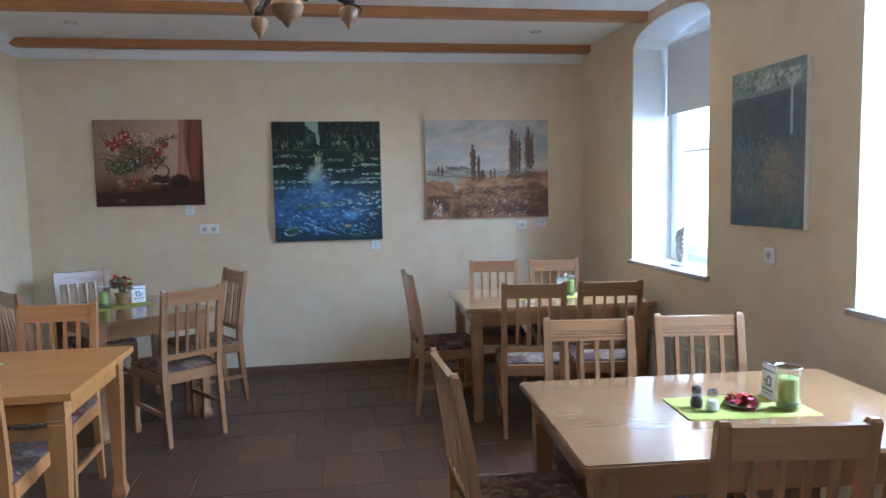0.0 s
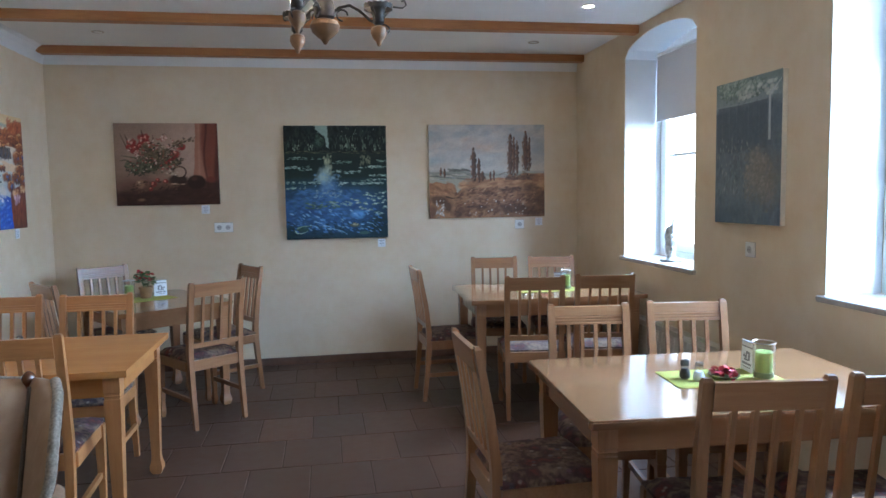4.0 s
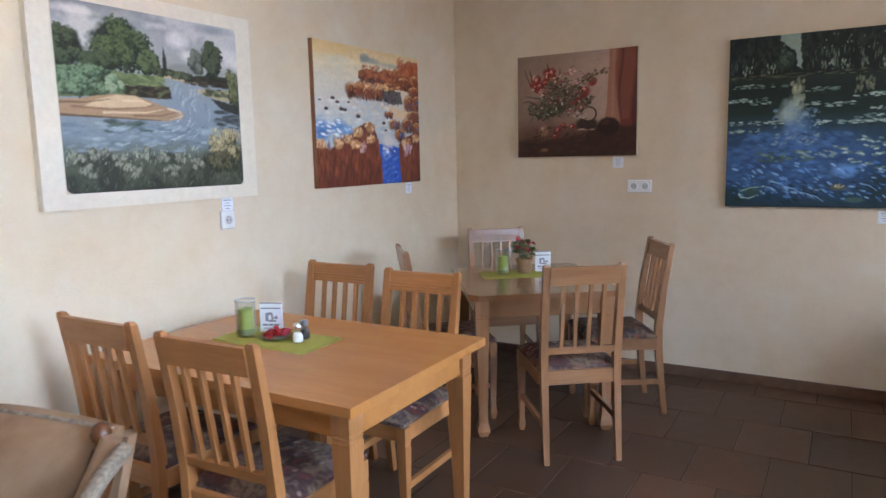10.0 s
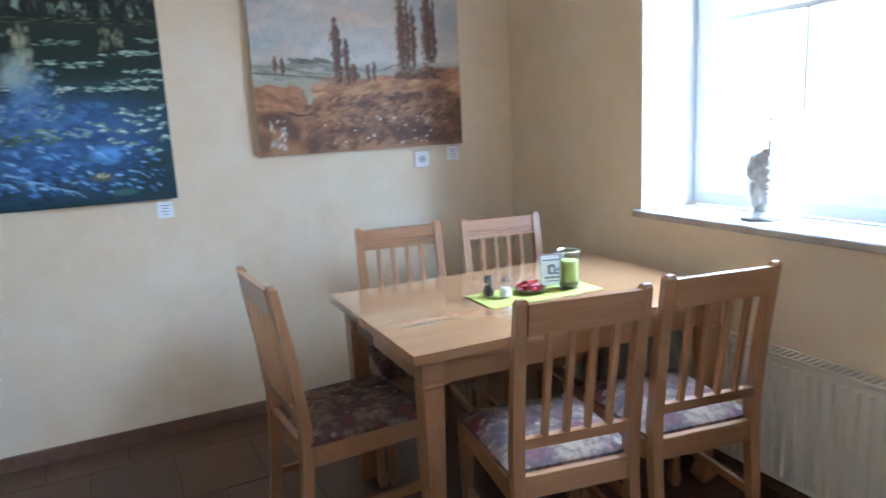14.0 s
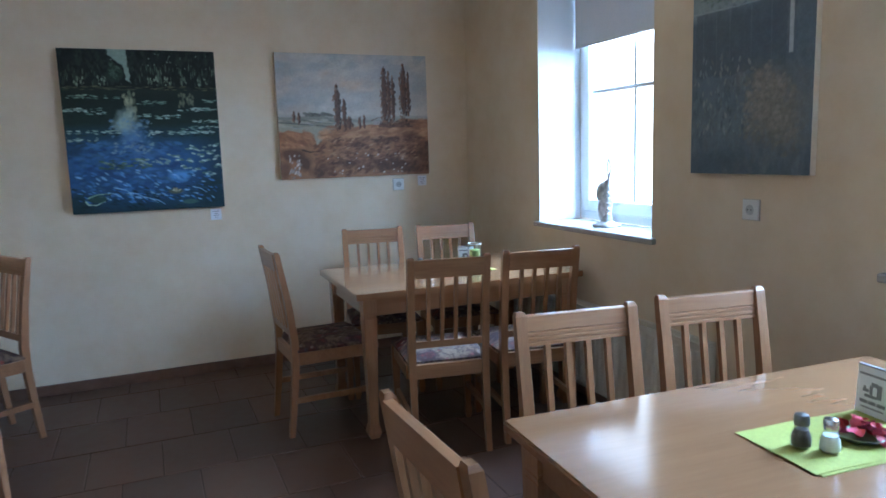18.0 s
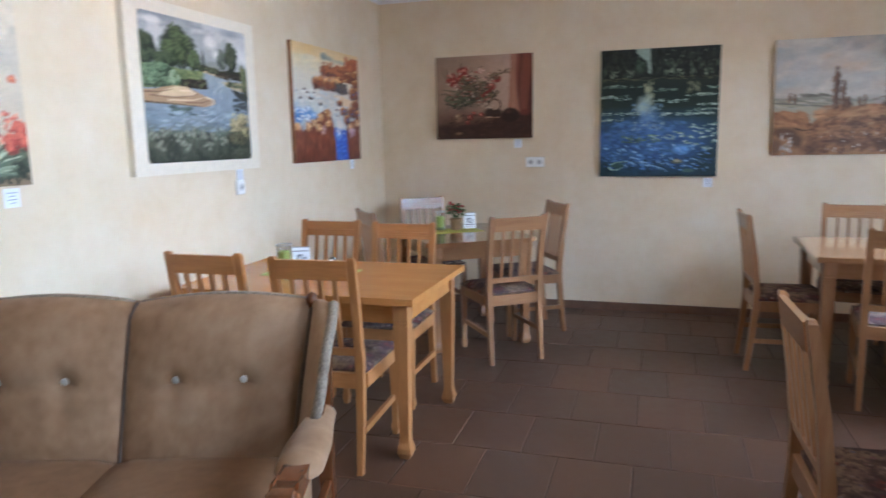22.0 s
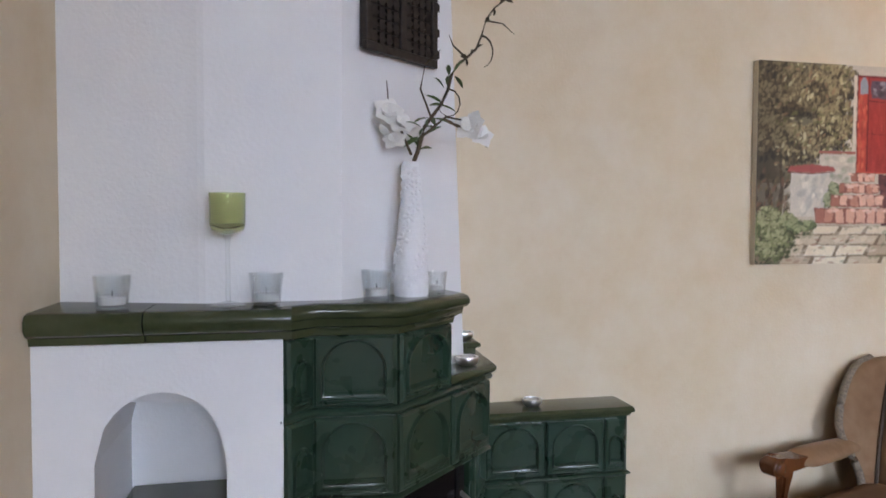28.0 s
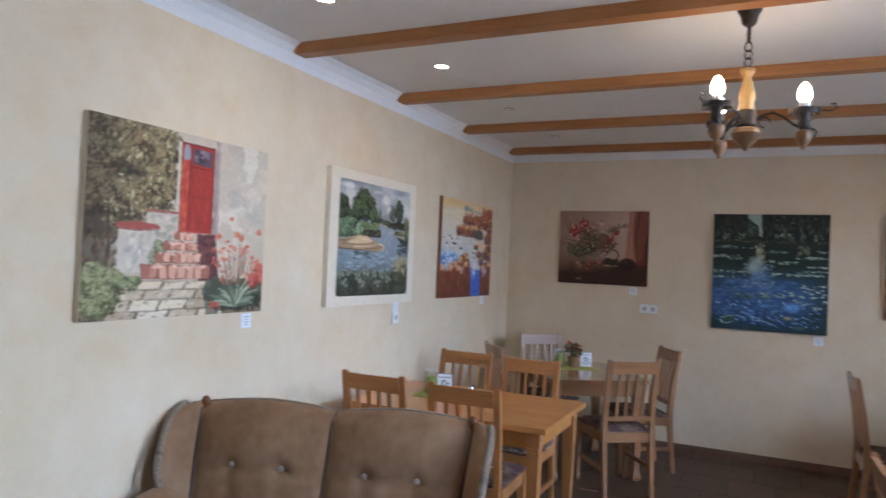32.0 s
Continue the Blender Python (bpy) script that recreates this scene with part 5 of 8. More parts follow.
# ---------------------------------------------------------------- fittings on the walls
def socket(m, n, label):
    t = thing("wall_socket", m, label, "socket", "sockets")
    w = 0.071 * n + 0.01
    part("plate", one(-w / 2, w / 2, -0.010, -0.0005, -0.040, 0.040, bev=0.003), "switch", t)
    # a grey rim round the plate, painted as its shadow line
    part("gap", one(-w / 2 - 0.0025, w / 2 + 0.0025, -0.004, -0.0002, -0.0425, 0.0425), "seam", t, "grey rim painted as a shadow gap")
    for i in range(n):
        cx = -w / 2 + 0.005 + 0.071 * (i + 0.5)
        bm = bmesh.new()
        lathe(bm, [(0.027, 0.0), (0.027, 0.003), (0.022, 0.004), (0.021, 0.001)], 20)
        bmesh.ops.rotate(bm, verts=bm.verts, matrix=Matrix.Rotation(radians(90), 3, "X"))
        bmesh.ops.translate(bm, verts=bm.verts, vec=(cx, -0.0095, 0))
        well = part("well", bm, "switch", t, smooth=True)
        bm = bmesh.new()
        lathe(bm, [(0.0205, 0.0), (0.0205, 0.0012)], 20)
        bmesh.ops.rotate(bm, verts=bm.verts, matrix=Matrix.Rotation(radians(90), 3, "X"))
        bmesh.ops.translate(bm, verts=bm.verts, vec=(cx, -0.0102, 0))
        # the recess's shade is put into a greyer plastic
        part("well_floor", bm, plain("shaded_plastic", (0.48, 0.48, 0.47), 0.5), well, "recess floor painted shaded grey")
        for dx in (-0.0085, 0.0085):
            bm = bmesh.new()
            lathe(bm, [(0.003, 0.0), (0.003, 0.0015)], 8)
            bmesh.ops.rotate(bm, verts=bm.verts, matrix=Matrix.Rotation(radians(90), 3, "X"))
            bmesh.ops.translate(bm, verts=bm.verts, vec=(cx + dx, -0.0130, 0))
            part("pin_hole", bm, "hole", well)
    return t


socket(at(1.356, 0, 1.222), 2, "white double wall socket on the cream wall")
socket(at(3.974, 0, 1.188), 1, "white single wall socket below a painting")
socket(at(0, -2.22, 1.165, 90), 1, "white single wall socket below a title card")
socket(at(XE, -2.665, 1.14, -90), 1, "white single wall socket below the grey painting")


def title_card(m):
    t = thing("title_card", m, "small white title card below a painting", "card", "title cards")
    part("card", one(-0.034, 0.034, -0.004, -0.001, -0.036, 0.036), "paper", t)
    for i, w in enumerate((0.022, 0.012, 0.018, 0.010)):
        part("print_line", one(-w, w, -0.0052, -0.0041, 0.018 - 0.013 * i, 0.021 - 0.013 * i), "print", t)
    return t


tc = title_card(at(1.214, 0, 1.378))
for m in (at(2.703, 0, 1.052), at(4.159, 0, 1.208), at(0, -2.215, 1.238, 90), at(0, -0.661, 1.240, 90), at(0, -3.715, 1.228, 90)):
    copy_thing(tc, m)

# ---------------------------------------------------------------- figure on the sill
bm = bmesh.new()
lathe(bm, [(0.070, 0.0), (0.078, 0.006), (0.074, 0.014), (0.045, 0.024), (0.034, 0.030), (0.033, 0.07), (0.036, 0.11), (0.042, 0.145), (0.040, 0.19), (0.032, 0.225), (0.020, 0.25), (0.010, 0.262)], 24)
for v_ in bm.verts:
    a_ = math.atan2(v_.co.y, v_.co.x)
    v_.co.xy *= 1 + (0.06 * math.sin(5 * a_) if v_.co.z < 0.03 else 0.05 * math.sin(3 * a_ + 30 * v_.co.z))
    if v_.co.z > 0.04:
        v_.co.x *= 0.75
bmesh.ops.create_uvsphere(bm, u_segments=20, v_segments=14, radius=1.0, matrix=Matrix.Translation((0, 0.030, 0.185)) @ Matrix.Diagonal((0.036, 0.050, 0.066, 1)))
bmesh.ops.create_uvsphere(bm, u_segments=16, v_segments=10, radius=1.0, matrix=Matrix.Translation((-0.006, 0.018, 0.10)) @ Matrix.Diagonal((0.034, 0.040, 0.075, 1)))
tube(bm, [(0, -0.014, 0.22), (0, -0.020, 0.26), (0, -0.020, 0.285)], [0.016, 0.010, 0.009], 10)
# an open almond shaped loop on top
for s in (-1, 1):
    tube(bm, [(0, -0.020, 0.275), (0, -0.020 + s * 0.013, 0.305), (0, -0.020 + s * 0.014, 0.335), (0, -0.020 + s * 0.007, 0.365), (0, -0.020, 0.385)], [0.007, 0.006, 0.006, 0.005, 0.003], 8)
for i in range(5):
    bmesh.ops.create_uvsphere(bm, u_segments=10, v_segments=6, radius=1.0, matrix=Matrix.Translation((-0.012, -0.030, 0.07 + 0.03 * i)) @ Matrix.Diagonal((0.016, 0.013, 0.010, 1)))
ob = tagged(obj("figurine", bm, "silver", True), "silver coloured rounded abstract figurine on the window sill", "figurine")
ob.location = (4.665, -1.53, SILL)


# ---------------------------------------------------------------- on the tables
def mat_cloth(m, L, W, label):
    t = thing("place_mat", m, label, "place mat", "place mats")
    for name, dx, dy, z in (("lower_leaf", 0.006, -0.005, 0.0), ("upper_leaf", -0.003, 0.003, 0.0017)):
        part(name, slab(lambda u, v: (-L / 2 + L * u + dx, -W / 2 + W * v + dy + 0.002 * u, z + 0.0016 + 0.0008 * math.sin(9 * u + 4 * v + 90 * z)), lambda u, v: (-L / 2 + L * u + dx, -W / 2 + W * v + dy, z + 0.0003), 10, 6), "cloth", t, smooth=True)
    return t


def candle_jar(m):
    t = thing("candle_jar", m, "tall clear glass jar holding a lime green candle", "candle", "candle jars")
    bm = bmesh.new()
    lathe(bm, [(0.036, 0.0), (0.040, 0.004), (0.040, 0.135), (0.043, 0.142), (0.040, 0.142), (0.037, 0.134), (0.037, 0.010)], 22)
    part("jar", bm, "glass", t, smooth=True)
    bm = bmesh.new()
    lathe(bm, [(0.030, 0.0102), (0.031, 0.030), (0.031, 0.105), (0.024, 0.110), (0.010, 0.106)], 20)
    part("candle", bm, "candle", t, smooth=True)
    bm = bmesh.new()
    tube(bm, [(0, 0, 0.105), (0.002, 0, 0.118)], 0.0012, 6)
    part("wick", bm, "hole", t)
    bm = bmesh.new()
    lathe(bm, [(0.0362, 0.0105), (0.0362, 0.030), (0.0312, 0.030), (0.0312, 0.0105)], 20, cap=False)
    part("sand_band", bm, plain("green_gravel", (0.20, 0.24, 0.10), 0.9, 0, 0.4, 300, 0.6), t, "green gravel round the candle foot")
    bm = bmesh.new()
    lathe(bm, [(0.0405, 0.1405), (0.0425, 0.1425), (0.0415, 0.145), (0.0395, 0.1425)], 24, cap=False)
    part("rim", bm, "chrome", t, "thin shiny rim", True)
    return t


def shaker(m, fill, label):
    t = thing("shaker", m, label, "shaker", "salt and pepper shakers")
    bm = bmesh.new()
    lathe(bm, [(0.017, 0.0), (0.0215, 0.004), (0.0225, 0.016), (0.0200, 0.030), (0.0145, 0.042), (0.0140, 0.050)], 18)
    part("body", bm, "glass", t, smooth=True)
    bm = bmesh.new()
    lathe(bm, [(0.0155, 0.003), (0.0195, 0.006), (0.0205, 0.016), (0.0182, 0.029), (0.0130, 0.041)] if fill == "pepper" else [(0.0155, 0.003), (0.0195, 0.006), (0.0205, 0.016), (0.0182, 0.029), (0.0150, 0.036)], 18)
    part("filling", bm, fill, t)
    bm = bmesh.new()
    lathe(bm, [(0.0150, 0.0502), (0.0160, 0.054), (0.0160, 0.066), (0.0135, 0.073), (0.005, 0.076)], 18)
    part("cap", bm, "metal" if fill == "salt" else "darksteel", t, smooth=True)
    return t


def menu_card(m):
    t = thing("menu_card", m, "folded white table card with dark drawing", "card", "table cards")
    for s in (-1, 1):
        f = slab(lambda u, v, s=s: (-0.045 + 0.09 * u, s * (0.008 - 0.006 * v), 0.115 * v), lambda u, v, s=s: (-0.045 + 0.09 * u, s * (0.0095 - 0.006 * v), 0.115 * v), 1, 2)
        leaf = part("leaf", f, "paper", t)
        bm = bmesh.new()
        for x0, x1, z0, z1 in ((-0.040, 0.040, 0.094, 0.099), (-0.022, -0.010, 0.044, 0.078), (-0.010, 0.006, 0.070, 0.080), (0.002, 0.010, 0.050, 0.072), (-0.010, 0.022, 0.042, 0.049), (0.012, 0.028, 0.054, 0.062), (0.020, 0.026, 0.062, 0.068),
                               (-0.034, -0.012, 0.026, 0.034), (-0.009, 0.010, 0.026, 0.034), (0.013, 0.034, 0.026, 0.034), (-0.030, 0.030, 0.015, 0.018)):
            y = lambda z: s * (0.0106 - 0.006 * z / 0.115)
            stack(bm, [[(x0, y(z), z), (x1, y(z), z), (x1, y(z) - s * 0.001, z), (x0, y(z) - s * 0.001, z)] for z in (z0, z1)])
        part("print", bm, "print", leaf)
    part("top_edge", one(-0.046, 0.046, -0.004, 0.004, 0.1145, 0.119, bev=0.001), "print", t, "dark fold")
    return t


def petal_dish(m, seed):
    r_ = random.Random(seed)
    t = thing("flower_dish", m, "small dark dish heaped with red and pink petals", "dish", "flower dishes")
    bm = bmesh.new()
    lathe(bm, [(0.036, 0.0), (0.046, 0.003), (0.060, 0.014), (0.058, 0.015), (0.044, 0.006)], 22)
    part("dish", bm, "olive", t, smooth=True)
    for i in range(52):
        a_, d_ = r_.uniform(0, 6.28), 0.044 * math.sqrt(r_.random())
        scatter(t, "petal", r_.choice(("red", "red", "pink")), Vector((d_ * math.cos(a_), d_ * math.sin(a_), 0.014 + r_.uniform(0, 0.022) * (1 - d_ / 0.06))), 0.026, 0.024, r_)
    return t


TZ = 0.7503
mat_cloth(at(3.825, -1.237, TZ, -1), 0.46, 0.195, "lime green paper mat on a pale table")
mat_cloth(at(3.70, -3.725, TZ, -5), 0.43, 0.225, "lime green paper mat on a pale table")
mat_cloth(at(0.64, -2.588, TZ, 0), 0.46, 0.23, "lime green paper mat on the honey coloured table")
mat_cloth(at(0.885, -0.875, TZ, 35), 0.42, 0.23, "lime green paper mat on the corner table")
MZ = 0.7541
jar = candle_jar(at(3.962, -1.27, MZ))
for x, y in ((3.835, -3.79), (0.497, -2.605), (0.815, -0.925)):
    copy_thing(jar, at(x, y, MZ))
mc = menu_card(at(3.945, -1.19, MZ, -18))
for x, y, rz in ((3.853, -3.668, 84), (0.545, -2.515, 24), (0.985, -0.735, 30)):
    copy_thing(mc, at(x, y, MZ, rz))
sh = shaker(at(3.664, -1.188, MZ), "pepper", "glass pepper shaker with dark steel cap on a green mat")
sl = shaker(at(3.703, -1.24, MZ), "salt", "glass salt shaker with silver cap on a green mat")
for x, y in ((3.555, -3.712), (0.745, -2.545)):
    copy_thing(sh, at(x, y, MZ))
for x, y in ((3.588, -3.756), (0.757, -2.597)):
    copy_thing(sl, at(x, y, MZ))
petal_dish(at(3.816, -1.228, MZ), 1)
petal_dish(at(3.705, -3.735, MZ), 2)
petal_dish(at(0.64, -2.59, MZ), 3)

plant = thing("potted_flower", at(0.905, -0.825, MZ), "small red flowering plant in a tan pot", "plant")
bm = bmesh.new()
lathe(bm, [(0.034, 0.0), (0.038, 0.004), (0.046, 0.070), (0.050, 0.072), (0.050, 0.084), (0.044, 0.084), (0.040, 0.066)], 20)
part("pot", bm, "pot", plant, smooth=True)
bm = bmesh.new()
lathe(bm, [(0.036, 0.062), (0.034, 0.070)], 16)
part("soil", bm, "twig", plant)
rp = random.Random(9)
for i in range(9):
    a_ = rp.uniform(0, 6.28)
    tip = Vector((0.05 * math.cos(a_), 0.05 * math.sin(a_), rp.uniform(0.12, 0.175)))
    bm = bmesh.new()
    tube(bm, [(0.01 * math.cos(a_), 0.01 * math.sin(a_), 0.066), tuple(tip * 0.6 + Vector((0, 0, 0.05))), tuple(tip)], 0.0018, 5)
    part("stalk", bm, "leaf", plant)
    for j in range(4):
        scatter(plant, "leaf", "leaf", tip * rp.uniform(0.75, 1.0) + Vector((0, 0, 0.008)), 0.050, 0.030, rp, 0.8)
    if i % 2 == 0:
        for j in range(7):
            scatter(plant, "petal", "red", tip + Vector((rp.uniform(-0.008, 0.008), rp.uniform(-0.008, 0.008), 0.012)), 0.028, 0.026, rp)


# ---------------------------------------------------------------- paintings
class Picture:
    """Pigment laid out over u (rightwards) and v (upwards), both 0..1."""

    def __init__(self, w, h, seed):
        self.r = np.random.RandomState(seed)
        self.nx, self.ny = int(w * 320), int(h * 320)
        self.u, self.v = np.meshgrid(np.linspace(0, 1, self.nx), np.linspace(0, 1, self.ny))
        self.asp = w / h
        self.c = np.zeros((self.ny, self.nx, 3))
        self.bristle = np.clip(0.15 + 1.7 * self.noise(70 * self.asp, 70, 2, 0.8), 0.3, 1.25)

    def noise(self, sx, sy, octaves=4, gain=0.55):
        total, amp, out = 0.0, 1.0, np.zeros_like(self.u)
        for _ in range(octaves):
            gx, gy = int(sx) + 3, int(sy) + 3
            g = self.r.rand(gy, gx)
            x, y = self.u * sx, self.v * sy
            i, j = np.minimum(x.astype(int), gx - 2), np.minimum(y.astype(int), gy - 2)
            fx, fy = x - i, y - j
            fx, fy = fx * fx * (3 - 2 * fx), fy * fy * (3 - 2 * fy)
            val = (g[j, i] * (1 - fx) + g[j, i + 1] * fx) * (1 - fy) + (g[j + 1, i] * (1 - fx) + g[j + 1, i + 1] * fx) * fy
            out += amp * val
            total += amp
            amp *= gain
            sx, sy = sx * 2.05, sy * 2.05
        return out / total

    def lay(self, mask, colour, alpha=1.0):
        k_ = np.clip(mask, 0, 1)[..., None] * alpha
        self.c = self.c * (1 - k_) + np.array(rgb(colour)) * k_
        return self

    def fill(self, *stops):
        """Bands of colour from bottom to top, with a ragged blend."""
        v_ = self.v + 0.06 * (self.noise(5, 5) - 0.5)
        vs = [s[0] for s in stops]
        cs = np.array([rgb(s[1]) for s in stops])
        self.c = np.stack([np.interp(v_, vs, cs[:, i]) for i in range(3)], -1)
        return self

    def blob(self, x, y, rx, ry, colour, rag=0.5, freq=9, alpha=1.0, soft=0.25):
        d = np.sqrt(((self.u - x) / rx) ** 2 + ((self.v - y) / ry) ** 2) + rag * (self.noise(freq * self.asp, freq) - 0.5) * 2
        return self.lay((1 - d) / soft, colour, alpha)

    def rect(self, x0, x1, y0, y1, colour, rag=0.01, alpha=1.0):
        n_ = (self.noise(26, 26) - 0.5) * 2 * rag
        d = np.minimum(np.minimum(self.u - x0, x1 - self.u), np.minimum(self.v - y0, y1 - self.v)) + n_
        return self.lay(d / 0.006, colour, alpha)

    def area(self, pts, colour, rag=0.02, freq=12, alpha=1.0):
        """A filled outline with a ragged edge."""
        x = self.u + rag * 2 * (self.noise(freq * self.asp, freq, 3) - 0.5)
        y = self.v + rag * 2 * (self.noise(freq * self.asp, freq, 3) - 0.5)
        inside = np.zeros(x.shape, bool)
        for (xa, ya), (xb, yb) in zip(pts, pts[1:] + pts[:1]):
            if abs(yb - ya) > 1e-9:
                inside ^= ((ya > y) != (yb > y)) & (x < (xb - xa) * (y - ya) / (yb - ya) + xa)
        m = np.pad(inside.astype(float), 1, mode="edge")
        m = (m[1:-1, 1:-1] * 2 + m[:-2, 1:-1] + m[2:, 1:-1] + m[1:-1, :-2] + m[1:-1, 2:]) / 6
        return self.lay(m, colour, alpha)

    def below(self, f, colour, rag=0.05, freq=7, alpha=1.0, soft=0.015):
        return self.lay((f(self.u) - self.v + rag * (self.noise(freq * self.asp, freq) - 0.5) * 2) / soft, colour, alpha)

    def dab(self, x, y, s, stretch, a, col, alpha):
        s *= 0.72
        R = s * max(1, stretch) * 1.3
        i0, i1 = int(max(0, (x - R) * self.nx)), int(min(self.nx, (x + R) * self.nx + 2))
        j0, j1 = int(max(0, (y - R * self.asp) * self.ny)), int(min(self.ny, (y + R * self.asp) * self.ny + 2))
        if i1 <= i0 or j1 <= j0:
            return
        du, dv = self.u[j0:j1, i0:i1] - x, (self.v[j0:j1, i0:i1] - y) / self.asp
        p_, q_ = du * math.cos(a) + dv * math.sin(a), -du * math.sin(a) + dv * math.cos(a)
        m = np.clip((1.2 - np.sqrt((p_ / (s * stretch)) ** 2 + (q_ / s) ** 2)) / 0.55 * self.bristle[j0:j1, i0:i1], 0, 1)[..., None] * alpha
        self.c[j0:j1, i0:i1] = self.c[j0:j1, i0:i1] * (1 - m) + col * m

    def dabs(self, n, area, size, colours, stretch=1.0, alpha=0.85, angle=0.0, jitter=0.4):
        x0, x1, y0, y1 = area
        cs = [np.array(rgb(c)) for c in colours]
        for _ in range(int(n * 1.7)):
            self.dab(self.r.uniform(x0, x1), self.r.uniform(y0, y1), size * self.r.uniform(0.55, 1.4), stretch, angle + self.r.uniform(-jitter, jitter), cs[self.r.randint(len(cs))] * self.r.uniform(0.85, 1.15), alpha)
        return self

    def foliage(self, x, y, rx, ry, tones, lumps=12, n=16, size=0.008, stretch=1.5, alpha=0.75, angle=0.6):
        """Lumps of leaves, dark below and light above; tones run from dark to light."""
        cs = [np.array(rgb(c)) for c in tones]
        spots = []
        for _ in range(lumps):
            a, d = self.r.uniform(0, 6.283), math.sqrt(self.r.rand()) * 0.72
            spots.append((y + d * math.sin(a) * ry, x + d * math.cos(a) * rx))
        for ly, lx in sorted(spots, reverse=True):
            for k_, col in enumerate(cs):
                f = k_ / max(1, len(cs) - 1)
                for _ in range(int(n * (1.9 - 0.8 * f))):
                    a, d = self.r.uniform(0, 6.283), math.sqrt(self.r.rand())
                    w = 0.42 * (1 - 0.35 * f)
                    self.dab(lx + (d * math.cos(a) * w - 0.12 * f) * rx, ly + (d * math.sin(a) * w + 0.24 * f - 0.06) * ry, size * self.r.uniform(0.6, 1.3), stretch, angle + self.r.uniform(-1, 1), col * self.r.uniform(0.85, 1.15), alpha)
        return self

    def line(self, pts, w, colour, alpha=0.9):
        """A brush line through a few points, thinning towards its end."""
        col = np.array(rgb(colour))
        n = len(pts) - 1
        for k_, ((xa, ya), (xb, yb)) in enumerate(zip(pts, pts[1:])):
            le = math.hypot(xb - xa, (yb - ya) / self.asp)
            a = math.atan2((yb - ya) / self.asp, xb - xa)
            m = max(1, int(le / (w * 1.1)))
            for i in range(m):
                f = (i + 0.5) / m
                s = w * (1 - 0.55 * (k_ + f) / n)
                self.dab(xa + (xb - xa) * f, ya + (yb - ya) * f, s, 1.6, a, col * self.r.uniform(0.92, 1.08), alpha)
        return self

    def tone(self, sat, gain, tint=(1.0, 1.0, 1.0), depth=1.0):
        """The whole picture under one varnish; depth darkens the darks."""
        self.c = 0.30 * (np.clip(self.c, 0, 1) / 0.30) ** depth
        grey = self.c @ np.array((0.30, 0.58, 0.12))
        self.c = np.clip((grey[..., None] * (1 - sat) + self.c * sat) * gain * np.array(tint), 0.003, 0.9)
        self.c *= 1 + 0.07 * (self.noise(110 * self.asp, 110, 2, 0.8)[..., None] - 0.5) * 2
        return self

    def mottle(self, sx, sy, k_):
        """Uneven thickness of the paint."""
        self.c *= 1 + k_ * 2 * (self.noise(sx, sy, 3)[..., None] - 0.5)
        return self


def hang(name, m, w, h, pic, label, framed=0.0, edge="canvas"):
    """A canvas on the wall: its back at y = 0, its face towards -y."""
    t = thing(name, m, label, "painting", "paintings")
    d = 0.030
    if framed:
        bm = bmesh.new()
        f = framed
        W, Hh = w / 2 + f, h / 2 + f * 0.66
        for a in ((-W, W, -Hh, -h / 2), (-W, W, h / 2, Hh), (-W, -w / 2, -h / 2, h / 2), (w / 2, W, -h / 2, h / 2)):
            box(bm, a[0], a[1], -0.036, -0.001, a[2], a[3])
        part("frame", bm, "frame_cream", t, "broad cream painted border")
    part("canvas", one(-w / 2, w / 2, -d, -0.001, -h / 2, h / 2, bev=0.002), edge, t)
    me = bpy.data.meshes.new("painted_face")
    g = 0.0015
    co = np.stack([(pic.u - 0.5) * (w - g), np.full_like(pic.u, -d - 0.0012), (pic.v - 0.5) * (h - g)], -1).reshape(-1, 3)
    if framed:
        rr = 0.03
        ex, ez = np.maximum(np.abs(co[:, 0]) - (w / 2 - rr), 0), np.maximum(np.abs(co[:, 2]) - (h / 2 - rr), 0)
        le = np.sqrt(ex ** 2 + ez ** 2)
        k_ = np.where(le > rr, rr / np.maximum(le, 1e-6), 1.0)
        co[:, 0] = np.where(le > rr, np.sign(co[:, 0]) * (w / 2 - rr + ex * k_), co[:, 0])
        co[:, 2] = np.where(le > rr, np.sign(co[:, 2]) * (h / 2 - rr + ez * k_), co[:, 2])
        co[:, 1] -= 0.0065
    i = np.arange((pic.ny - 1) * (pic.nx - 1))
    j, k_ = i // (pic.nx - 1), i % (pic.nx - 1)
    a = j * pic.nx + k_
    me.from_pydata(co.tolist(), [], np.stack([a, a + 1, a + 1 + pic.nx, a + pic.nx], -1).tolist())
    col = me.color_attributes.new("pigment", "FLOAT_COLOR", "POINT")
    px = np.clip(pic.c * (1 + 0.06 * (pic.r.rand(pic.ny, pic.nx, 1) - 0.5)), 0.003, 0.9)
    col.data.foreach_set("color", np.concatenate([px, np.ones((pic.ny, pic.nx, 1))], -1).astype(np.float32).ravel())
    me.materials.append(M["paint"])
    ob = new("painted_face", me)
    ob.parent = t
    return t


# still life with roses
p = Picture(0.824, 0.68, 11)
p.fill((0, "4a2f26"), (0.16, "4f342a"), (0.28, "76584a"), (0.40, "937a6b"), (0.7, "a18a7b"), (1, "97806f"))
p.lay((p.u - 0.30 + 0.2 * (p.noise(3, 3) - 0.5)) / 0.5 * (p.v > 0.3), "b9a293", 0.75)
p.lay((0.16 - p.u) / 0.2, "7d6858", 0.55)
p.mottle(7, 6, 0.08)
p.area([(0.745, 0.2), (0.77, 0.6), (0.785, 1.1), (1.1, 1.1), (1.1, 0.2)], "a2735e", 0.012)
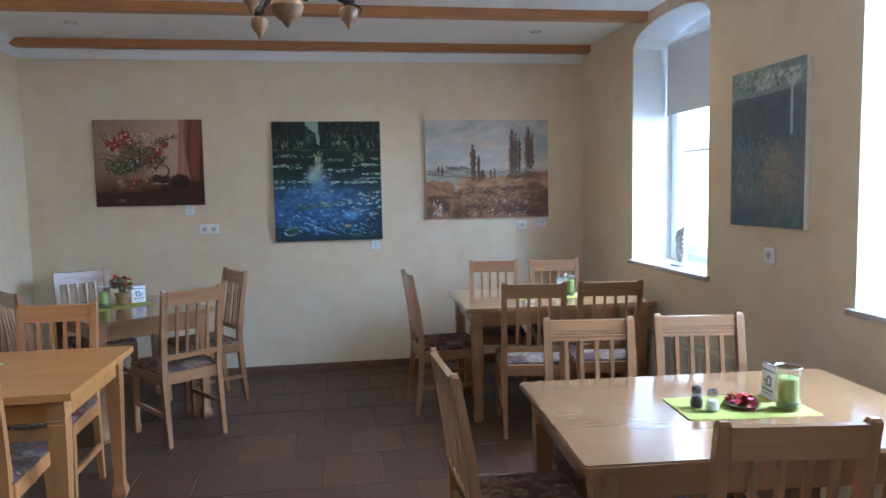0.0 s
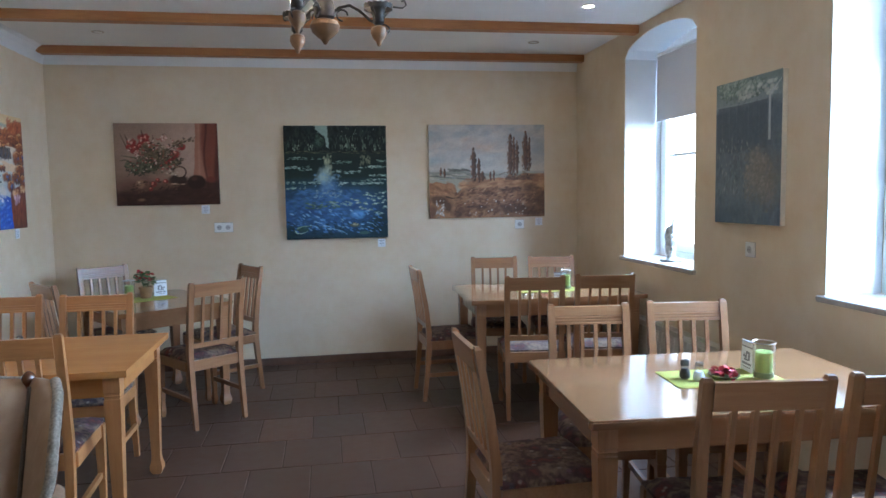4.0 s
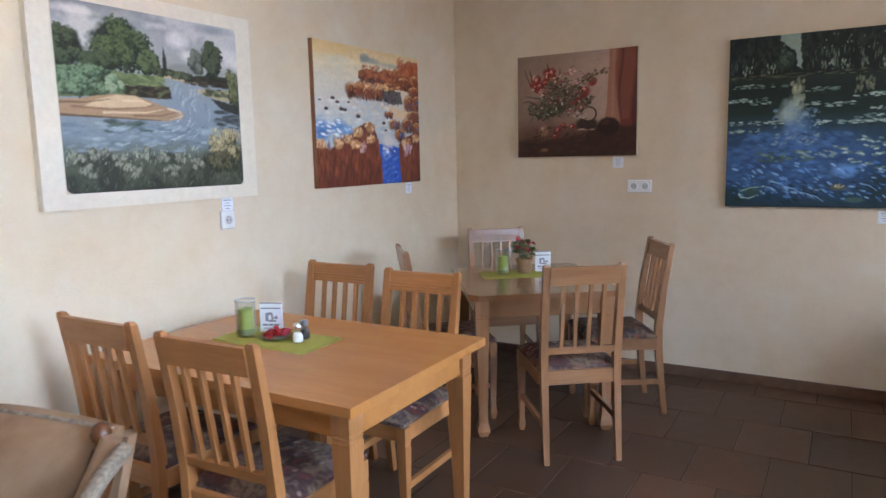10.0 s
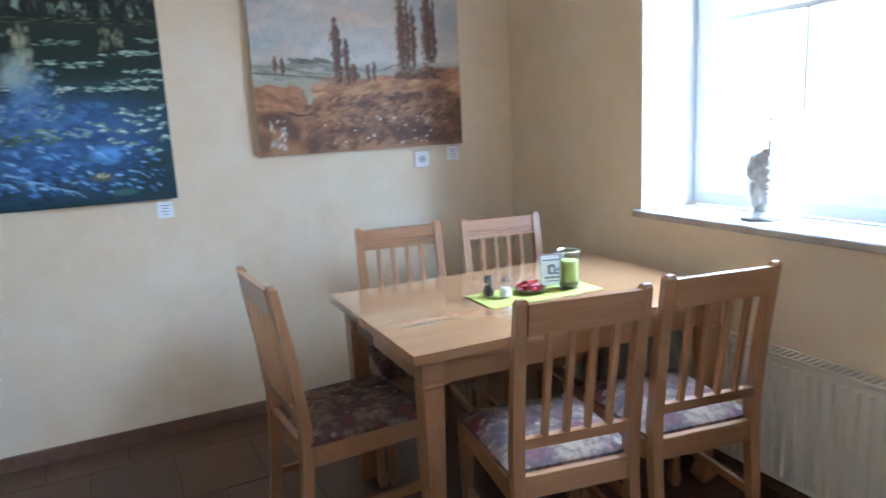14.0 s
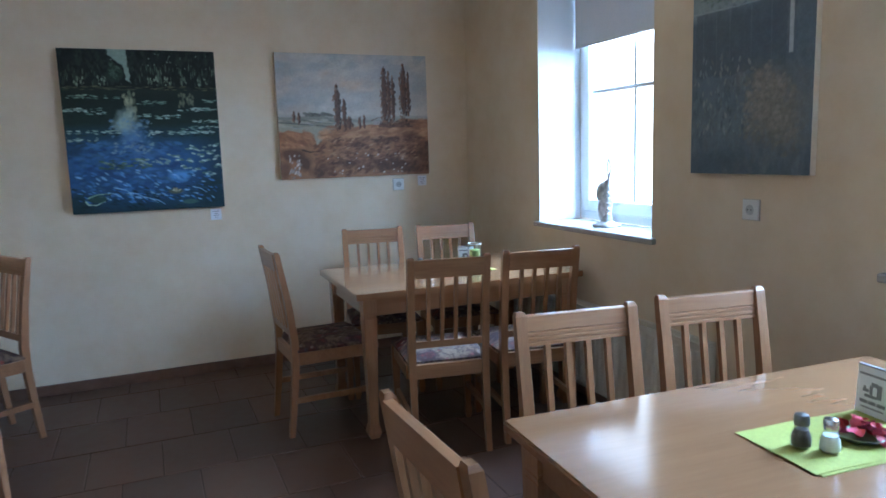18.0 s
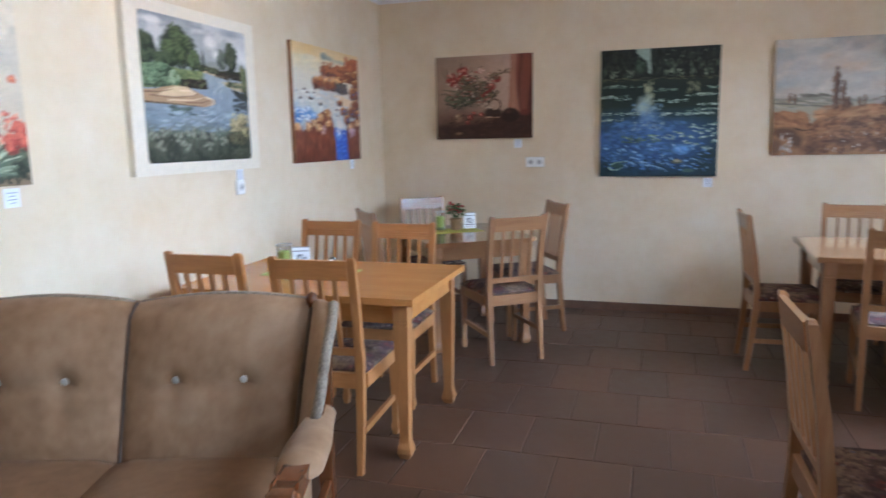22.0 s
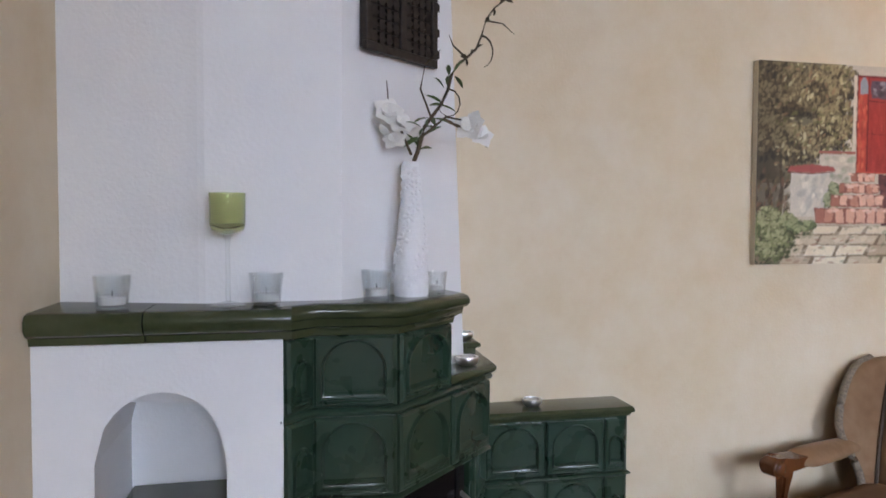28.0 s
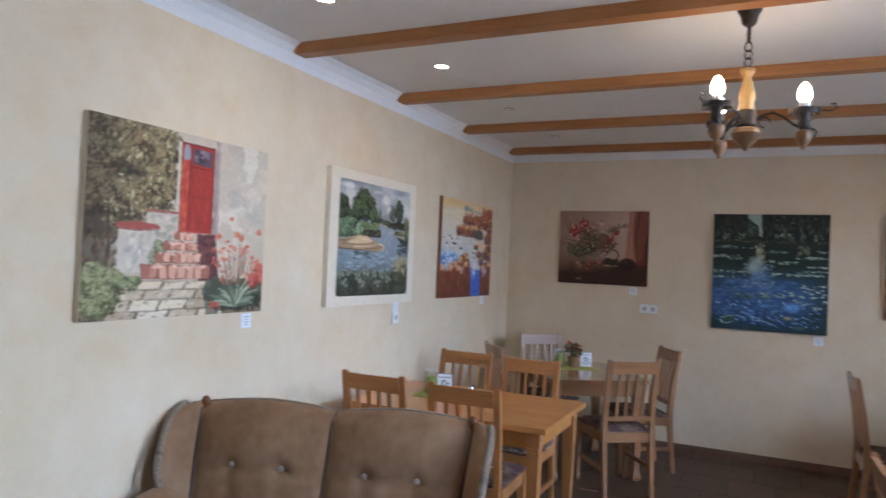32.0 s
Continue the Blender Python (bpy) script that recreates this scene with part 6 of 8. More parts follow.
p.lay((p.u - 0.83 - 0.03 * np.sin(p.v * 6)) / 0.05, "7e4536", 0.9)
p.lay((0.018 - np.abs(p.u - 0.80 - 0.02 * p.v)) / 0.02 * (p.v > 0.25), "b58a74", 0.6)
p.lay((0.02 - np.abs(p.u - 0.875 - 0.015 * np.sin(p.v * 8))) / 0.02, "5a2d26", 0.85)
p.lay((p.u - 0.955 + 0.02 * np.sin(p.v * 5)) / 0.03, "532a24", 0.85)
p.below(lambda u: 0.19 + 0.13 * np.clip((u - 0.42) * 3.5, 0, 1), "42291f", 0.03, 7, 0.92, 0.06)
p.blob(0.34, 0.52, 0.22, 0.18, "4a4836", 0.6, 9, 0.8, 0.7)
p.foliage(0.28, 0.46, 0.18, 0.13, ["3a3c2e", "4f5340", "6a6d55"], 14, 12, 0.010, 2.2, 0.8)
p.foliage(0.55, 0.52, 0.13, 0.10, ["3f382c", "57513e", "75694f"], 8, 10, 0.009, 2.4, 0.75)
p.line([(0.16, 0.52), (0.10, 0.56), (0.04, 0.545)], 0.014, "4a4d3b")
p.line([(0.20, 0.58), (0.11, 0.60), (0.06, 0.61)], 0.010, "565a45")
p.line([(0.22, 0.44), (0.14, 0.40), (0.11, 0.35)], 0.012, "484a3a")
p.line([(0.12, 0.70), (0.085, 0.80), (0.06, 0.88)], 0.009, "5a4a3c")
p.line([(0.14, 0.76), (0.115, 0.83), (0.105, 0.87)], 0.012, "4c3a30")
p.line([(0.28, 0.82), (0.27, 0.88), (0.265, 0.92)], 0.014, "52332b")
p.line([(0.36, 0.76), (0.375, 0.82), (0.37, 0.86)], 0.010, "5a3a30")
for x_, y_, r_ in ((0.165, 0.745, 0.050), (0.19, 0.69, 0.045), (0.285, 0.80, 0.058), (0.315, 0.74, 0.050), (0.25, 0.72, 0.035), (0.575, 0.62, 0.050), (0.645, 0.715, 0.034), (0.50, 0.54, 0.040), (0.54, 0.585, 0.036)):
    r_ *= 1.18
    p.blob(x_, y_, r_, r_ * 1.1, "7e2a24", 0.5, 14, 0.92, 0.4)
    p.dabs(14, (x_ - r_ * 0.7, x_ + r_ * 0.6, y_ - r_ * 0.6, y_ + r_ * 0.7), r_ * 0.26, ["96342b", "a8443a", "802a24"], 1.8, 0.8, 0.8, 1.0)
    p.dabs(3, (x_ - r_ * 0.5, x_ + r_ * 0.3, y_, y_ + r_ * 0.6), r_ * 0.18, ["cf8274", "d59a8a"], 1.6, 0.8, 0.8, 1.0)
for x_, y_, r_ in ((0.225, 0.635, 0.050), (0.365, 0.61, 0.058), (0.305, 0.665, 0.038), (0.475, 0.82, 0.045), (0.53, 0.72, 0.042), (0.44, 0.57, 0.040), (0.29, 0.57, 0.034), (0.40, 0.70, 0.034)):
    p.blob(x_, y_, r_, r_, "a5877a", 0.45, 13, 0.9, 0.4)
    for k_ in range(9):
        a_ = k_ * 0.7
        p.dab(x_ + r_ * 0.55 * math.cos(a_), y_ + r_ * 0.55 * math.sin(a_), r_ * 0.22, 1.9, a_, np.array(rgb(("d9c3b8", "c9a99d", "b58d82")[k_ % 3])), 0.85)
    p.dab(x_, y_, r_ * 0.2, 1.2, 0.3, np.array(rgb("8d4a40")), 0.85)
p.foliage(0.40, 0.62, 0.20, 0.15, ["3a3328", "56503c", "75694f"], 16, 8, 0.009, 2.4, 0.7)
p.dabs(60, (0.13, 0.62, 0.44, 0.82), 0.010, ["8f362d", "a8554a", "bfa093", "4a4634", "6d3a30", "d2bcae"], 1.8, 0.8, 0.6, 1.2)
p.line([(0.46, 0.855), (0.49, 0.875), (0.515, 0.84)], 0.005, "5a4236")
p.line([(0.48, 0.66), (0.60, 0.74), (0.70, 0.79), (0.79, 0.835)], 0.008, "5c5140")
p.dabs(20, (0.56, 0.66, 0.71, 0.78), 0.010, ["63543f", "4c4332", "75634d"], 2.0, 0.85, 0.5, 0.6)
p.dabs(12, (0.66, 0.77, 0.77, 0.83), 0.008, ["4f4536", "6a5a45"], 2.2, 0.85, 0.45, 0.5)
p.line([(0.52, 0.58), (0.60, 0.63), (0.64, 0.66)], 0.008, "6a5c47")
p.line([(0.56, 0.50), (0.62, 0.53), (0.68, 0.56)], 0.010, "6f6049")
p.dabs(60, (0.14, 0.60, 0.40, 0.72), 0.006, ["3a3228", "44422f", "6f6a52", "bfae9e", "8c3a32"], 2.2, 0.75, 0.5, 1.2)
# jug, dark pot, fruit and table
p.blob(0.60, 0.31, 0.11, 0.075, "39271d", 0.2, 9, 0.95, 0.3)
dd = np.sqrt(((p.u - 0.615) / 0.062) ** 2 + ((p.v - 0.405) / 0.068) ** 2)
p.lay((1.0 - dd) / 0.1, "ab9483", 0.9)
p.lay((0.17 - np.abs(dd - 1)) / 0.10, "3f2b20", 0.95)
p.dabs(8, (0.56, 0.66, 0.46, 0.475), 0.008, ["8a735c", "6d5745"], 2.0, 0.8)
p.dabs(10, (0.48, 0.60, 0.36, 0.42), 0.010, ["b9a898", "8c7a6a", "6a5a48"], 2.0, 0.8)
p.dabs(5, (0.53, 0.65, 0.245, 0.262), 0.008, ["b9a08c", "8f7560"], 3.4, 0.8, 0.05, 0.1)
p.blob(0.78, 0.28, 0.10, 0.10, "33201a", 0.12, 6, 0.97, 0.2)
p.blob(0.755, 0.32, 0.035, 0.03, "5a3a2e", 0.4, 9, 0.7, 0.7)
p.blob(0.92, 0.31, 0.06, 0.05, "73382c", 0.35, 8, 0.85, 0.4)
p.blob(0.23, 0.26, 0.055, 0.06, "8f7258", 0.25, 8, 0.9, 0.4)
p.blob(0.215, 0.275, 0.025, 0.03, "c4a98c", 0.3, 9, 0.85, 0.6)
for x_, y_, r_ in ((0.36, 0.26, 0.036), (0.475, 0.29, 0.030), (0.40, 0.31, 0.028), (0.33, 0.20, 0.028)):
    p.blob(x_, y_, r_, r_ * 1.15, "7a2f26", 0.3, 12, 0.92, 0.3)
    p.dabs(4, (x_ - r_ * 0.4, x_, y_, y_ + r_ * 0.6), r_ * 0.3, ["b55a48", "c98070"], 1.3, 0.85)
p.dabs(40, (0.14, 0.62, 0.16, 0.30), 0.009, ["3a241c", "5b4032", "2f1e18", "6d5040"], 2.2, 0.7, 0.2, 0.8)
p.blob(0.24, 0.07, 0.05, 0.025, "8a6c55", 0.5, 9, 0.8, 0.6)
p.dabs(50, (0.0, 1.0, 0.0, 0.16), 0.020, ["3d261e", "55392d", "4a3127"], 3.0, 0.35, 0.05, 0.2)
p.tone(0.90, 1.00, (1.05, 0.98, 0.90), 1.12)
p.mottle(26, 22, 0.08)
hang("painting", at(0.928, 0, 1.761), 0.824, 0.68, p, "brown still life painting of roses in a vase")

# water lilies
p = Picture(0.88, 0.98, 12)
p.fill((0, "1f3a48"), (0.10, "274a72"), (0.22, "33588f"), (0.36, "3a5f98"), (0.46, "2c4a62"), (0.56, "20332f"), (0.70, "1c2a28"), (0.76, "24302b"), (0.775, "1b2120"), (1, "21282a"))
# woods
p.dabs(180, (0.0, 1.0, 0.79, 1.0), 0.014, ["1a2020", "2b3431", "333d37", "151a1a"], 2.2, 0.7, 1.57, 0.4)
p.dabs(26, (0.45, 1.0, 0.79, 0.90), 0.005, ["59635a", "707a6c", "49534b"], 6.0, 0.7, 1.57, 0.1)
p.dabs(16, (0.0, 0.30, 0.79, 0.90), 0.005, ["465048", "5d675d"], 5.0, 0.7, 1.57, 0.1)
p.area([(0.28, 1.02), (0.305, 0.955), (0.35, 0.915), (0.395, 0.90), (0.40, 0.80), (0.432, 0.79), (0.425, 0.90), (0.43, 1.02)], "8a9592", 0.026, 22)
p.dabs(14, (0.27, 0.30, 0.88, 1.0), 0.012, ["1f2625", "2c3633"], 1.6, 0.8, 1.2, 0.5)
p.dabs(14, (0.43, 0.46, 0.80, 1.0), 0.012, ["1f2625", "2c3633"], 1.6, 0.8, 1.2, 0.5)
p.blob(0.345, 0.86, 0.055, 0.062, "2f3d35", 0.35, 12, 0.97, 0.3)
p.foliage(0.345, 0.865, 0.055, 0.055, ["26332c", "36463c", "4c5c50"], 8, 9, 0.007, 1.4, 0.75)
for x_ in (0.10, 0.135, 0.245, 0.27, 0.56, 0.60, 0.665, 0.69, 0.775, 0.80, 0.885, 0.93):
    p.dabs(4, (x_ - 0.012, x_ + 0.012, 0.785, 0.835), 0.006, ["7d8576", "656d60", "8d9486"], 2.4, 0.8, 1.5, 0.2)
p.dabs(14, (0.50, 0.95, 0.88, 0.98), 0.004, ["8b948c", "6d766e"], 2.0, 0.8, 1.5, 0.6)
p.dabs(60, (0.0, 1.0, 0.755, 0.778), 0.006, ["54513f", "3c3f34", "666048", "2b302b"], 4.5, 0.7, 0.0, 0.1)
# reflections
p.dabs(30, (0.38, 0.455, 0.58, 0.74), 0.013, ["8e8a72", "a39b80", "7c7c68"], 1.8, 0.6, 1.57, 0.3)
p.dabs(16, (0.73, 0.84, 0.65, 0.73), 0.010, ["6e6c5a", "827d67"], 2.0, 0.6, 1.57, 0.2)
p.blob(0.39, 0.56, 0.085, 0.085, "9aa5ab", 0.6, 10, 0.8, 0.7)
p.blob(0.36, 0.52, 0.06, 0.05, "a3b0b6", 0.7, 12, 0.6, 0.9)
p.blob(0.43, 0.46, 0.11, 0.11, "5f82ba", 0.5, 9, 0.85, 0.7)
p.blob(0.47, 0.40, 0.10, 0.10, "4f78b8", 0.5, 9, 0.7, 0.7)
p.dabs(220, (0.0, 0.72, 0.10, 0.44), 0.016, ["3f68ac", "33588f", "4a78be", "2a4878", "41618a"], 2.6, 0.5, -0.1, 0.5)
p.dabs(60, (0.28, 0.55, 0.36, 0.58), 0.010, ["7390b8", "5f83b6", "8d9fb2"], 2.0, 0.45, 0.2, 0.8)
p.blob(0.93, 0.10, 0.15, 0.15, "1e353b", 0.6, 8, 0.8, 0.6)
p.blob(0.05, 0.06, 0.16, 0.08, "1d3942", 0.6, 8, 0.8, 0.6)
p.blob(0.03, 0.40, 0.12, 0.06, "25425a", 0.6, 8, 0.6, 0.6)
p.lay((p.u - 0.74 + 0.2 * (p.noise(5, 5) - 0.5)) / 0.2 * (p.v < 0.50) * (p.v > 0.15), "22393e", 0.75)
# pads far off, in flat rows
for x0_, x1_, y_, n_ in ((0.01, 0.22, 0.715, 14), (0.26, 0.36, 0.715, 5), (0.47, 0.66, 0.68, 12), (0.0, 0.24, 0.635, 20), (0.14, 0.26, 0.615, 7), (0.46, 0.54, 0.60, 6), (0.58, 0.74, 0.59, 14), (0.74, 1.0, 0.635, 16), (0.82, 1.0, 0.56, 16), (0.90, 1.0, 0.685, 6), (0.02, 0.34, 0.50, 24), (0.02, 0.2, 0.455, 10), (0.54, 0.70, 0.49, 14), (0.70, 0.99, 0.49, 30), (0.72, 0.99, 0.52, 16)):
    p.dabs(n_, (x0_, x1_, y_ - 0.012, y_ + 0.010), 0.0055, ["7f9190", "9aa8a6", "657a76", "b0babb"] if y_ < 0.66 else ["6c7f7a", "85958f", "566a64"], 3.6, 0.75, -0.03, 0.15)
    p.dabs(n_ // 2, (x0_, x1_, y_ - 0.024, y_ - 0.012), 0.004, ["1c2a2a", "2c403c"], 5.0, 0.7, 0.0, 0.1)
# pads close by
for x_, y_ in ((0.78, 0.395), (0.86, 0.385), (0.95, 0.41), (0.72, 0.325), (0.80, 0.31), (0.88, 0.30), (0.97, 0.325), (0.76, 0.265), (0.91, 0.225), (0.84, 0.345), (0.99, 0.27), (0.83, 0.255), (0.94, 0.36), (0.67, 0.345)):
    for k_ in range(5):
        p.dab(x_ + p.r.uniform(-0.035, 0.035), y_ + p.r.uniform(-0.012, 0.012), 0.010, 2.3, p.r.uniform(-0.35, 0.2), np.array(rgb(("a3b0b2", "8b9b9f", "bcc6c8", "6f8486", "5a7272")[k_])), 0.85)
p.dabs(34, (0.20, 0.52, 0.27, 0.33), 0.009, ["5c7460", "4b6455", "7d9080", "3a5050"], 2.8, 0.8, -0.1, 0.3)
p.dabs(14, (0.44, 0.64, 0.29, 0.33), 0.008, ["7f9398", "94a5ac"], 2.6, 0.75, -0.2, 0.3)
p.blob(0.71, 0.215, 0.075, 0.045, "5b92dc", 0.6, 12, 0.9, 0.6)
p.dabs(90, (0.05, 0.95, 0.05, 0.26), 0.008, ["4f80cc", "5f90d8", "86aadf", "2d568f", "3a68b0"], 3.2, 0.75, -0.45, 0.4)
p.dabs(50, (0.0, 0.9, 0.02, 0.16), 0.009, ["1c3644", "22485e", "18303a"], 3.4, 0.7, -0.4, 0.3)
for x_, y_ in ((0.34, 0.12), (0.42, 0.09), (0.50, 0.06), (0.55, 0.045), (0.28, 0.095), (0.84, 0.11)):
    p.line([(x_ - 0.05, y_ + 0.03), (x_, y_ + 0.018), (x_ + 0.045, y_ - 0.012)], 0.007, "86a9dd", 0.8)
p.line([(0.085, 0.075), (0.10, 0.055), (0.15, 0.05), (0.21, 0.075)], 0.010, "9fb6ae")
p.blob(0.165, 0.09, 0.07, 0.028, "345048", 0.2, 9, 0.9, 0.3)
p.line([(0.10, 0.095), (0.16, 0.115), (0.245, 0.12)], 0.007, "8aa596")
p.line([(0.245, 0.12), (0.235, 0.09), (0.20, 0.065)], 0.006, "1a2c2c")
p.blob(0.76, 0.045, 0.07, 0.018, "4a6560", 0.3, 9, 0.85, 0.4)
p.blob(0.67, 0.115, 0.055, 0.018, "5d5a48", 0.3, 9, 0.95, 0.4)
p.dabs(7, (0.655, 0.70, 0.118, 0.14), 0.009, ["c9bba6", "b5a894", "a08870"], 1.6, 0.85, 0.8, 0.8)
p.tone(0.78, 1.16, (1.0, 1.09, 0.93), 1.10)
p.mottle(34, 38, 0.12)
hang("painting", at(2.320, 0, 1.592), 0.88, 0.98, p, "large blue and dark green water lily pond painting")

# cypress landscape
p = Picture(1.07, 0.834, 13)
p.fill((0, "5c4632"), (0.4, "8f6a45"), (0.46, "9a9a8a"), (0.52, "bdbab0"), (0.60, "b9b9b2"), (0.78, "aeb0ae"), (1, "a3a9aa"))
p.lay((p.noise(4, 6) - 0.46) / 0.12 * (p.v > 0.50), "c9c3b6", 0.75)
p.blob(0.10, 0.62, 0.16, 0.09, "97a9b4", 0.6, 5, 0.85, 0.9)
p.blob(0.06, 0.90, 0.20, 0.10, "96a2a8", 0.6, 5, 0.7, 0.9)
p.blob(0.95, 0.72, 0.12, 0.20, "98a3aa", 0.6, 5, 0.75, 0.9)
p.blob(0.52, 0.76, 0.26, 0.07, "c2a586", 0.7, 6, 0.8, 0.9)
p.blob(0.33, 0.84, 0.10, 0.05, "c4a98c", 0.7, 7, 0.65, 0.9)
p.blob(0.68, 0.58, 0.16, 0.08, "c9b096", 0.6, 6, 0.6, 0.9)
p.blob(0.28, 0.57, 0.14, 0.05, "d3d0c8", 0.6, 6, 0.8, 0.9)
p.dabs(90, (0.0, 1.0, 0.55, 1.0), 0.030, ["b7b5ad", "a6abac", "c4b8a6", "adaaa2"], 2.6, 0.3, 0.25, 0.5)
p.below(lambda u: 0.505 + 0.022 * np.exp(-((u - 0.25) / 0.10) ** 2) - 0.05 * u, "8a8c7e", 0.01, 14)
p.dabs(16, (0.17, 0.34, 0.505, 0.525), 0.010, ["5d6056", "6e7064"], 2.2, 0.85, -0.15, 0.2)
p.below(lambda u: 0.485 - 0.045 * u, "a3a18a", 0.012, 10)
p.dabs(40, (0.0, 0.48, 0.41, 0.48), 0.012, ["8f917c", "b5b09a", "7a7f72", "9aa0a0"], 3.4, 0.7, -0.12, 0.1)
p.line([(0.0, 0.455), (0.14, 0.44), (0.28, 0.425), (0.40, 0.40)], 0.006, "5f6258")
p.line([(0.14, 0.475), (0.26, 0.45), (0.36, 0.44)], 0.005, "6d7064")
p.area([(-0.1, 0.36), (0.06, 0.385), (0.16, 0.365), (0.22, 0.33), (0.25, 0.20), (0.2, -0.1), (-0.1, -0.1)], "a3713f", 0.015)
p.area([(0.17, 0.22), (0.24, 0.27), (0.31, 0.345), (0.42, 0.385), (0.58, 0.425), (0.72, 0.435), (0.86, 0.465), (1.1, 0.475), (1.1, -0.1), (0.1, -0.1)], "a06f3d", 0.012)
p.dabs(160, (0.28, 1.0, 0.30, 0.42), 0.016, ["b98248", "c69256", "a06c3a", "8d5e36"], 2.8, 0.6, 0.22, 0.2)
p.dabs(60, (0.0, 0.20, 0.26, 0.37), 0.014, ["b98048", "a06a38", "8a5a34"], 2.4, 0.65, -0.5, 0.3)
p.dabs(60, (0.80, 1.0, 0.40, 0.465), 0.014, ["b07a44", "9c683a", "8a5c3a"], 2.6, 0.6, 0.1, 0.2)
p.dabs(420, (0.22, 1.0, 0.02, 0.32), 0.013, ["7d5334", "936238", "64432f", "a5744a", "57392b"], 2.0, 0.55, 0.3, 0.6)
for x_, y_, rx_, ry_ in ((0.66, 0.30, 0.16, 0.035), (0.88, 0.31, 0.14, 0.055), (0.50, 0.26, 0.10, 0.03), (0.95, 0.18, 0.14, 0.12), (0.70, 0.10, 0.22, 0.07), (0.40, 0.12, 0.14, 0.05), (0.88, 0.05, 0.2, 0.07), (0.24, 0.05, 0.10, 0.08)):
    p.blob(x_, y_, rx_, ry_, "533a2e", 0.7, 8, 0.7, 0.8)
p.dabs(60, (0.30, 0.92, 0.12, 0.32), 0.006, ["b07c4c", "c09462", "9c6c48"], 3.4, 0.5, 0.3, 0.3)
p.dabs(18, (0.30, 0.85, 0.03, 0.20), 0.006, ["c9b8a4", "b09a86", "d8c8b4"], 1.6, 0.8, 0.3, 0.8)
p.blob(0.81, 0.16, 0.035, 0.03, "b98a62", 0.5, 10, 0.8, 0.6)
p.blob(0.07, 0.20, 0.10, 0.06, "5a3d2c", 0.6, 9, 0.85, 0.6)
p.blob(0.15, 0.13, 0.07, 0.10, "4c382c", 0.6, 9, 0.85, 0.5)
p.blob(0.02, 0.08, 0.06, 0.10, "6a4a34", 0.6, 9, 0.8, 0.6)
p.dabs(26, (0.055, 0.125, 0.01, 0.19), 0.007, ["ded6ca", "a8a096", "8a8278", "c4bab0"], 2.0, 0.85, 1.1, 0.5)
p.line([(0.14, 0.235), (0.19, 0.215), (0.25, 0.22)], 0.010, "4a3428")
p.rect(0.615, 0.695, 0.425, 0.462, "a89c90", 0.004, 0.9)
p.line([(0.605, 0.462), (0.65, 0.487), (0.705, 0.480)], 0.006, "7a6458")
p.dabs(4, (0.62, 0.69, 0.43, 0.455), 0.006, ["6b5f58"], 1.0, 0.8)
for x_, yb, yt, w_ in ((0.10, 0.44, 0.535, 0.009), (0.13, 0.44, 0.525, 0.008), (0.525, 0.40, 0.495, 0.009), (0.555, 0.405, 0.505, 0.010), (0.38, 0.385, 0.755, 0.026), (0.425, 0.38, 0.64, 0.018), (0.455, 0.395, 0.49, 0.026), (0.70, 0.42, 0.905, 0.030), (0.732, 0.42, 0.87, 0.018), (0.76, 0.43, 0.83, 0.018), (0.835, 0.44, 0.93, 0.034), (0.868, 0.50, 0.86, 0.014)):
    p.blob(x_, (yb + yt) / 2, w_ * 0.8, (yt - yb) / 2, "5f4432", 0.2, 24, 0.95, 0.3)
    n_ = int(7500 * w_ * (yt - yb)) + 10
    for k_ in range(n_):
        f = p.r.rand()
        y_ = yb + (yt - yb) * f
        half = w_ * min(1.0, 0.45 + f * 3, (1 - f) * 3.2 + 0.12)
        o = p.r.uniform(-1, 1)
        tone = rgb(("8d6747", "755238", "5c4130", "463328")[min(3, max(0, int((o + 1) * 1.6 + p.r.uniform(0, 1.0))))])
        p.dab(x_ + o * half, y_, 0.0075, 1.9, 1.45 + p.r.uniform(-0.3, 0.3), np.array(tone), 0.8)
p.dabs(40, (0.66, 0.90, 0.41, 0.455), 0.010, ["6a4a34", "8a6240", "55402f"], 2.6, 0.7, 0.1, 0.2)
p.tone(0.76, 1.02, (1.04, 1.0, 0.97))
p.mottle(40, 30, 0.08)
hang("painting", at(3.671, 0, 1.673), 1.07, 0.834, p, "golden landscape painting with tall cypress trees")

# grey courtyard on the east wall
p = Picture(0.594, 0.795, 14)
p.fill((0, "4f5f6c"), (0.25, "63707a"), (0.5, "5a6874"), (0.78, "525f6c"), (0.83, "7b8a90"), (1, "6d7f7e"))
p.dabs(200, (0, 1, 0, 0.82), 0.030, ["56646f", "687378", "4c5966", "5f676c"], 2.2, 0.4, 1.57, 0.4)
p.foliage(0.40, 0.93, 0.45, 0.08, ["566a66", "75887f", "96a49c"], 22, 10, 0.018, 1.4, 0.6)
p.dabs(30, (0.35, 0.92, 0.86, 0.94), 0.022, ["a9b2ae", "99a3a0", "b5bcb4"], 1.8, 0.7, 0.1, 0.4)
p.rect(0.03, 0.80, 0.50, 0.835, "4a5662", 0.02, 0.7)
p.line([(0.0, 0.835), (0.4, 0.83), (0.8, 0.835)], 0.012, "87949a", 0.7)
for x_ in (0.10, 0.22, 0.34, 0.52, 0.68):
    p.line([(x_, 0.82), (x_ + 0.004, 0.66), (x_ + 0.01, 0.52)], 0.010, "64727c", 0.25)
p.dabs(70, (0.02, 0.55, 0.20, 0.60), 0.012, ["78848a", "4a5560", "6b736f", "8b8f8a"], 2.4, 0.55, 1.57, 0.5)
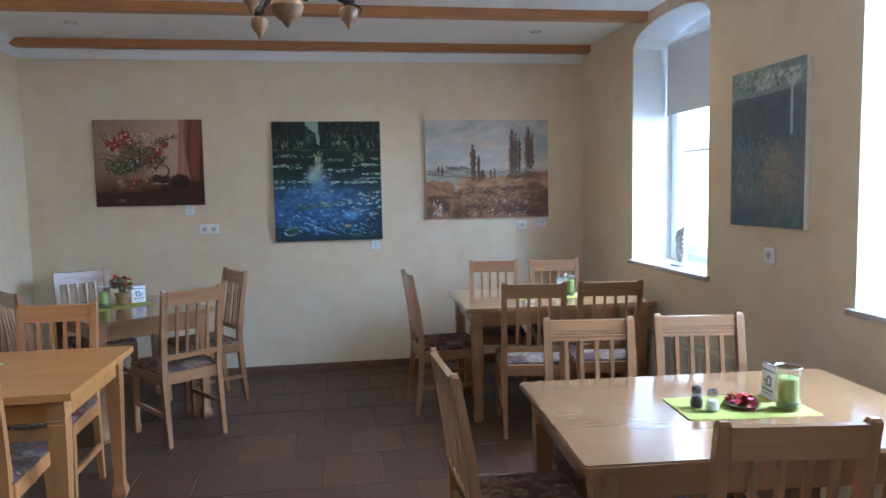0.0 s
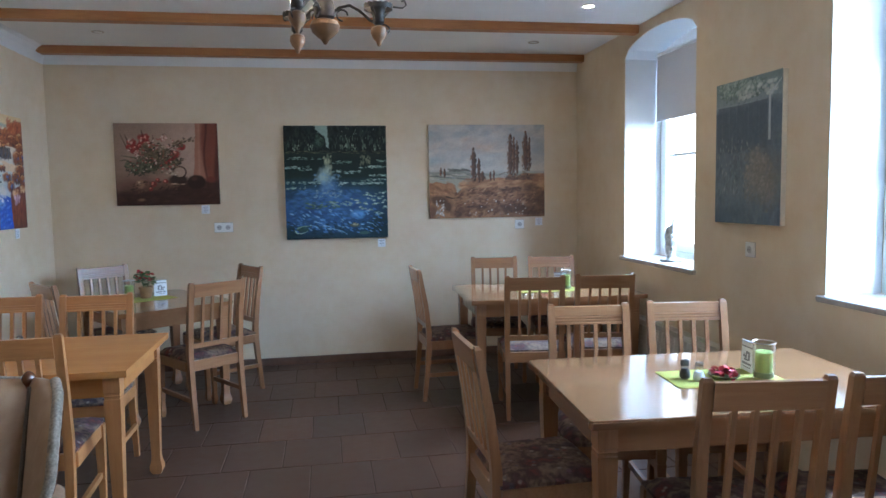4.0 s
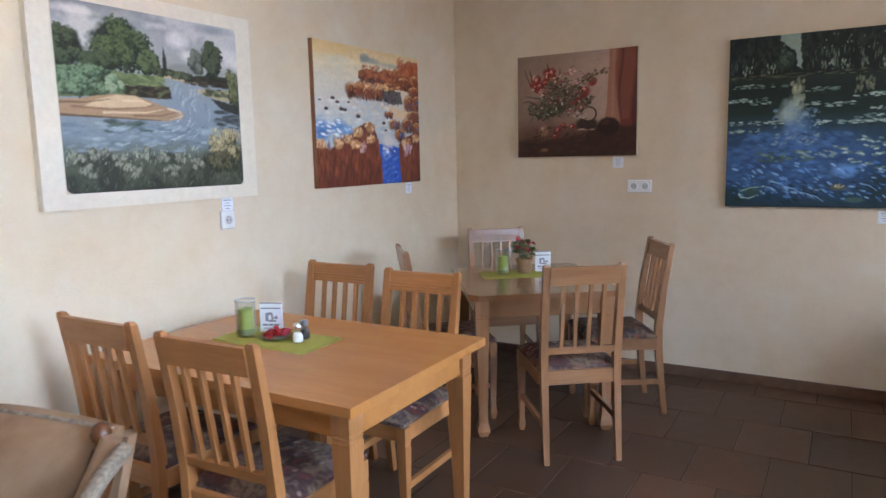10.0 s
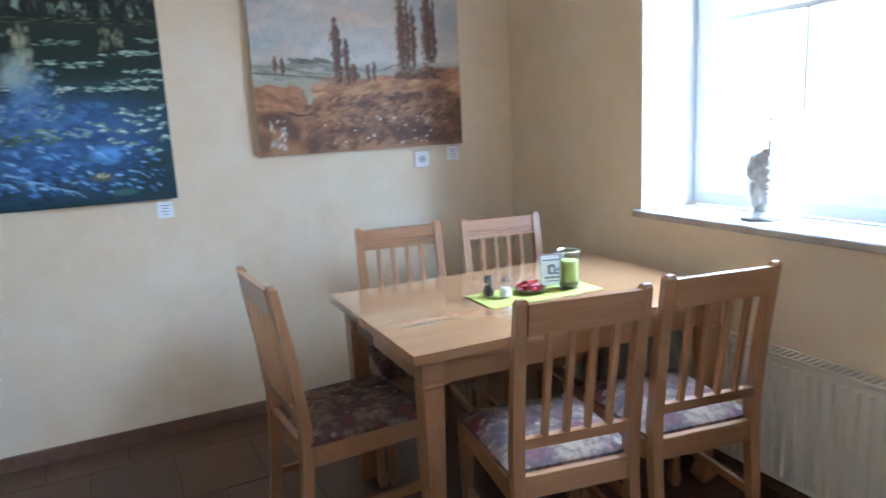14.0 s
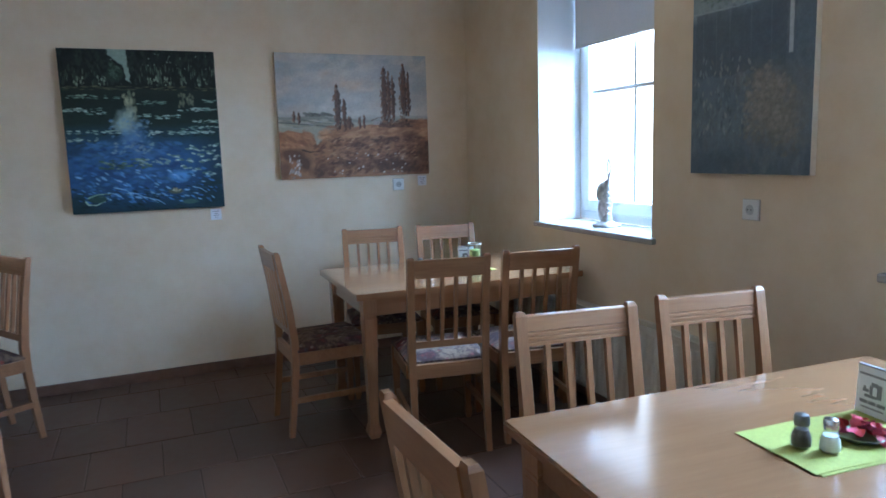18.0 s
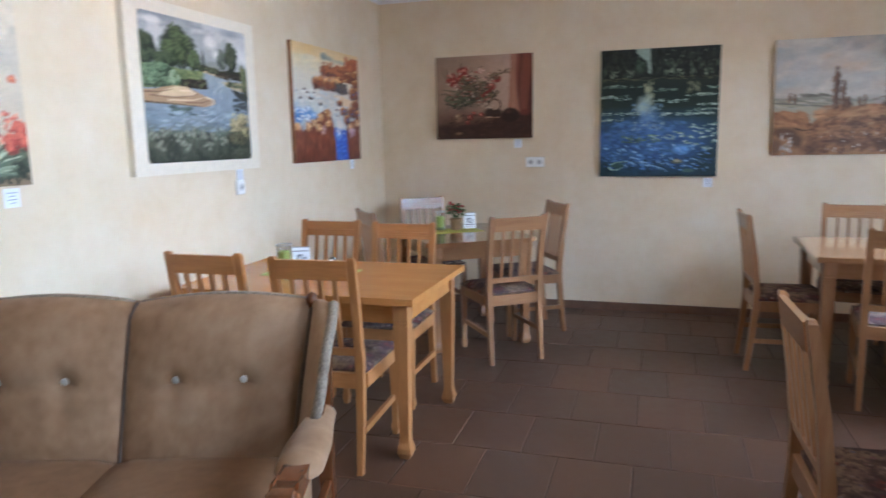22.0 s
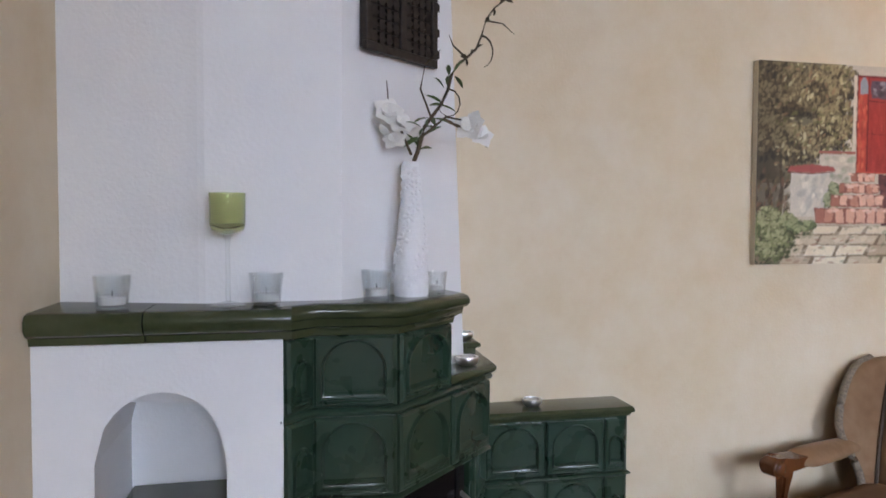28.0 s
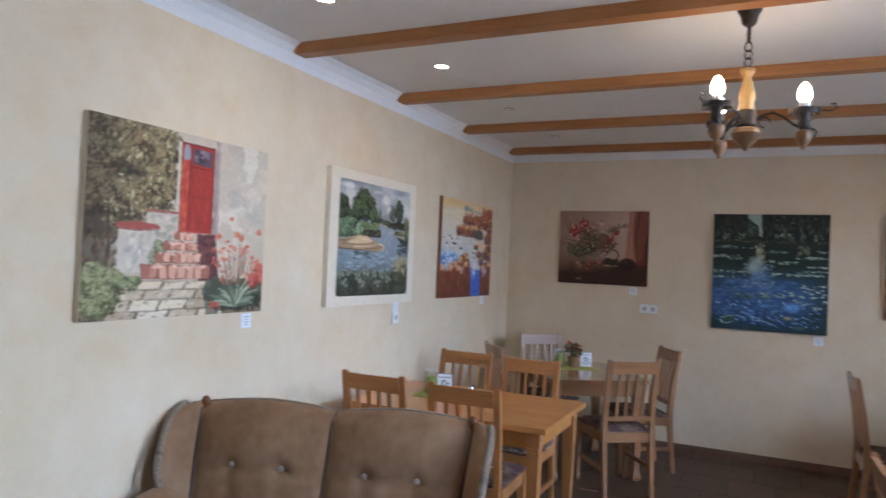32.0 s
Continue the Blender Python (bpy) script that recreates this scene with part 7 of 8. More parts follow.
p.blob(0.72, 0.30, 0.32, 0.26, "77746b", 0.6, 6, 0.75, 0.9)
p.foliage(0.72, 0.30, 0.27, 0.24, ["6a6a64", "77756d", "86817a"], 24, 10, 0.016, 1.5, 0.4)
p.blob(0.25, 0.07, 0.35, 0.08, "495866", 0.5, 6, 0.7, 0.8)
p.rect(0.815, 0.85, 0.56, 0.86, "aab2b4", 0.004, 0.9)
p.line([(0.83, 0.85), (0.91, 0.90), (0.99, 0.945)], 0.022, "aab2b4", 0.85)
p.rect(0.87, 1.0, 0.56, 0.85, "5e6c74", 0.01, 0.6)
# Pigment lightened, in part to imitate glare from the windows beside it.
p.c = p.c * 1.35
p.tone(0.8, 1.0)
p.mottle(30, 40, 0.10)
hang("painting", at(XE, -2.651, 1.680, -90), 0.594, 0.795, p, "upright grey painting of a shaded courtyard", 0.0, "frame_cream")

# river landscape in a cream border
p = Picture(0.865, 0.71, 15)
p.fill((0, "4c5446"), (0.22, "6f7d78"), (0.30, "8397a6"), (0.5, "8da0b2"), (0.64, "93a2ae"), (0.70, "a4a9ad"), (0.85, "aaafb6"), (1, "8f98a4"))
p.lay((p.noise(4, 6) - 0.45) / 0.14 * np.clip((p.v - 0.70) / 0.05, 0, 1), "c6c8cc", 0.85)
for x_, y_, rx_, ry_ in ((0.62, 0.88, 0.10, 0.06), (0.52, 0.94, 0.10, 0.04), (0.95, 0.80, 0.07, 0.07), (0.10, 0.95, 0.14, 0.03), (0.70, 0.79, 0.08, 0.04)):
    p.blob(x_, y_, rx_, ry_, "dcdcdc", 0.7, 8, 0.8, 0.8)
p.blob(0.85, 0.97, 0.16, 0.04, "8f97a6", 0.6, 6, 0.7, 0.8)
p.blob(0.62, 0.705, 0.14, 0.035, "8d9693", 0.6, 9, 0.85, 0.6)
# far bank
p.area([(0.48, 0.70), (0.58, 0.695), (0.70, 0.68), (0.86, 0.69), (1.05, 0.69), (1.05, 0.62), (0.70, 0.63), (0.52, 0.655)], "44482f", 0.012)
p.area([(0.53, 0.665), (0.64, 0.66), (0.79, 0.638), (0.74, 0.628), (0.60, 0.640), (0.53, 0.648)], "c2ab84", 0.005)
p.dabs(26, (0.66, 0.95, 0.625, 0.668), 0.012, ["43382b", "564a36", "363226"], 3.0, 0.75, 0.0, 0.1)
for x_, y_, rx_, ry_, t_ in ((0.73, 0.755, 0.048, 0.080, ("4d564e", "626c62", "7a8478")), (0.83, 0.79, 0.068, 0.110, ("2b3527", "3f4b36", "586548")), (0.05, 0.765, 0.095, 0.105, ("26321f", "3b4a30", "566846")), (0.31, 0.81, 0.155, 0.145, ("28351f", "40522e", "617544")), (0.45, 0.73, 0.065, 0.070, ("2a3722", "44552f", "647848")), (0.20, 0.70, 0.10, 0.05, ("2d3a24", "405132", "566844"))):
    p.blob(x_, y_, rx_ * 0.92, ry_ * 0.92, t_[0], 0.5, 11, 0.95, 0.3)
    p.foliage(x_, y_, rx_, ry_, t_, int(130 * rx_) + 6, 22, 0.0085, 1.4, 0.8)
p.area([(0.532, 0.66), (0.528, 0.74), (0.540, 0.83), (0.552, 0.74), (0.55, 0.66)], "333d30", 0.005)
p.foliage(0.50, 0.668, 0.035, 0.03, ["27331f", "3d4b2d", "566440"], 6, 10, 0.007, 1.4, 0.8)
p.foliage(0.63, 0.672, 0.08, 0.022, ["33402c", "4a583c", "66724f"], 9, 10, 0.007, 1.4, 0.8)
# near bank
p.area([(-0.1, 0.66), (0.16, 0.665), (0.34, 0.65), (0.50, 0.625), (0.555, 0.595), (0.55, 0.545), (0.30, 0.52), (-0.1, 0.50)], "6d7f48", 0.010)
p.dabs(60, (0.26, 0.53, 0.59, 0.65), 0.009, ["7b8c50", "8d9c5c", "5e7040"], 3.4, 0.7, -0.15, 0.15)
p.area([(0.28, 0.585), (0.42, 0.59), (0.56, 0.60), (0.57, 0.535), (0.48, 0.525), (0.33, 0.52)], "453c2c", 0.014)
p.dabs(26, (0.32, 0.56, 0.53, 0.59), 0.010, ["584a34", "6d7448", "342e22"], 2.2, 0.75, 0.2, 0.4)
p.foliage(0.12, 0.585, 0.19, 0.085, ["35492f", "527050", "7b9874"], 22, 18, 0.009, 1.6, 0.75)
p.foliage(0.27, 0.575, 0.05, 0.06, ["4b6848", "6f8f6c", "96ae8c"], 7, 12, 0.008, 1.6, 0.75)
# sand
p.area([(-0.1, 0.49), (0.10, 0.50), (0.24, 0.535), (0.36, 0.535), (0.46, 0.50), (0.55, 0.475), (0.63, 0.455), (0.63, 0.42), (0.52, 0.395), (0.30, 0.405), (-0.1, 0.405)], "b4936a", 0.006, 6)
p.area([(0.18, 0.50), (0.28, 0.53), (0.38, 0.525), (0.45, 0.49), (0.40, 0.465), (0.26, 0.455), (0.10, 0.45)], "d3ba90", 0.006, 6)
for pts_, c_ in (([(0.05, 0.455), (0.25, 0.45), (0.42, 0.47), (0.47, 0.49)], "9a7a56"), ([(0.20, 0.43), (0.42, 0.44), (0.52, 0.465)], "dcc7a0"), ([(0.35, 0.42), (0.50, 0.425), (0.58, 0.45)], "94734f"), ([(0.54, 0.47), (0.61, 0.455), (0.625, 0.43), (0.55, 0.405)], "dcc8a4"), ([(0.0, 0.475), (0.12, 0.48), (0.24, 0.505)], "8c6c4c"), ([(0.0, 0.41), (0.25, 0.405), (0.50, 0.398)], "6d5840"), ([(0.30, 0.50), (0.40, 0.505), (0.45, 0.49)], "e0cba4")):
    p.line(pts_, 0.009, c_, 0.75)
# right spit
p.area([(0.70, 0.595), (0.80, 0.60), (1.05, 0.61), (1.05, 0.52), (0.88, 0.535), (0.76, 0.565)], "b7a880", 0.006)
p.dabs(24, (0.78, 0.96, 0.565, 0.605), 0.010, ["6e7650", "858a60", "4f5638"], 2.6, 0.8, 0.0, 0.2)
p.area([(0.80, 0.55), (0.92, 0.53), (1.05, 0.525), (1.05, 0.43), (0.93, 0.47), (0.85, 0.51)], "434640", 0.014)
p.foliage(0.965, 0.63, 0.045, 0.14, ["3d4328", "59613a", "7d8452"], 14, 14, 0.008, 2.0, 0.8, 1.4)
# water
p.dabs(24, (0.20, 0.44, 0.33, 0.385), 0.014, ["4a6058", "5a726c", "6d8486"], 3.0, 0.7, 0.05, 0.15)
p.dabs(90, (0.02, 0.85, 0.22, 0.37), 0.011, ["7f95a8", "93a8ba", "6d8496", "a3b5c4"], 3.6, 0.55, 0.10, 0.25)
for k_ in range(26):
    a_ = p.r.uniform(-1.5, 0.25)
    r_ = p.r.uniform(0.10, 0.30)
    x_, y_ = 0.50 + r_ * math.cos(a_) * 1.05, 0.46 + r_ * math.sin(a_) * 0.85
    p.line([(x_ - 0.03 * math.sin(-a_), y_ - 0.018 * math.cos(a_)), (x_, y_), (x_ + 0.03 * math.sin(-a_), y_ + 0.022 * math.cos(a_))], 0.006, ("c0ccd8", "aebdcb", "76899a")[k_ % 3], 0.6)
p.dabs(22, (0.84, 1.0, 0.36, 0.47), 0.012, ["4c5556", "3f4644", "6a767c"], 3.4, 0.7, 0.0, 0.1)
p.dabs(18, (0.58, 0.74, 0.50, 0.62), 0.010, ["a3b1bd", "8395a4", "b5c0ca"], 3.0, 0.55, 0.9, 0.4)
# grasses in front
p.below(lambda u: 0.21 + 0.02 * np.sin(u * 9), "5c6752", 0.04, 12, 0.92, 0.05)
p.below(lambda u: 0.08 + 0.02 * np.sin(u * 5), "3c4438", 0.06, 9, 0.85, 0.09)
p.lay((p.noise(9, 4) - 0.5) / 0.12 * np.clip((0.22 - p.v) / 0.05, 0, 1), "3a4036", 0.8)
p.dabs(240, (0.0, 1.0, 0.01, 0.20), 0.006, ["46503e", "5c6552", "74796a", "343c30"], 3.2, 0.55, 1.35, 0.9)
for x_, y_ in ((0.06, 0.19), (0.17, 0.21), (0.27, 0.17), (0.38, 0.20), (0.50, 0.17), (0.60, 0.19), (0.12, 0.12), (0.33, 0.11), (0.55, 0.11), (0.70, 0.13)):
    p.foliage(x_, y_, 0.065, 0.045, ["454c3e", "6a7162", "979c8c"], 5, 9, 0.0055, 2.6, 0.7, 1.4)
p.dabs(70, (0.0, 0.75, 0.15, 0.255), 0.004, ["8f9c88", "aab5a2", "6d7a66"], 3.4, 0.75, 1.45, 0.6)
p.foliage(0.90, 0.25, 0.13, 0.10, ["4a4a30", "7c7950", "b0a676"], 16, 16, 0.007, 2.4, 0.8, 1.5)
p.foliage(0.86, 0.15, 0.12, 0.07, ["33372a", "474c36", "6d6c4a"], 10, 14, 0.008, 2.0, 0.75, 1.4)
p.dabs(60, (0.80, 1.0, 0.27, 0.36), 0.0045, ["c9bd8e", "b3a877", "9b9468"], 3.6, 0.8, 1.4, 0.5)
p.tone(0.72, 0.86, (1.06, 1.0, 0.93), 1.22)
p.mottle(40, 34, 0.06)
hang("painting", at(0, -2.570, 1.684, 90), 0.865, 0.71, p, "green river landscape painting in a cream border", 0.088)

# rocky coast
p = Picture(1.04, 0.80, 16)
p.fill((0, "a8b4bc"), (0.3, "aebdc8"), (0.45, "c4c8c6"), (0.6, "cfcac0"), (0.75, "d4ccba"), (0.9, "dccaa2"), (1, "d6bd8c"))
p.blob(0.15, 0.96, 0.3, 0.08, "dab878", 0.6, 6, 0.7, 0.9)
p.blob(0.50, 0.915, 0.11, 0.040, "959d98", 0.5, 9, 0.85, 0.5)
p.blob(0.44, 0.935, 0.05, 0.035, "8c9694", 0.5, 9, 0.8, 0.5)
p.blob(0.76, 0.90, 0.20, 0.030, "a3a9a2", 0.5, 9, 0.8, 0.6)
p.dabs(60, (0.0, 0.9, 0.76, 0.90), 0.022, ["d6cdb8", "c9c4b4", "ddd0b0"], 3.4, 0.35, 0.0, 0.2)


def crag(x, y, rx, ry, tones, n=26, size=0.012, blue=0):
    """A boulder: dark foot and crevices, warm flank, pale crown."""
    p.blob(x, y, rx * 1.08, ry * 1.05, tones[0], 0.35, 9, 0.75, 0.45)
    p.blob(x, y + ry * 0.12, rx * 0.95, ry * 0.85, tones[1], 0.35, 9, 0.85, 0.5)
    cs = [np.array(rgb(c_)) for c_ in tones]
    for k_ in range(n):
        o, f = p.r.uniform(-0.85, 0.85), p.r.uniform(-0.8, 0.85)
        if o * o + f * f > 0.85:
            continue
        lev = min(3, max(0, int((f - 0.45 * o + 1.0) * 1.5 + p.r.uniform(-0.5, 0.6))))
        p.dab(x + o * rx, y + f * ry, size * p.r.uniform(0.6, 1.2), 1.9, 1.35 - 0.9 * f + p.r.uniform(-0.4, 0.4), cs[lev] * p.r.uniform(0.9, 1.1), 0.85)
    p.line([(x - rx * 0.6, y + ry * 0.55), (x - rx * 0.1, y + ry * 0.86), (x + rx * 0.5, y + ry * 0.62)], size * 0.55, tones[3], 0.85)
    p.line([(x + rx * 0.25, y + ry * 0.5), (x + rx * 0.18, y - ry * 0.1), (x + rx * 0.3, y - ry * 0.8)], size * 0.5, "4e2d24", 0.35)
    for k_ in range(blue):
        p.dab(x + p.r.uniform(-0.1, 0.5) * rx, y + p.r.uniform(-0.4, 0.3) * ry, size * 0.9, 1.5, 1.2, np.array(rgb(("4a6098", "6a86bc", "39466e")[k_ % 3])), 0.85)


WARM = ("5a342a", "8c5236", "b57846", "d9b07c")
# headland and the rows of rock below it
p.area([(0.37, 0.78), (0.38, 0.83), (0.46, 0.855), (0.55, 0.845), (0.64, 0.865), (0.76, 0.875), (0.86, 0.93), (1.05, 0.99), (1.05, 0.70), (0.72, 0.73), (0.55, 0.755)], "9c5f3e", 0.012)
p.dabs(150, (0.40, 1.0, 0.74, 0.88), 0.012, ["b5714a", "8a4f38", "a2623e", "c2804e", "6f4238"], 2.0, 0.6, 0.5, 0.7)
p.dabs(50, (0.78, 1.0, 0.86, 0.96), 0.013, ["b5623a", "a3552f", "c27a48", "8c4a30"], 2.4, 0.65, 0.5, 0.3)
p.dabs(20, (0.38, 0.62, 0.76, 0.79), 0.010, ["5c3c38", "6a4a48"], 2.0, 0.7, 0.2, 0.4)
for x_, y_, rx_, ry_, b_ in ((0.84, 0.78, 0.09, 0.055, 0), (0.96, 0.80, 0.07, 0.065, 0), (0.67, 0.735, 0.07, 0.040, 0), (0.31, 0.685, 0.055, 0.060, 0), (0.39, 0.69, 0.06, 0.070, 0), (0.48, 0.675, 0.065, 0.075, 0), (0.57, 0.675, 0.06, 0.065, 0), (0.95, 0.71, 0.08, 0.065, 0), (0.90, 0.625, 0.075, 0.075, 4), (0.98, 0.63, 0.05, 0.075, 7)):
    crag(x_, y_, rx_, ry_, WARM, 34, 0.011, b_)
p.area([(0.60, 0.71), (0.80, 0.71), (0.82, 0.62), (0.62, 0.605)], "4c4a52", 0.012, 14, 0.85)
p.dabs(20, (0.62, 0.80, 0.62, 0.70), 0.012, ["5c6070", "3f3c44", "6d5a52"], 1.8, 0.7, 1.3, 0.5)
p.dabs(20, (0.30, 0.80, 0.715, 0.75), 0.010, ["d0a06a", "c08c56", "dab888"], 2.4, 0.8, 0.2, 0.4)
# beach and surf
p.area([(0.56, 0.60), (0.74, 0.585), (0.90, 0.56), (0.88, 0.50), (0.72, 0.505), (0.62, 0.55)], "d8c4a4", 0.014)
p.dabs(120, (0.0, 0.66, 0.38, 0.62), 0.013, ["d9d8d2", "c3ccd0", "b0bec8", "cfcdc6"], 3.0, 0.5, -0.1, 0.3)
p.blob(0.12, 0.41, 0.20, 0.07, "5f95cc", 0.6, 8, 0.95, 0.6)
p.blob(0.26, 0.38, 0.12, 0.05, "7ba7d4", 0.6, 8, 0.85, 0.6)
p.blob(0.04, 0.37, 0.10, 0.05, "4a80c0", 0.6, 8, 0.85, 0.6)
p.dabs(22, (0.0, 0.34, 0.34, 0.47), 0.008, ["dfe6ea", "b5cfe4", "f0f0ee"], 3.0, 0.75, -0.2, 0.3)
for x_, y_, r_ in ((0.145, 0.62, 0.026), (0.185, 0.595, 0.022), (0.09, 0.545, 0.024), (0.215, 0.55, 0.032), (0.25, 0.545, 0.022), (0.365, 0.505, 0.034), (0.61, 0.465, 0.022), (0.04, 0.60, 0.014), (0.28, 0.60, 0.014), (0.63, 0.41, 0.014)):
    p.blob(x_, y_, r_, r_ * 0.62, "4a3c38", 0.45, 14, 0.95, 0.3)
    p.dab(x_ - r_ * 0.2, y_ + r_ * 0.3, r_ * 0.28, 2.0, 0.2, np.array(rgb("9a7458")), 0.85)
    p.dab(x_ + r_ * 0.3, y_ - r_ * 0.75, r_ * 0.22, 4.0, 0.0, np.array(rgb("e2dfd8")), 0.8)
for x_, y_, rx_, ry_, b_ in ((0.67, 0.53, 0.05, 0.030, 0), (0.94, 0.52, 0.09, 0.060, 0), (0.72, 0.45, 0.065, 0.050, 5), (0.87, 0.45, 0.085, 0.060, 3), (0.78, 0.375, 0.055, 0.055, 7), (0.97, 0.42, 0.06, 0.07, 2)):
    crag(x_, y_, rx_, ry_, WARM, 30, 0.011, b_)
# channel and the two stacks in front
p.area([(0.52, 0.30), (0.62, 0.31), (0.78, 0.27), (0.80, -0.1), (0.54, -0.1)], "3d68c0", 0.010)
p.blob(0.66, 0.33, 0.10, 0.065, "d6d2cf", 0.6, 10, 0.95, 0.5)
p.blob(0.63, 0.235, 0.05, 0.04, "8fb0de", 0.6, 10, 0.85, 0.6)
p.dabs(30, (0.58, 0.76, 0.02, 0.22), 0.012, ["4f7ccc", "2f56a6", "6f96da", "3a66b8"], 2.6, 0.65, 0.3, 0.5)
p.dabs(8, (0.60, 0.74, 0.24, 0.32), 0.009, ["e6e4e2", "c4d2e6"], 2.6, 0.8, -0.3, 0.5)
for pts_ in ([(-0.1, 0.33), (0.03, 0.325), (0.10, 0.26), (0.14, 0.17), (0.15, -0.1), (-0.1, -0.1)], [(0.12, -0.1), (0.11, 0.25), (0.17, 0.33), (0.28, 0.36), (0.34, 0.41), (0.42, 0.46), (0.51, 0.45), (0.54, 0.37), (0.57, 0.20), (0.59, -0.1)], [(0.79, -0.1), (0.77, 0.20), (0.76, 0.30), (0.84, 0.36), (0.92, 0.39), (1.1, 0.40), (1.1, -0.1)]):
    p.area(pts_, "7f4733", 0.012)
for x0_, x1_, y1_, n_ in ((0.0, 0.13, 0.28, 50), (0.13, 0.56, 0.36, 190), (0.79, 1.0, 0.32, 90)):
    p.dabs(n_, (x0_, x1_, 0.0, y1_), 0.013, ["8a4c36", "743f2e", "955639", "64372a", "a2653f"], 3.2, 0.42, 1.5, 0.3)
    p.lay((0.20 - p.v) / 0.20 * (p.u > x0_) * (p.u < x1_), "572c24", 0.45)
for x_, y_ in ((0.05, 0.14), (0.12, 0.12), (0.20, 0.16), (0.29, 0.14), (0.37, 0.18), (0.45, 0.15), (0.53, 0.14), (0.83, 0.12), (0.90, 0.16), (0.97, 0.10)):
    d_ = p.r.uniform(-0.03, 0.03)
    p.line([(x_ + d_, y_ + p.r.uniform(0.03, 0.13)), (x_ + 0.012, y_ * 0.7), (x_ - d_, p.r.uniform(-0.02, 0.06))], 0.012, "552e24", 0.30)
for x_, y_, rx_, ry_ in ((0.03, 0.30, 0.05, 0.035), (0.18, 0.30, 0.055, 0.045), (0.27, 0.335, 0.05, 0.035), (0.36, 0.385, 0.05, 0.045), (0.47, 0.425, 0.055, 0.050), (0.34, 0.30, 0.05, 0.04), (0.48, 0.34, 0.045, 0.035), (0.85, 0.31, 0.06, 0.05), (0.96, 0.35, 0.06, 0.045)):
    p.blob(x_, y_, rx_, ry_, "c0905f", 0.4, 12, 0.9, 0.4)
    p.dabs(9, (x_ - rx_ * 0.8, x_ + rx_ * 0.6, y_ - ry_ * 0.4, y_ + ry_ * 0.8), 0.011, ["dcb88a", "cfa272", "e2c8a0", "a8744c"], 1.7, 0.8, 0.6, 0.8)
p.dabs(12, (0.82, 0.90, 0.22, 0.30), 0.014, ["b89aae", "cdb4c0", "9c7888"], 1.5, 0.8, 1.0, 0.8)
p.dabs(9, (0.36, 0.42, 0.25, 0.31), 0.013, ["b0909c", "c9a8a8", "8c6068"], 1.5, 0.75, 1.0, 0.8)
p.tone(0.92, 0.97, (1.02, 1.0, 0.97), 1.18)
p.mottle(50, 40, 0.06)
hang("painting", at(0, -1.075, 1.680, 90), 1.04, 0.80, p, "orange and blue rocky coast painting", 0.0, plain("rust_edge", (0.25, 0.11, 0.05), 0.8))

# red door with steps
p = Picture(1.014, 0.80, 17)
p.fill((0, "b7a992"), (0.3, "c4b8a4"), (0.6, "cfc4b2"), (1, "c6baa8"))
p.lay((p.noise(5, 6) - 0.5) / 0.14 * (p.u > 0.62), "d9cfbe", 0.8)
p.lay((p.noise(5, 6) - 0.52) / 0.12 * (p.u > 0.72) * (p.v > 0.35), "b3ada0", 0.55)
p.lay((p.noise(8, 7) - 0.56) / 0.10 * (p.u > 0.66), "e0d8ca", 0.7)
p.blob(0.92, 0.62, 0.10, 0.16, "b3afa6", 0.7, 7, 0.55, 0.8)
# leaves over the wall
p.lay((0.33 + 0.14 * (p.v - 0.6) - p.u + 0.22 * (p.noise(8, 8) - 0.5)) / 0.07 * (p.v > 0.40), "6a6044", 0.9)
p.lay((0.14 - p.u + 0.08 * (p.noise(8, 8) - 0.5)) / 0.06 * (p.v > 0.2), "574b38", 0.85)
for x_, y_, rx_, ry_ in ((0.08, 0.85, 0.14, 0.18), (0.10, 0.62, 0.14, 0.16), (0.25, 0.86, 0.16, 0.16), (0.26, 0.64, 0.14, 0.12), (0.36, 0.92, 0.10, 0.10), (0.36, 0.72, 0.09, 0.10)):
    p.foliage(x_, y_, rx_, ry_, ["3a3022", "574a32", "786848", "a3926a"], 15, 16, 0.0085, 1.9, 0.65, 0.9)
p.dabs(150, (0.08, 0.43, 0.48, 1.0), 0.0075, ["4a402c", "857a50", "b9aa7c", "c9bd94", "6d6a3e", "9a7a58"], 2.2, 0.75, 0.9, 1.0)
p.dabs(40, (0.34, 0.46, 0.52, 0.80), 0.006, ["857a50", "a89c70", "6b6140"], 2.2, 0.75, 0.9, 1.0)
p.lay((0.16 - p.u + 0.2 * (p.noise(7, 7) - 0.5)) / 0.12 * (p.v > 0.42), "3f3524", 0.45)
p.line([(0.10, 0.25), (0.115, 0.38), (0.105, 0.50)], 0.020, "4a3a2b", 0.85)
p.line([(0.07, 0.24), (0.06, 0.36), (0.03, 0.50)], 0.014, "54432f", 0.85)
p.dabs(50, (0.0, 0.15, 0.24, 0.46), 0.009, ["55472f", "3f3426", "6d5f42", "7a5a44"], 2.2, 0.7, 1.2, 0.6)
# door
p.rect(0.43, 0.45, 0.45, 0.955, "d5cab8", 0.004)
p.rect(0.447, 0.648, 0.455, 0.955, "86281f", 0.003)
p.rect(0.452, 0.50, 0.46, 0.945, "c8472e", 0.004)
p.rect(0.502, 0.64, 0.46, 0.945, "b0352a", 0.003)
p.rect(0.512, 0.632, 0.835, 0.93, "6b5560", 0.008)
p.dabs(9, (0.52, 0.60, 0.85, 0.92), 0.013, ["8c8894", "54434c", "a39aa2"], 1.6, 0.7)
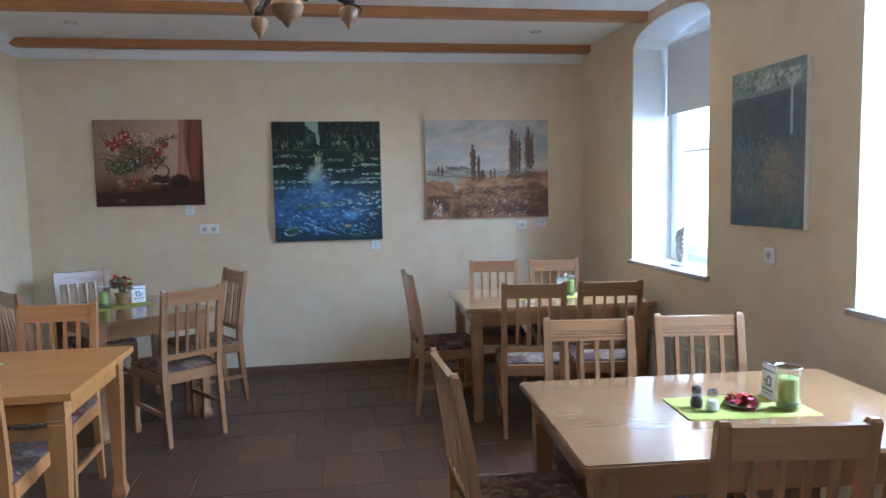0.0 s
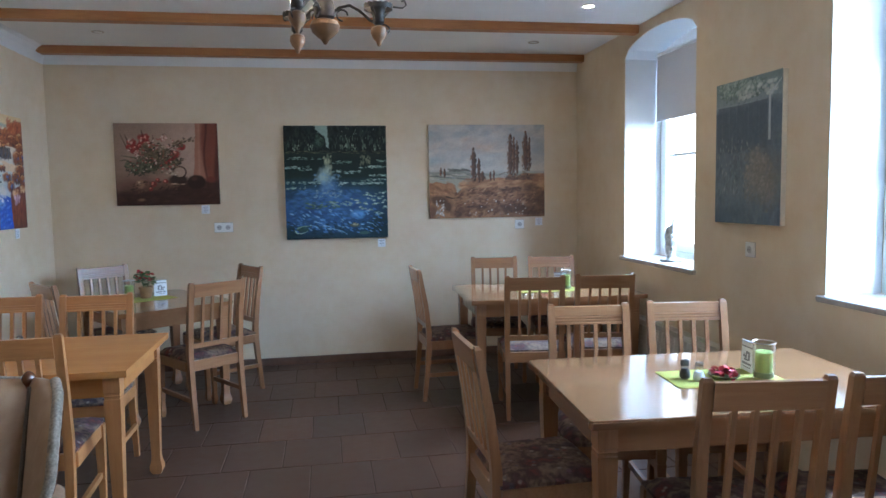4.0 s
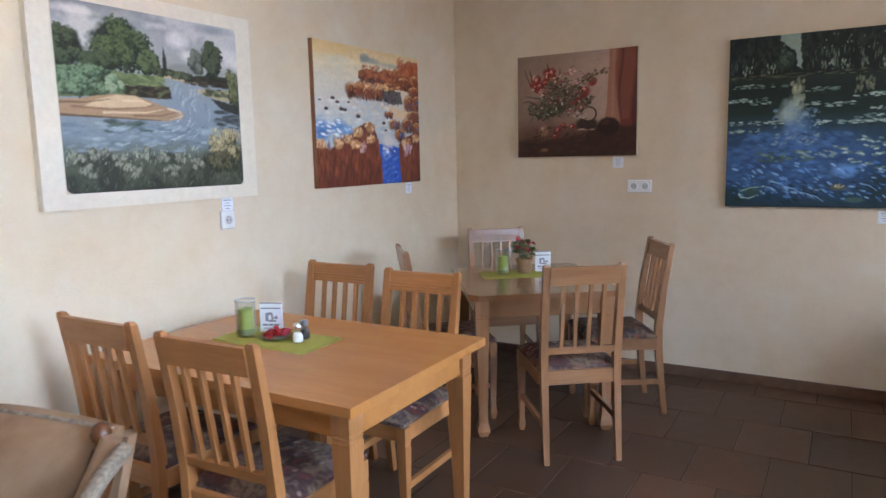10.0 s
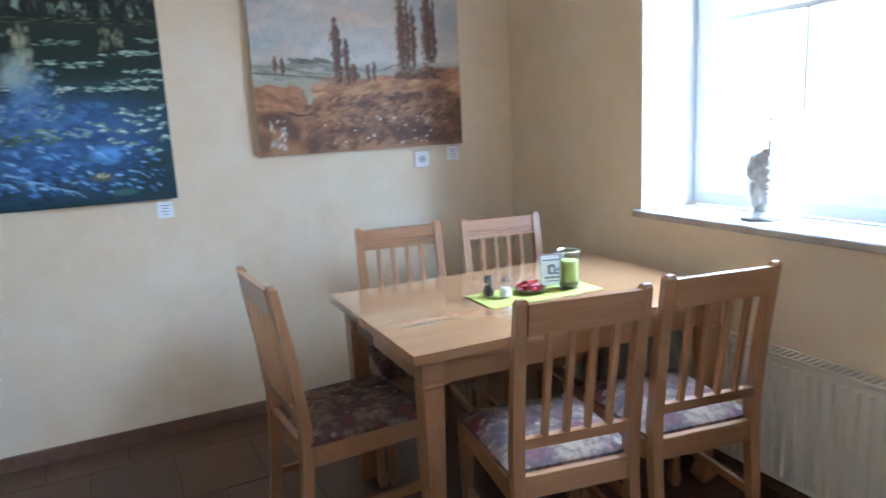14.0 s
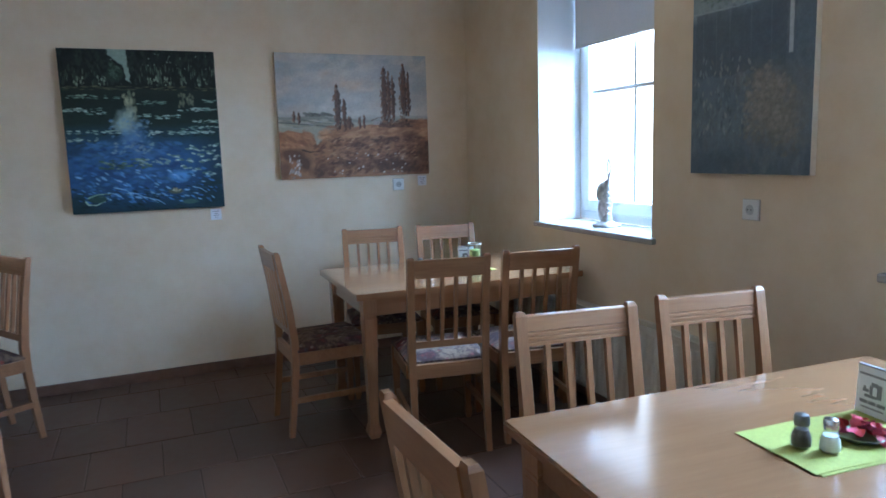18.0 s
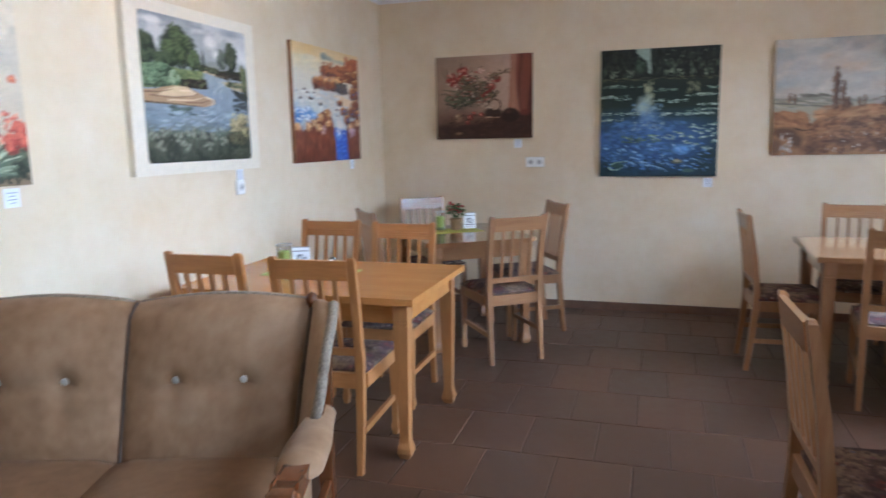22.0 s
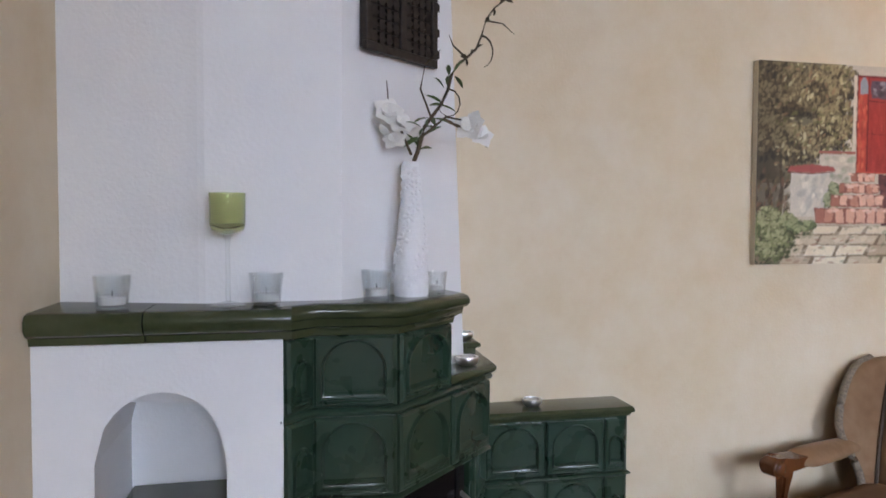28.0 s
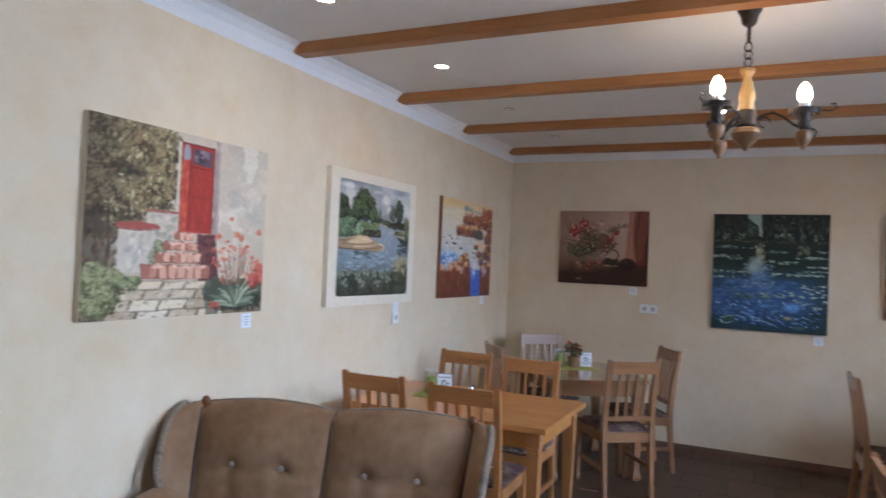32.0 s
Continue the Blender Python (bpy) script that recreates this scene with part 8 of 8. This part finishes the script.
p.area([(0.462, 0.86), (0.462, 0.915), (0.472, 0.94), (0.485, 0.945), (0.497, 0.92), (0.499, 0.86)], "9aa0aa", 0.003)
for y_ in (0.66, 0.825):
    p.line([(0.505, y_), (0.57, y_ - 0.003), (0.64, y_)], 0.005, "7d231c", 0.8)
p.line([(0.501, 0.46), (0.503, 0.70), (0.501, 0.94)], 0.005, "8a2a20", 0.85)
p.line([(0.455, 0.465), (0.55, 0.462), (0.645, 0.463)], 0.006, "d0583e", 0.8)
p.dabs(30, (0.455, 0.498, 0.47, 0.84), 0.008, ["d65a38", "be3f2a", "e07048"], 3.0, 0.55, 1.57, 0.1)
p.dabs(30, (0.51, 0.63, 0.47, 0.82), 0.010, ["bb3c2e", "a02f26", "c54636"], 3.0, 0.5, 1.57, 0.1)
p.rect(0.650, 0.685, 0.42, 1.0, "a89a98", 0.012, 0.85)
p.rect(0.648, 0.662, 0.42, 1.0, "7d6a68", 0.006, 0.7)
# garden wall and pillar
p.rect(0.28, 0.44, 0.40, 0.555, "c9beae", 0.008)
p.dabs(24, (0.29, 0.44, 0.40, 0.54), 0.014, ["b0a898", "d8cfc0", "9aa08a"], 1.6, 0.55)
p.rect(0.275, 0.45, 0.552, 0.570, "b0665a", 0.004)
p.rect(0.150, 0.335, 0.235, 0.465, "cbc2b4", 0.006)
p.dabs(26, (0.20, 0.33, 0.25, 0.45), 0.016, ["a9a79e", "dcd4c6", "b5b0a4"], 1.8, 0.55, 0.8, 0.6)
p.area([(0.135, 0.46), (0.15, 0.487), (0.25, 0.497), (0.345, 0.490), (0.36, 0.468), (0.25, 0.455)], "b2584c", 0.004)
p.line([(0.14, 0.458), (0.25, 0.452), (0.355, 0.463)], 0.006, "7a3a34", 0.7)
p.foliage(0.35, 0.33, 0.05, 0.09, ["5c6446", "7d855e", "a3a882"], 8, 10, 0.008, 1.8, 0.75)
# steps
p.area([(0.56, 0.46), (0.66, 0.455), (0.70, 0.20), (0.58, 0.19)], "6b4042", 0.010)
p.dabs(30, (0.58, 0.68, 0.20, 0.44), 0.012, ["7d4c48", "5a363a", "8f5a50"], 1.8, 0.7, 0.0, 0.3)
for x0_, x1_, y0_, y1_, n_ in ((0.425, 0.545, 0.412, 0.462, 4), (0.375, 0.568, 0.355, 0.410, 6), (0.335, 0.592, 0.286, 0.353, 6), (0.262, 0.640, 0.200, 0.284, 8)):
    p.rect(x0_, x1_, y0_, y1_, "985f4f", 0.008)
    bw = (x1_ - x0_) / n_
    for i in range(n_):
        cx_ = x0_ + bw * (i + 0.5) + p.r.uniform(-0.006, 0.006)
        lit_ = 0.15 < (i + 0.5) / n_ < 0.92
        p.area([(cx_ - bw * 0.40, y0_ + 0.008), (cx_ - bw * 0.43, y1_ - 0.012), (cx_ + bw * 0.36, y1_ - 0.006), (cx_ + bw * 0.42, y0_ + 0.006)], (("d9a78f", "cf967e", "e0b49d", "c58a72")[p.r.randint(4)] if lit_ else "b0705c"), 0.009, 20)
    p.dabs(n_, (x0_, x1_, y1_ - 0.020, y1_ - 0.006), 0.009, ["e6c4b2", "dfb5a0"], 2.0, 0.75, 0.0, 0.2)
# paving
p.below(lambda u: 0.195 + 0.0 * u, "86745c", 0.012)
for r_, (y0_, y1_) in enumerate(((0.150, 0.188), (0.098, 0.145), (0.042, 0.093), (-0.03, 0.036))):
    for i in range(5):
        sl = 0.055 * (3 - r_)
        bw = 0.125 + 0.012 * r_
        xb = 0.02 - 0.03 * r_ + i * bw + 0.10 + (0.05 if r_ % 2 else 0)
        if xb > 0.62:
            continue
        p.area([(xb + 0.008, y0_), (xb + 0.028, y1_), (xb + bw - 0.004 + 0.018, y1_), (xb + bw - 0.010, y0_)], ("d8ccb4", "c6b69c", "e0d6c0", "b9a68c")[p.r.randint(4)], 0.007, 16)
p.dabs(18, (0.12, 0.62, 0.0, 0.19), 0.012, ["e0d6c2", "cbbca2"], 2.4, 0.35, 0.1, 0.3)
p.dabs(14, (0.14, 0.60, 0.0, 0.20), 0.009, ["7d8260", "8c8c6a"], 2.2, 0.45, 0.3, 0.6)
p.dabs(12, (0.12, 0.50, 0.0, 0.16), 0.006, ["b07a64", "a0705c"], 3.0, 0.5, 0.1, 0.3)
p.foliage(0.07, 0.14, 0.14, 0.14, ["454a2e", "62683f", "83875a", "a3a378"], 18, 16, 0.0085, 1.8, 0.75)
p.foliage(0.22, 0.19, 0.09, 0.04, ["4f583a", "707a50", "969c70"], 8, 10, 0.008, 1.8, 0.75)
# flowers and the spiky plant
p.foliage(0.82, 0.11, 0.20, 0.11, ["2f382c", "465242", "5d6a54"], 20, 16, 0.012, 1.8, 0.75)
p.area([(0.62, 0.20), (0.70, 0.22), (0.74, 0.10), (0.70, -0.05), (0.62, -0.05)], "4c5648", 0.02, 12, 0.75)
for i in range(44):
    a_ = math.pi * (0.02 + 0.96 * p.r.rand())
    le = p.r.uniform(0.09, 0.165)
    bx, by = 0.815 + 0.012 * math.cos(a_), 0.045
    mx_, my = bx + le * 0.60 * math.cos(a_), by + le * 0.80 * math.sin(a_)
    p.line([(bx, by), (mx_, my), (bx + le * 1.15 * math.cos(a_), by + le * (1.15 * math.sin(a_) - 0.10 * abs(math.cos(a_))))], 0.0110, ("98a890", "b4c0a8", "77886f", "5a6b5a")[i % 4], 0.8)
for i in range(26):
    x0_ = p.r.uniform(0.72, 0.90)
    x1_ = 0.81 + (x0_ - 0.81) * 1.9 + p.r.uniform(-0.02, 0.02)
    y1_ = p.r.uniform(0.28, 0.45)
    p.line([(x0_, 0.17), ((x0_ + x1_) / 2, 0.28), (x1_, y1_)], 0.005, ("8a5a48", "6d5a44", "b0a48c", "9c6a54")[i % 4], 0.8)
    p.dabs(3, (x1_ - 0.014, x1_ + 0.014, y1_ - 0.008, y1_ + 0.014), 0.0065, ["cc5f48", "b8483a", "da8266", "e09a7c"], 1.7, 0.88, 0.8, 1.0)
p.dabs(30, (0.70, 0.96, 0.19, 0.34), 0.008, ["c8604c", "d98a74", "b04a3e", "dcc8b4"], 1.6, 0.8, 0.8, 1.0)
for x_, y_, r_ in ((0.81, 0.465, 0.026), (0.84, 0.455, 0.022), (0.775, 0.56, 0.016), (0.965, 0.49, 0.020), (0.685, 0.455, 0.020), (0.88, 0.50, 0.012), (0.70, 0.36, 0.014)):
    p.blob(x_, y_, r_, r_ * 0.9, "cc6a48", 0.95, 18, 0.9, 0.5)
    p.dab(x_ - r_ * 0.3, y_ + r_ * 0.3, r_ * 0.35, 1.4, 0.5, np.array(rgb("e89a68")), 0.85)
p.foliage(0.96, 0.22, 0.06, 0.075, ["8c3a32", "b54a3c", "cf6a54"], 10, 14, 0.009, 1.5, 0.8)
p.dabs(12, (0.66, 0.72, 0.02, 0.07), 0.009, ["b8483a", "cc5f48"], 1.4, 0.85)
p.tone(0.88, 0.97, (1.03, 0.99, 0.93), 1.10)
p.mottle(40, 34, 0.06)
hang("painting", at(0, -4.151, 1.674, 90), 1.014, 0.80, p, "painting of a red door above stone steps")


# ---------------------------------------------------------------- floor tiles
floor_ob = bpy.data.objects["floor"]
tile_meshes = []
for k_ in range(6):
    bm = bmesh.new()
    w, d = 0.325, 0.43
    box(bm, -w / 2 + 0.003, w / 2 - 0.003, -d / 2 + 0.003, d / 2 - 0.003, -0.006, 0.0, 0.0022)
    for v_ in bm.verts:
        if v_.co.z > -0.004:
            v_.co.z += random.uniform(-0.0006, 0.0002)
    me = bpy.data.meshes.new("tile")
    bm.to_mesh(me)
    bm.free()
    me.materials.append(M["tile"])
    tile_meshes.append(me)
row = 0
y = 0.215
while y > YS - 1.2:
    x = 0.0 + (0.155 if row % 2 else -0.015) - 0.325
    while x < XE + 0.2:
        if -0.12 < x < XE + 0.12 and (y > YS - 0.2 or x > 1.3):
            ob = new("tile", tile_meshes[random.randrange(6)])
            ob.location = (x, y - 0.215, random.uniform(-0.0004, 0.0004))
            ob.parent = floor_ob
        x += 0.325
    y -= 0.43
    row += 1
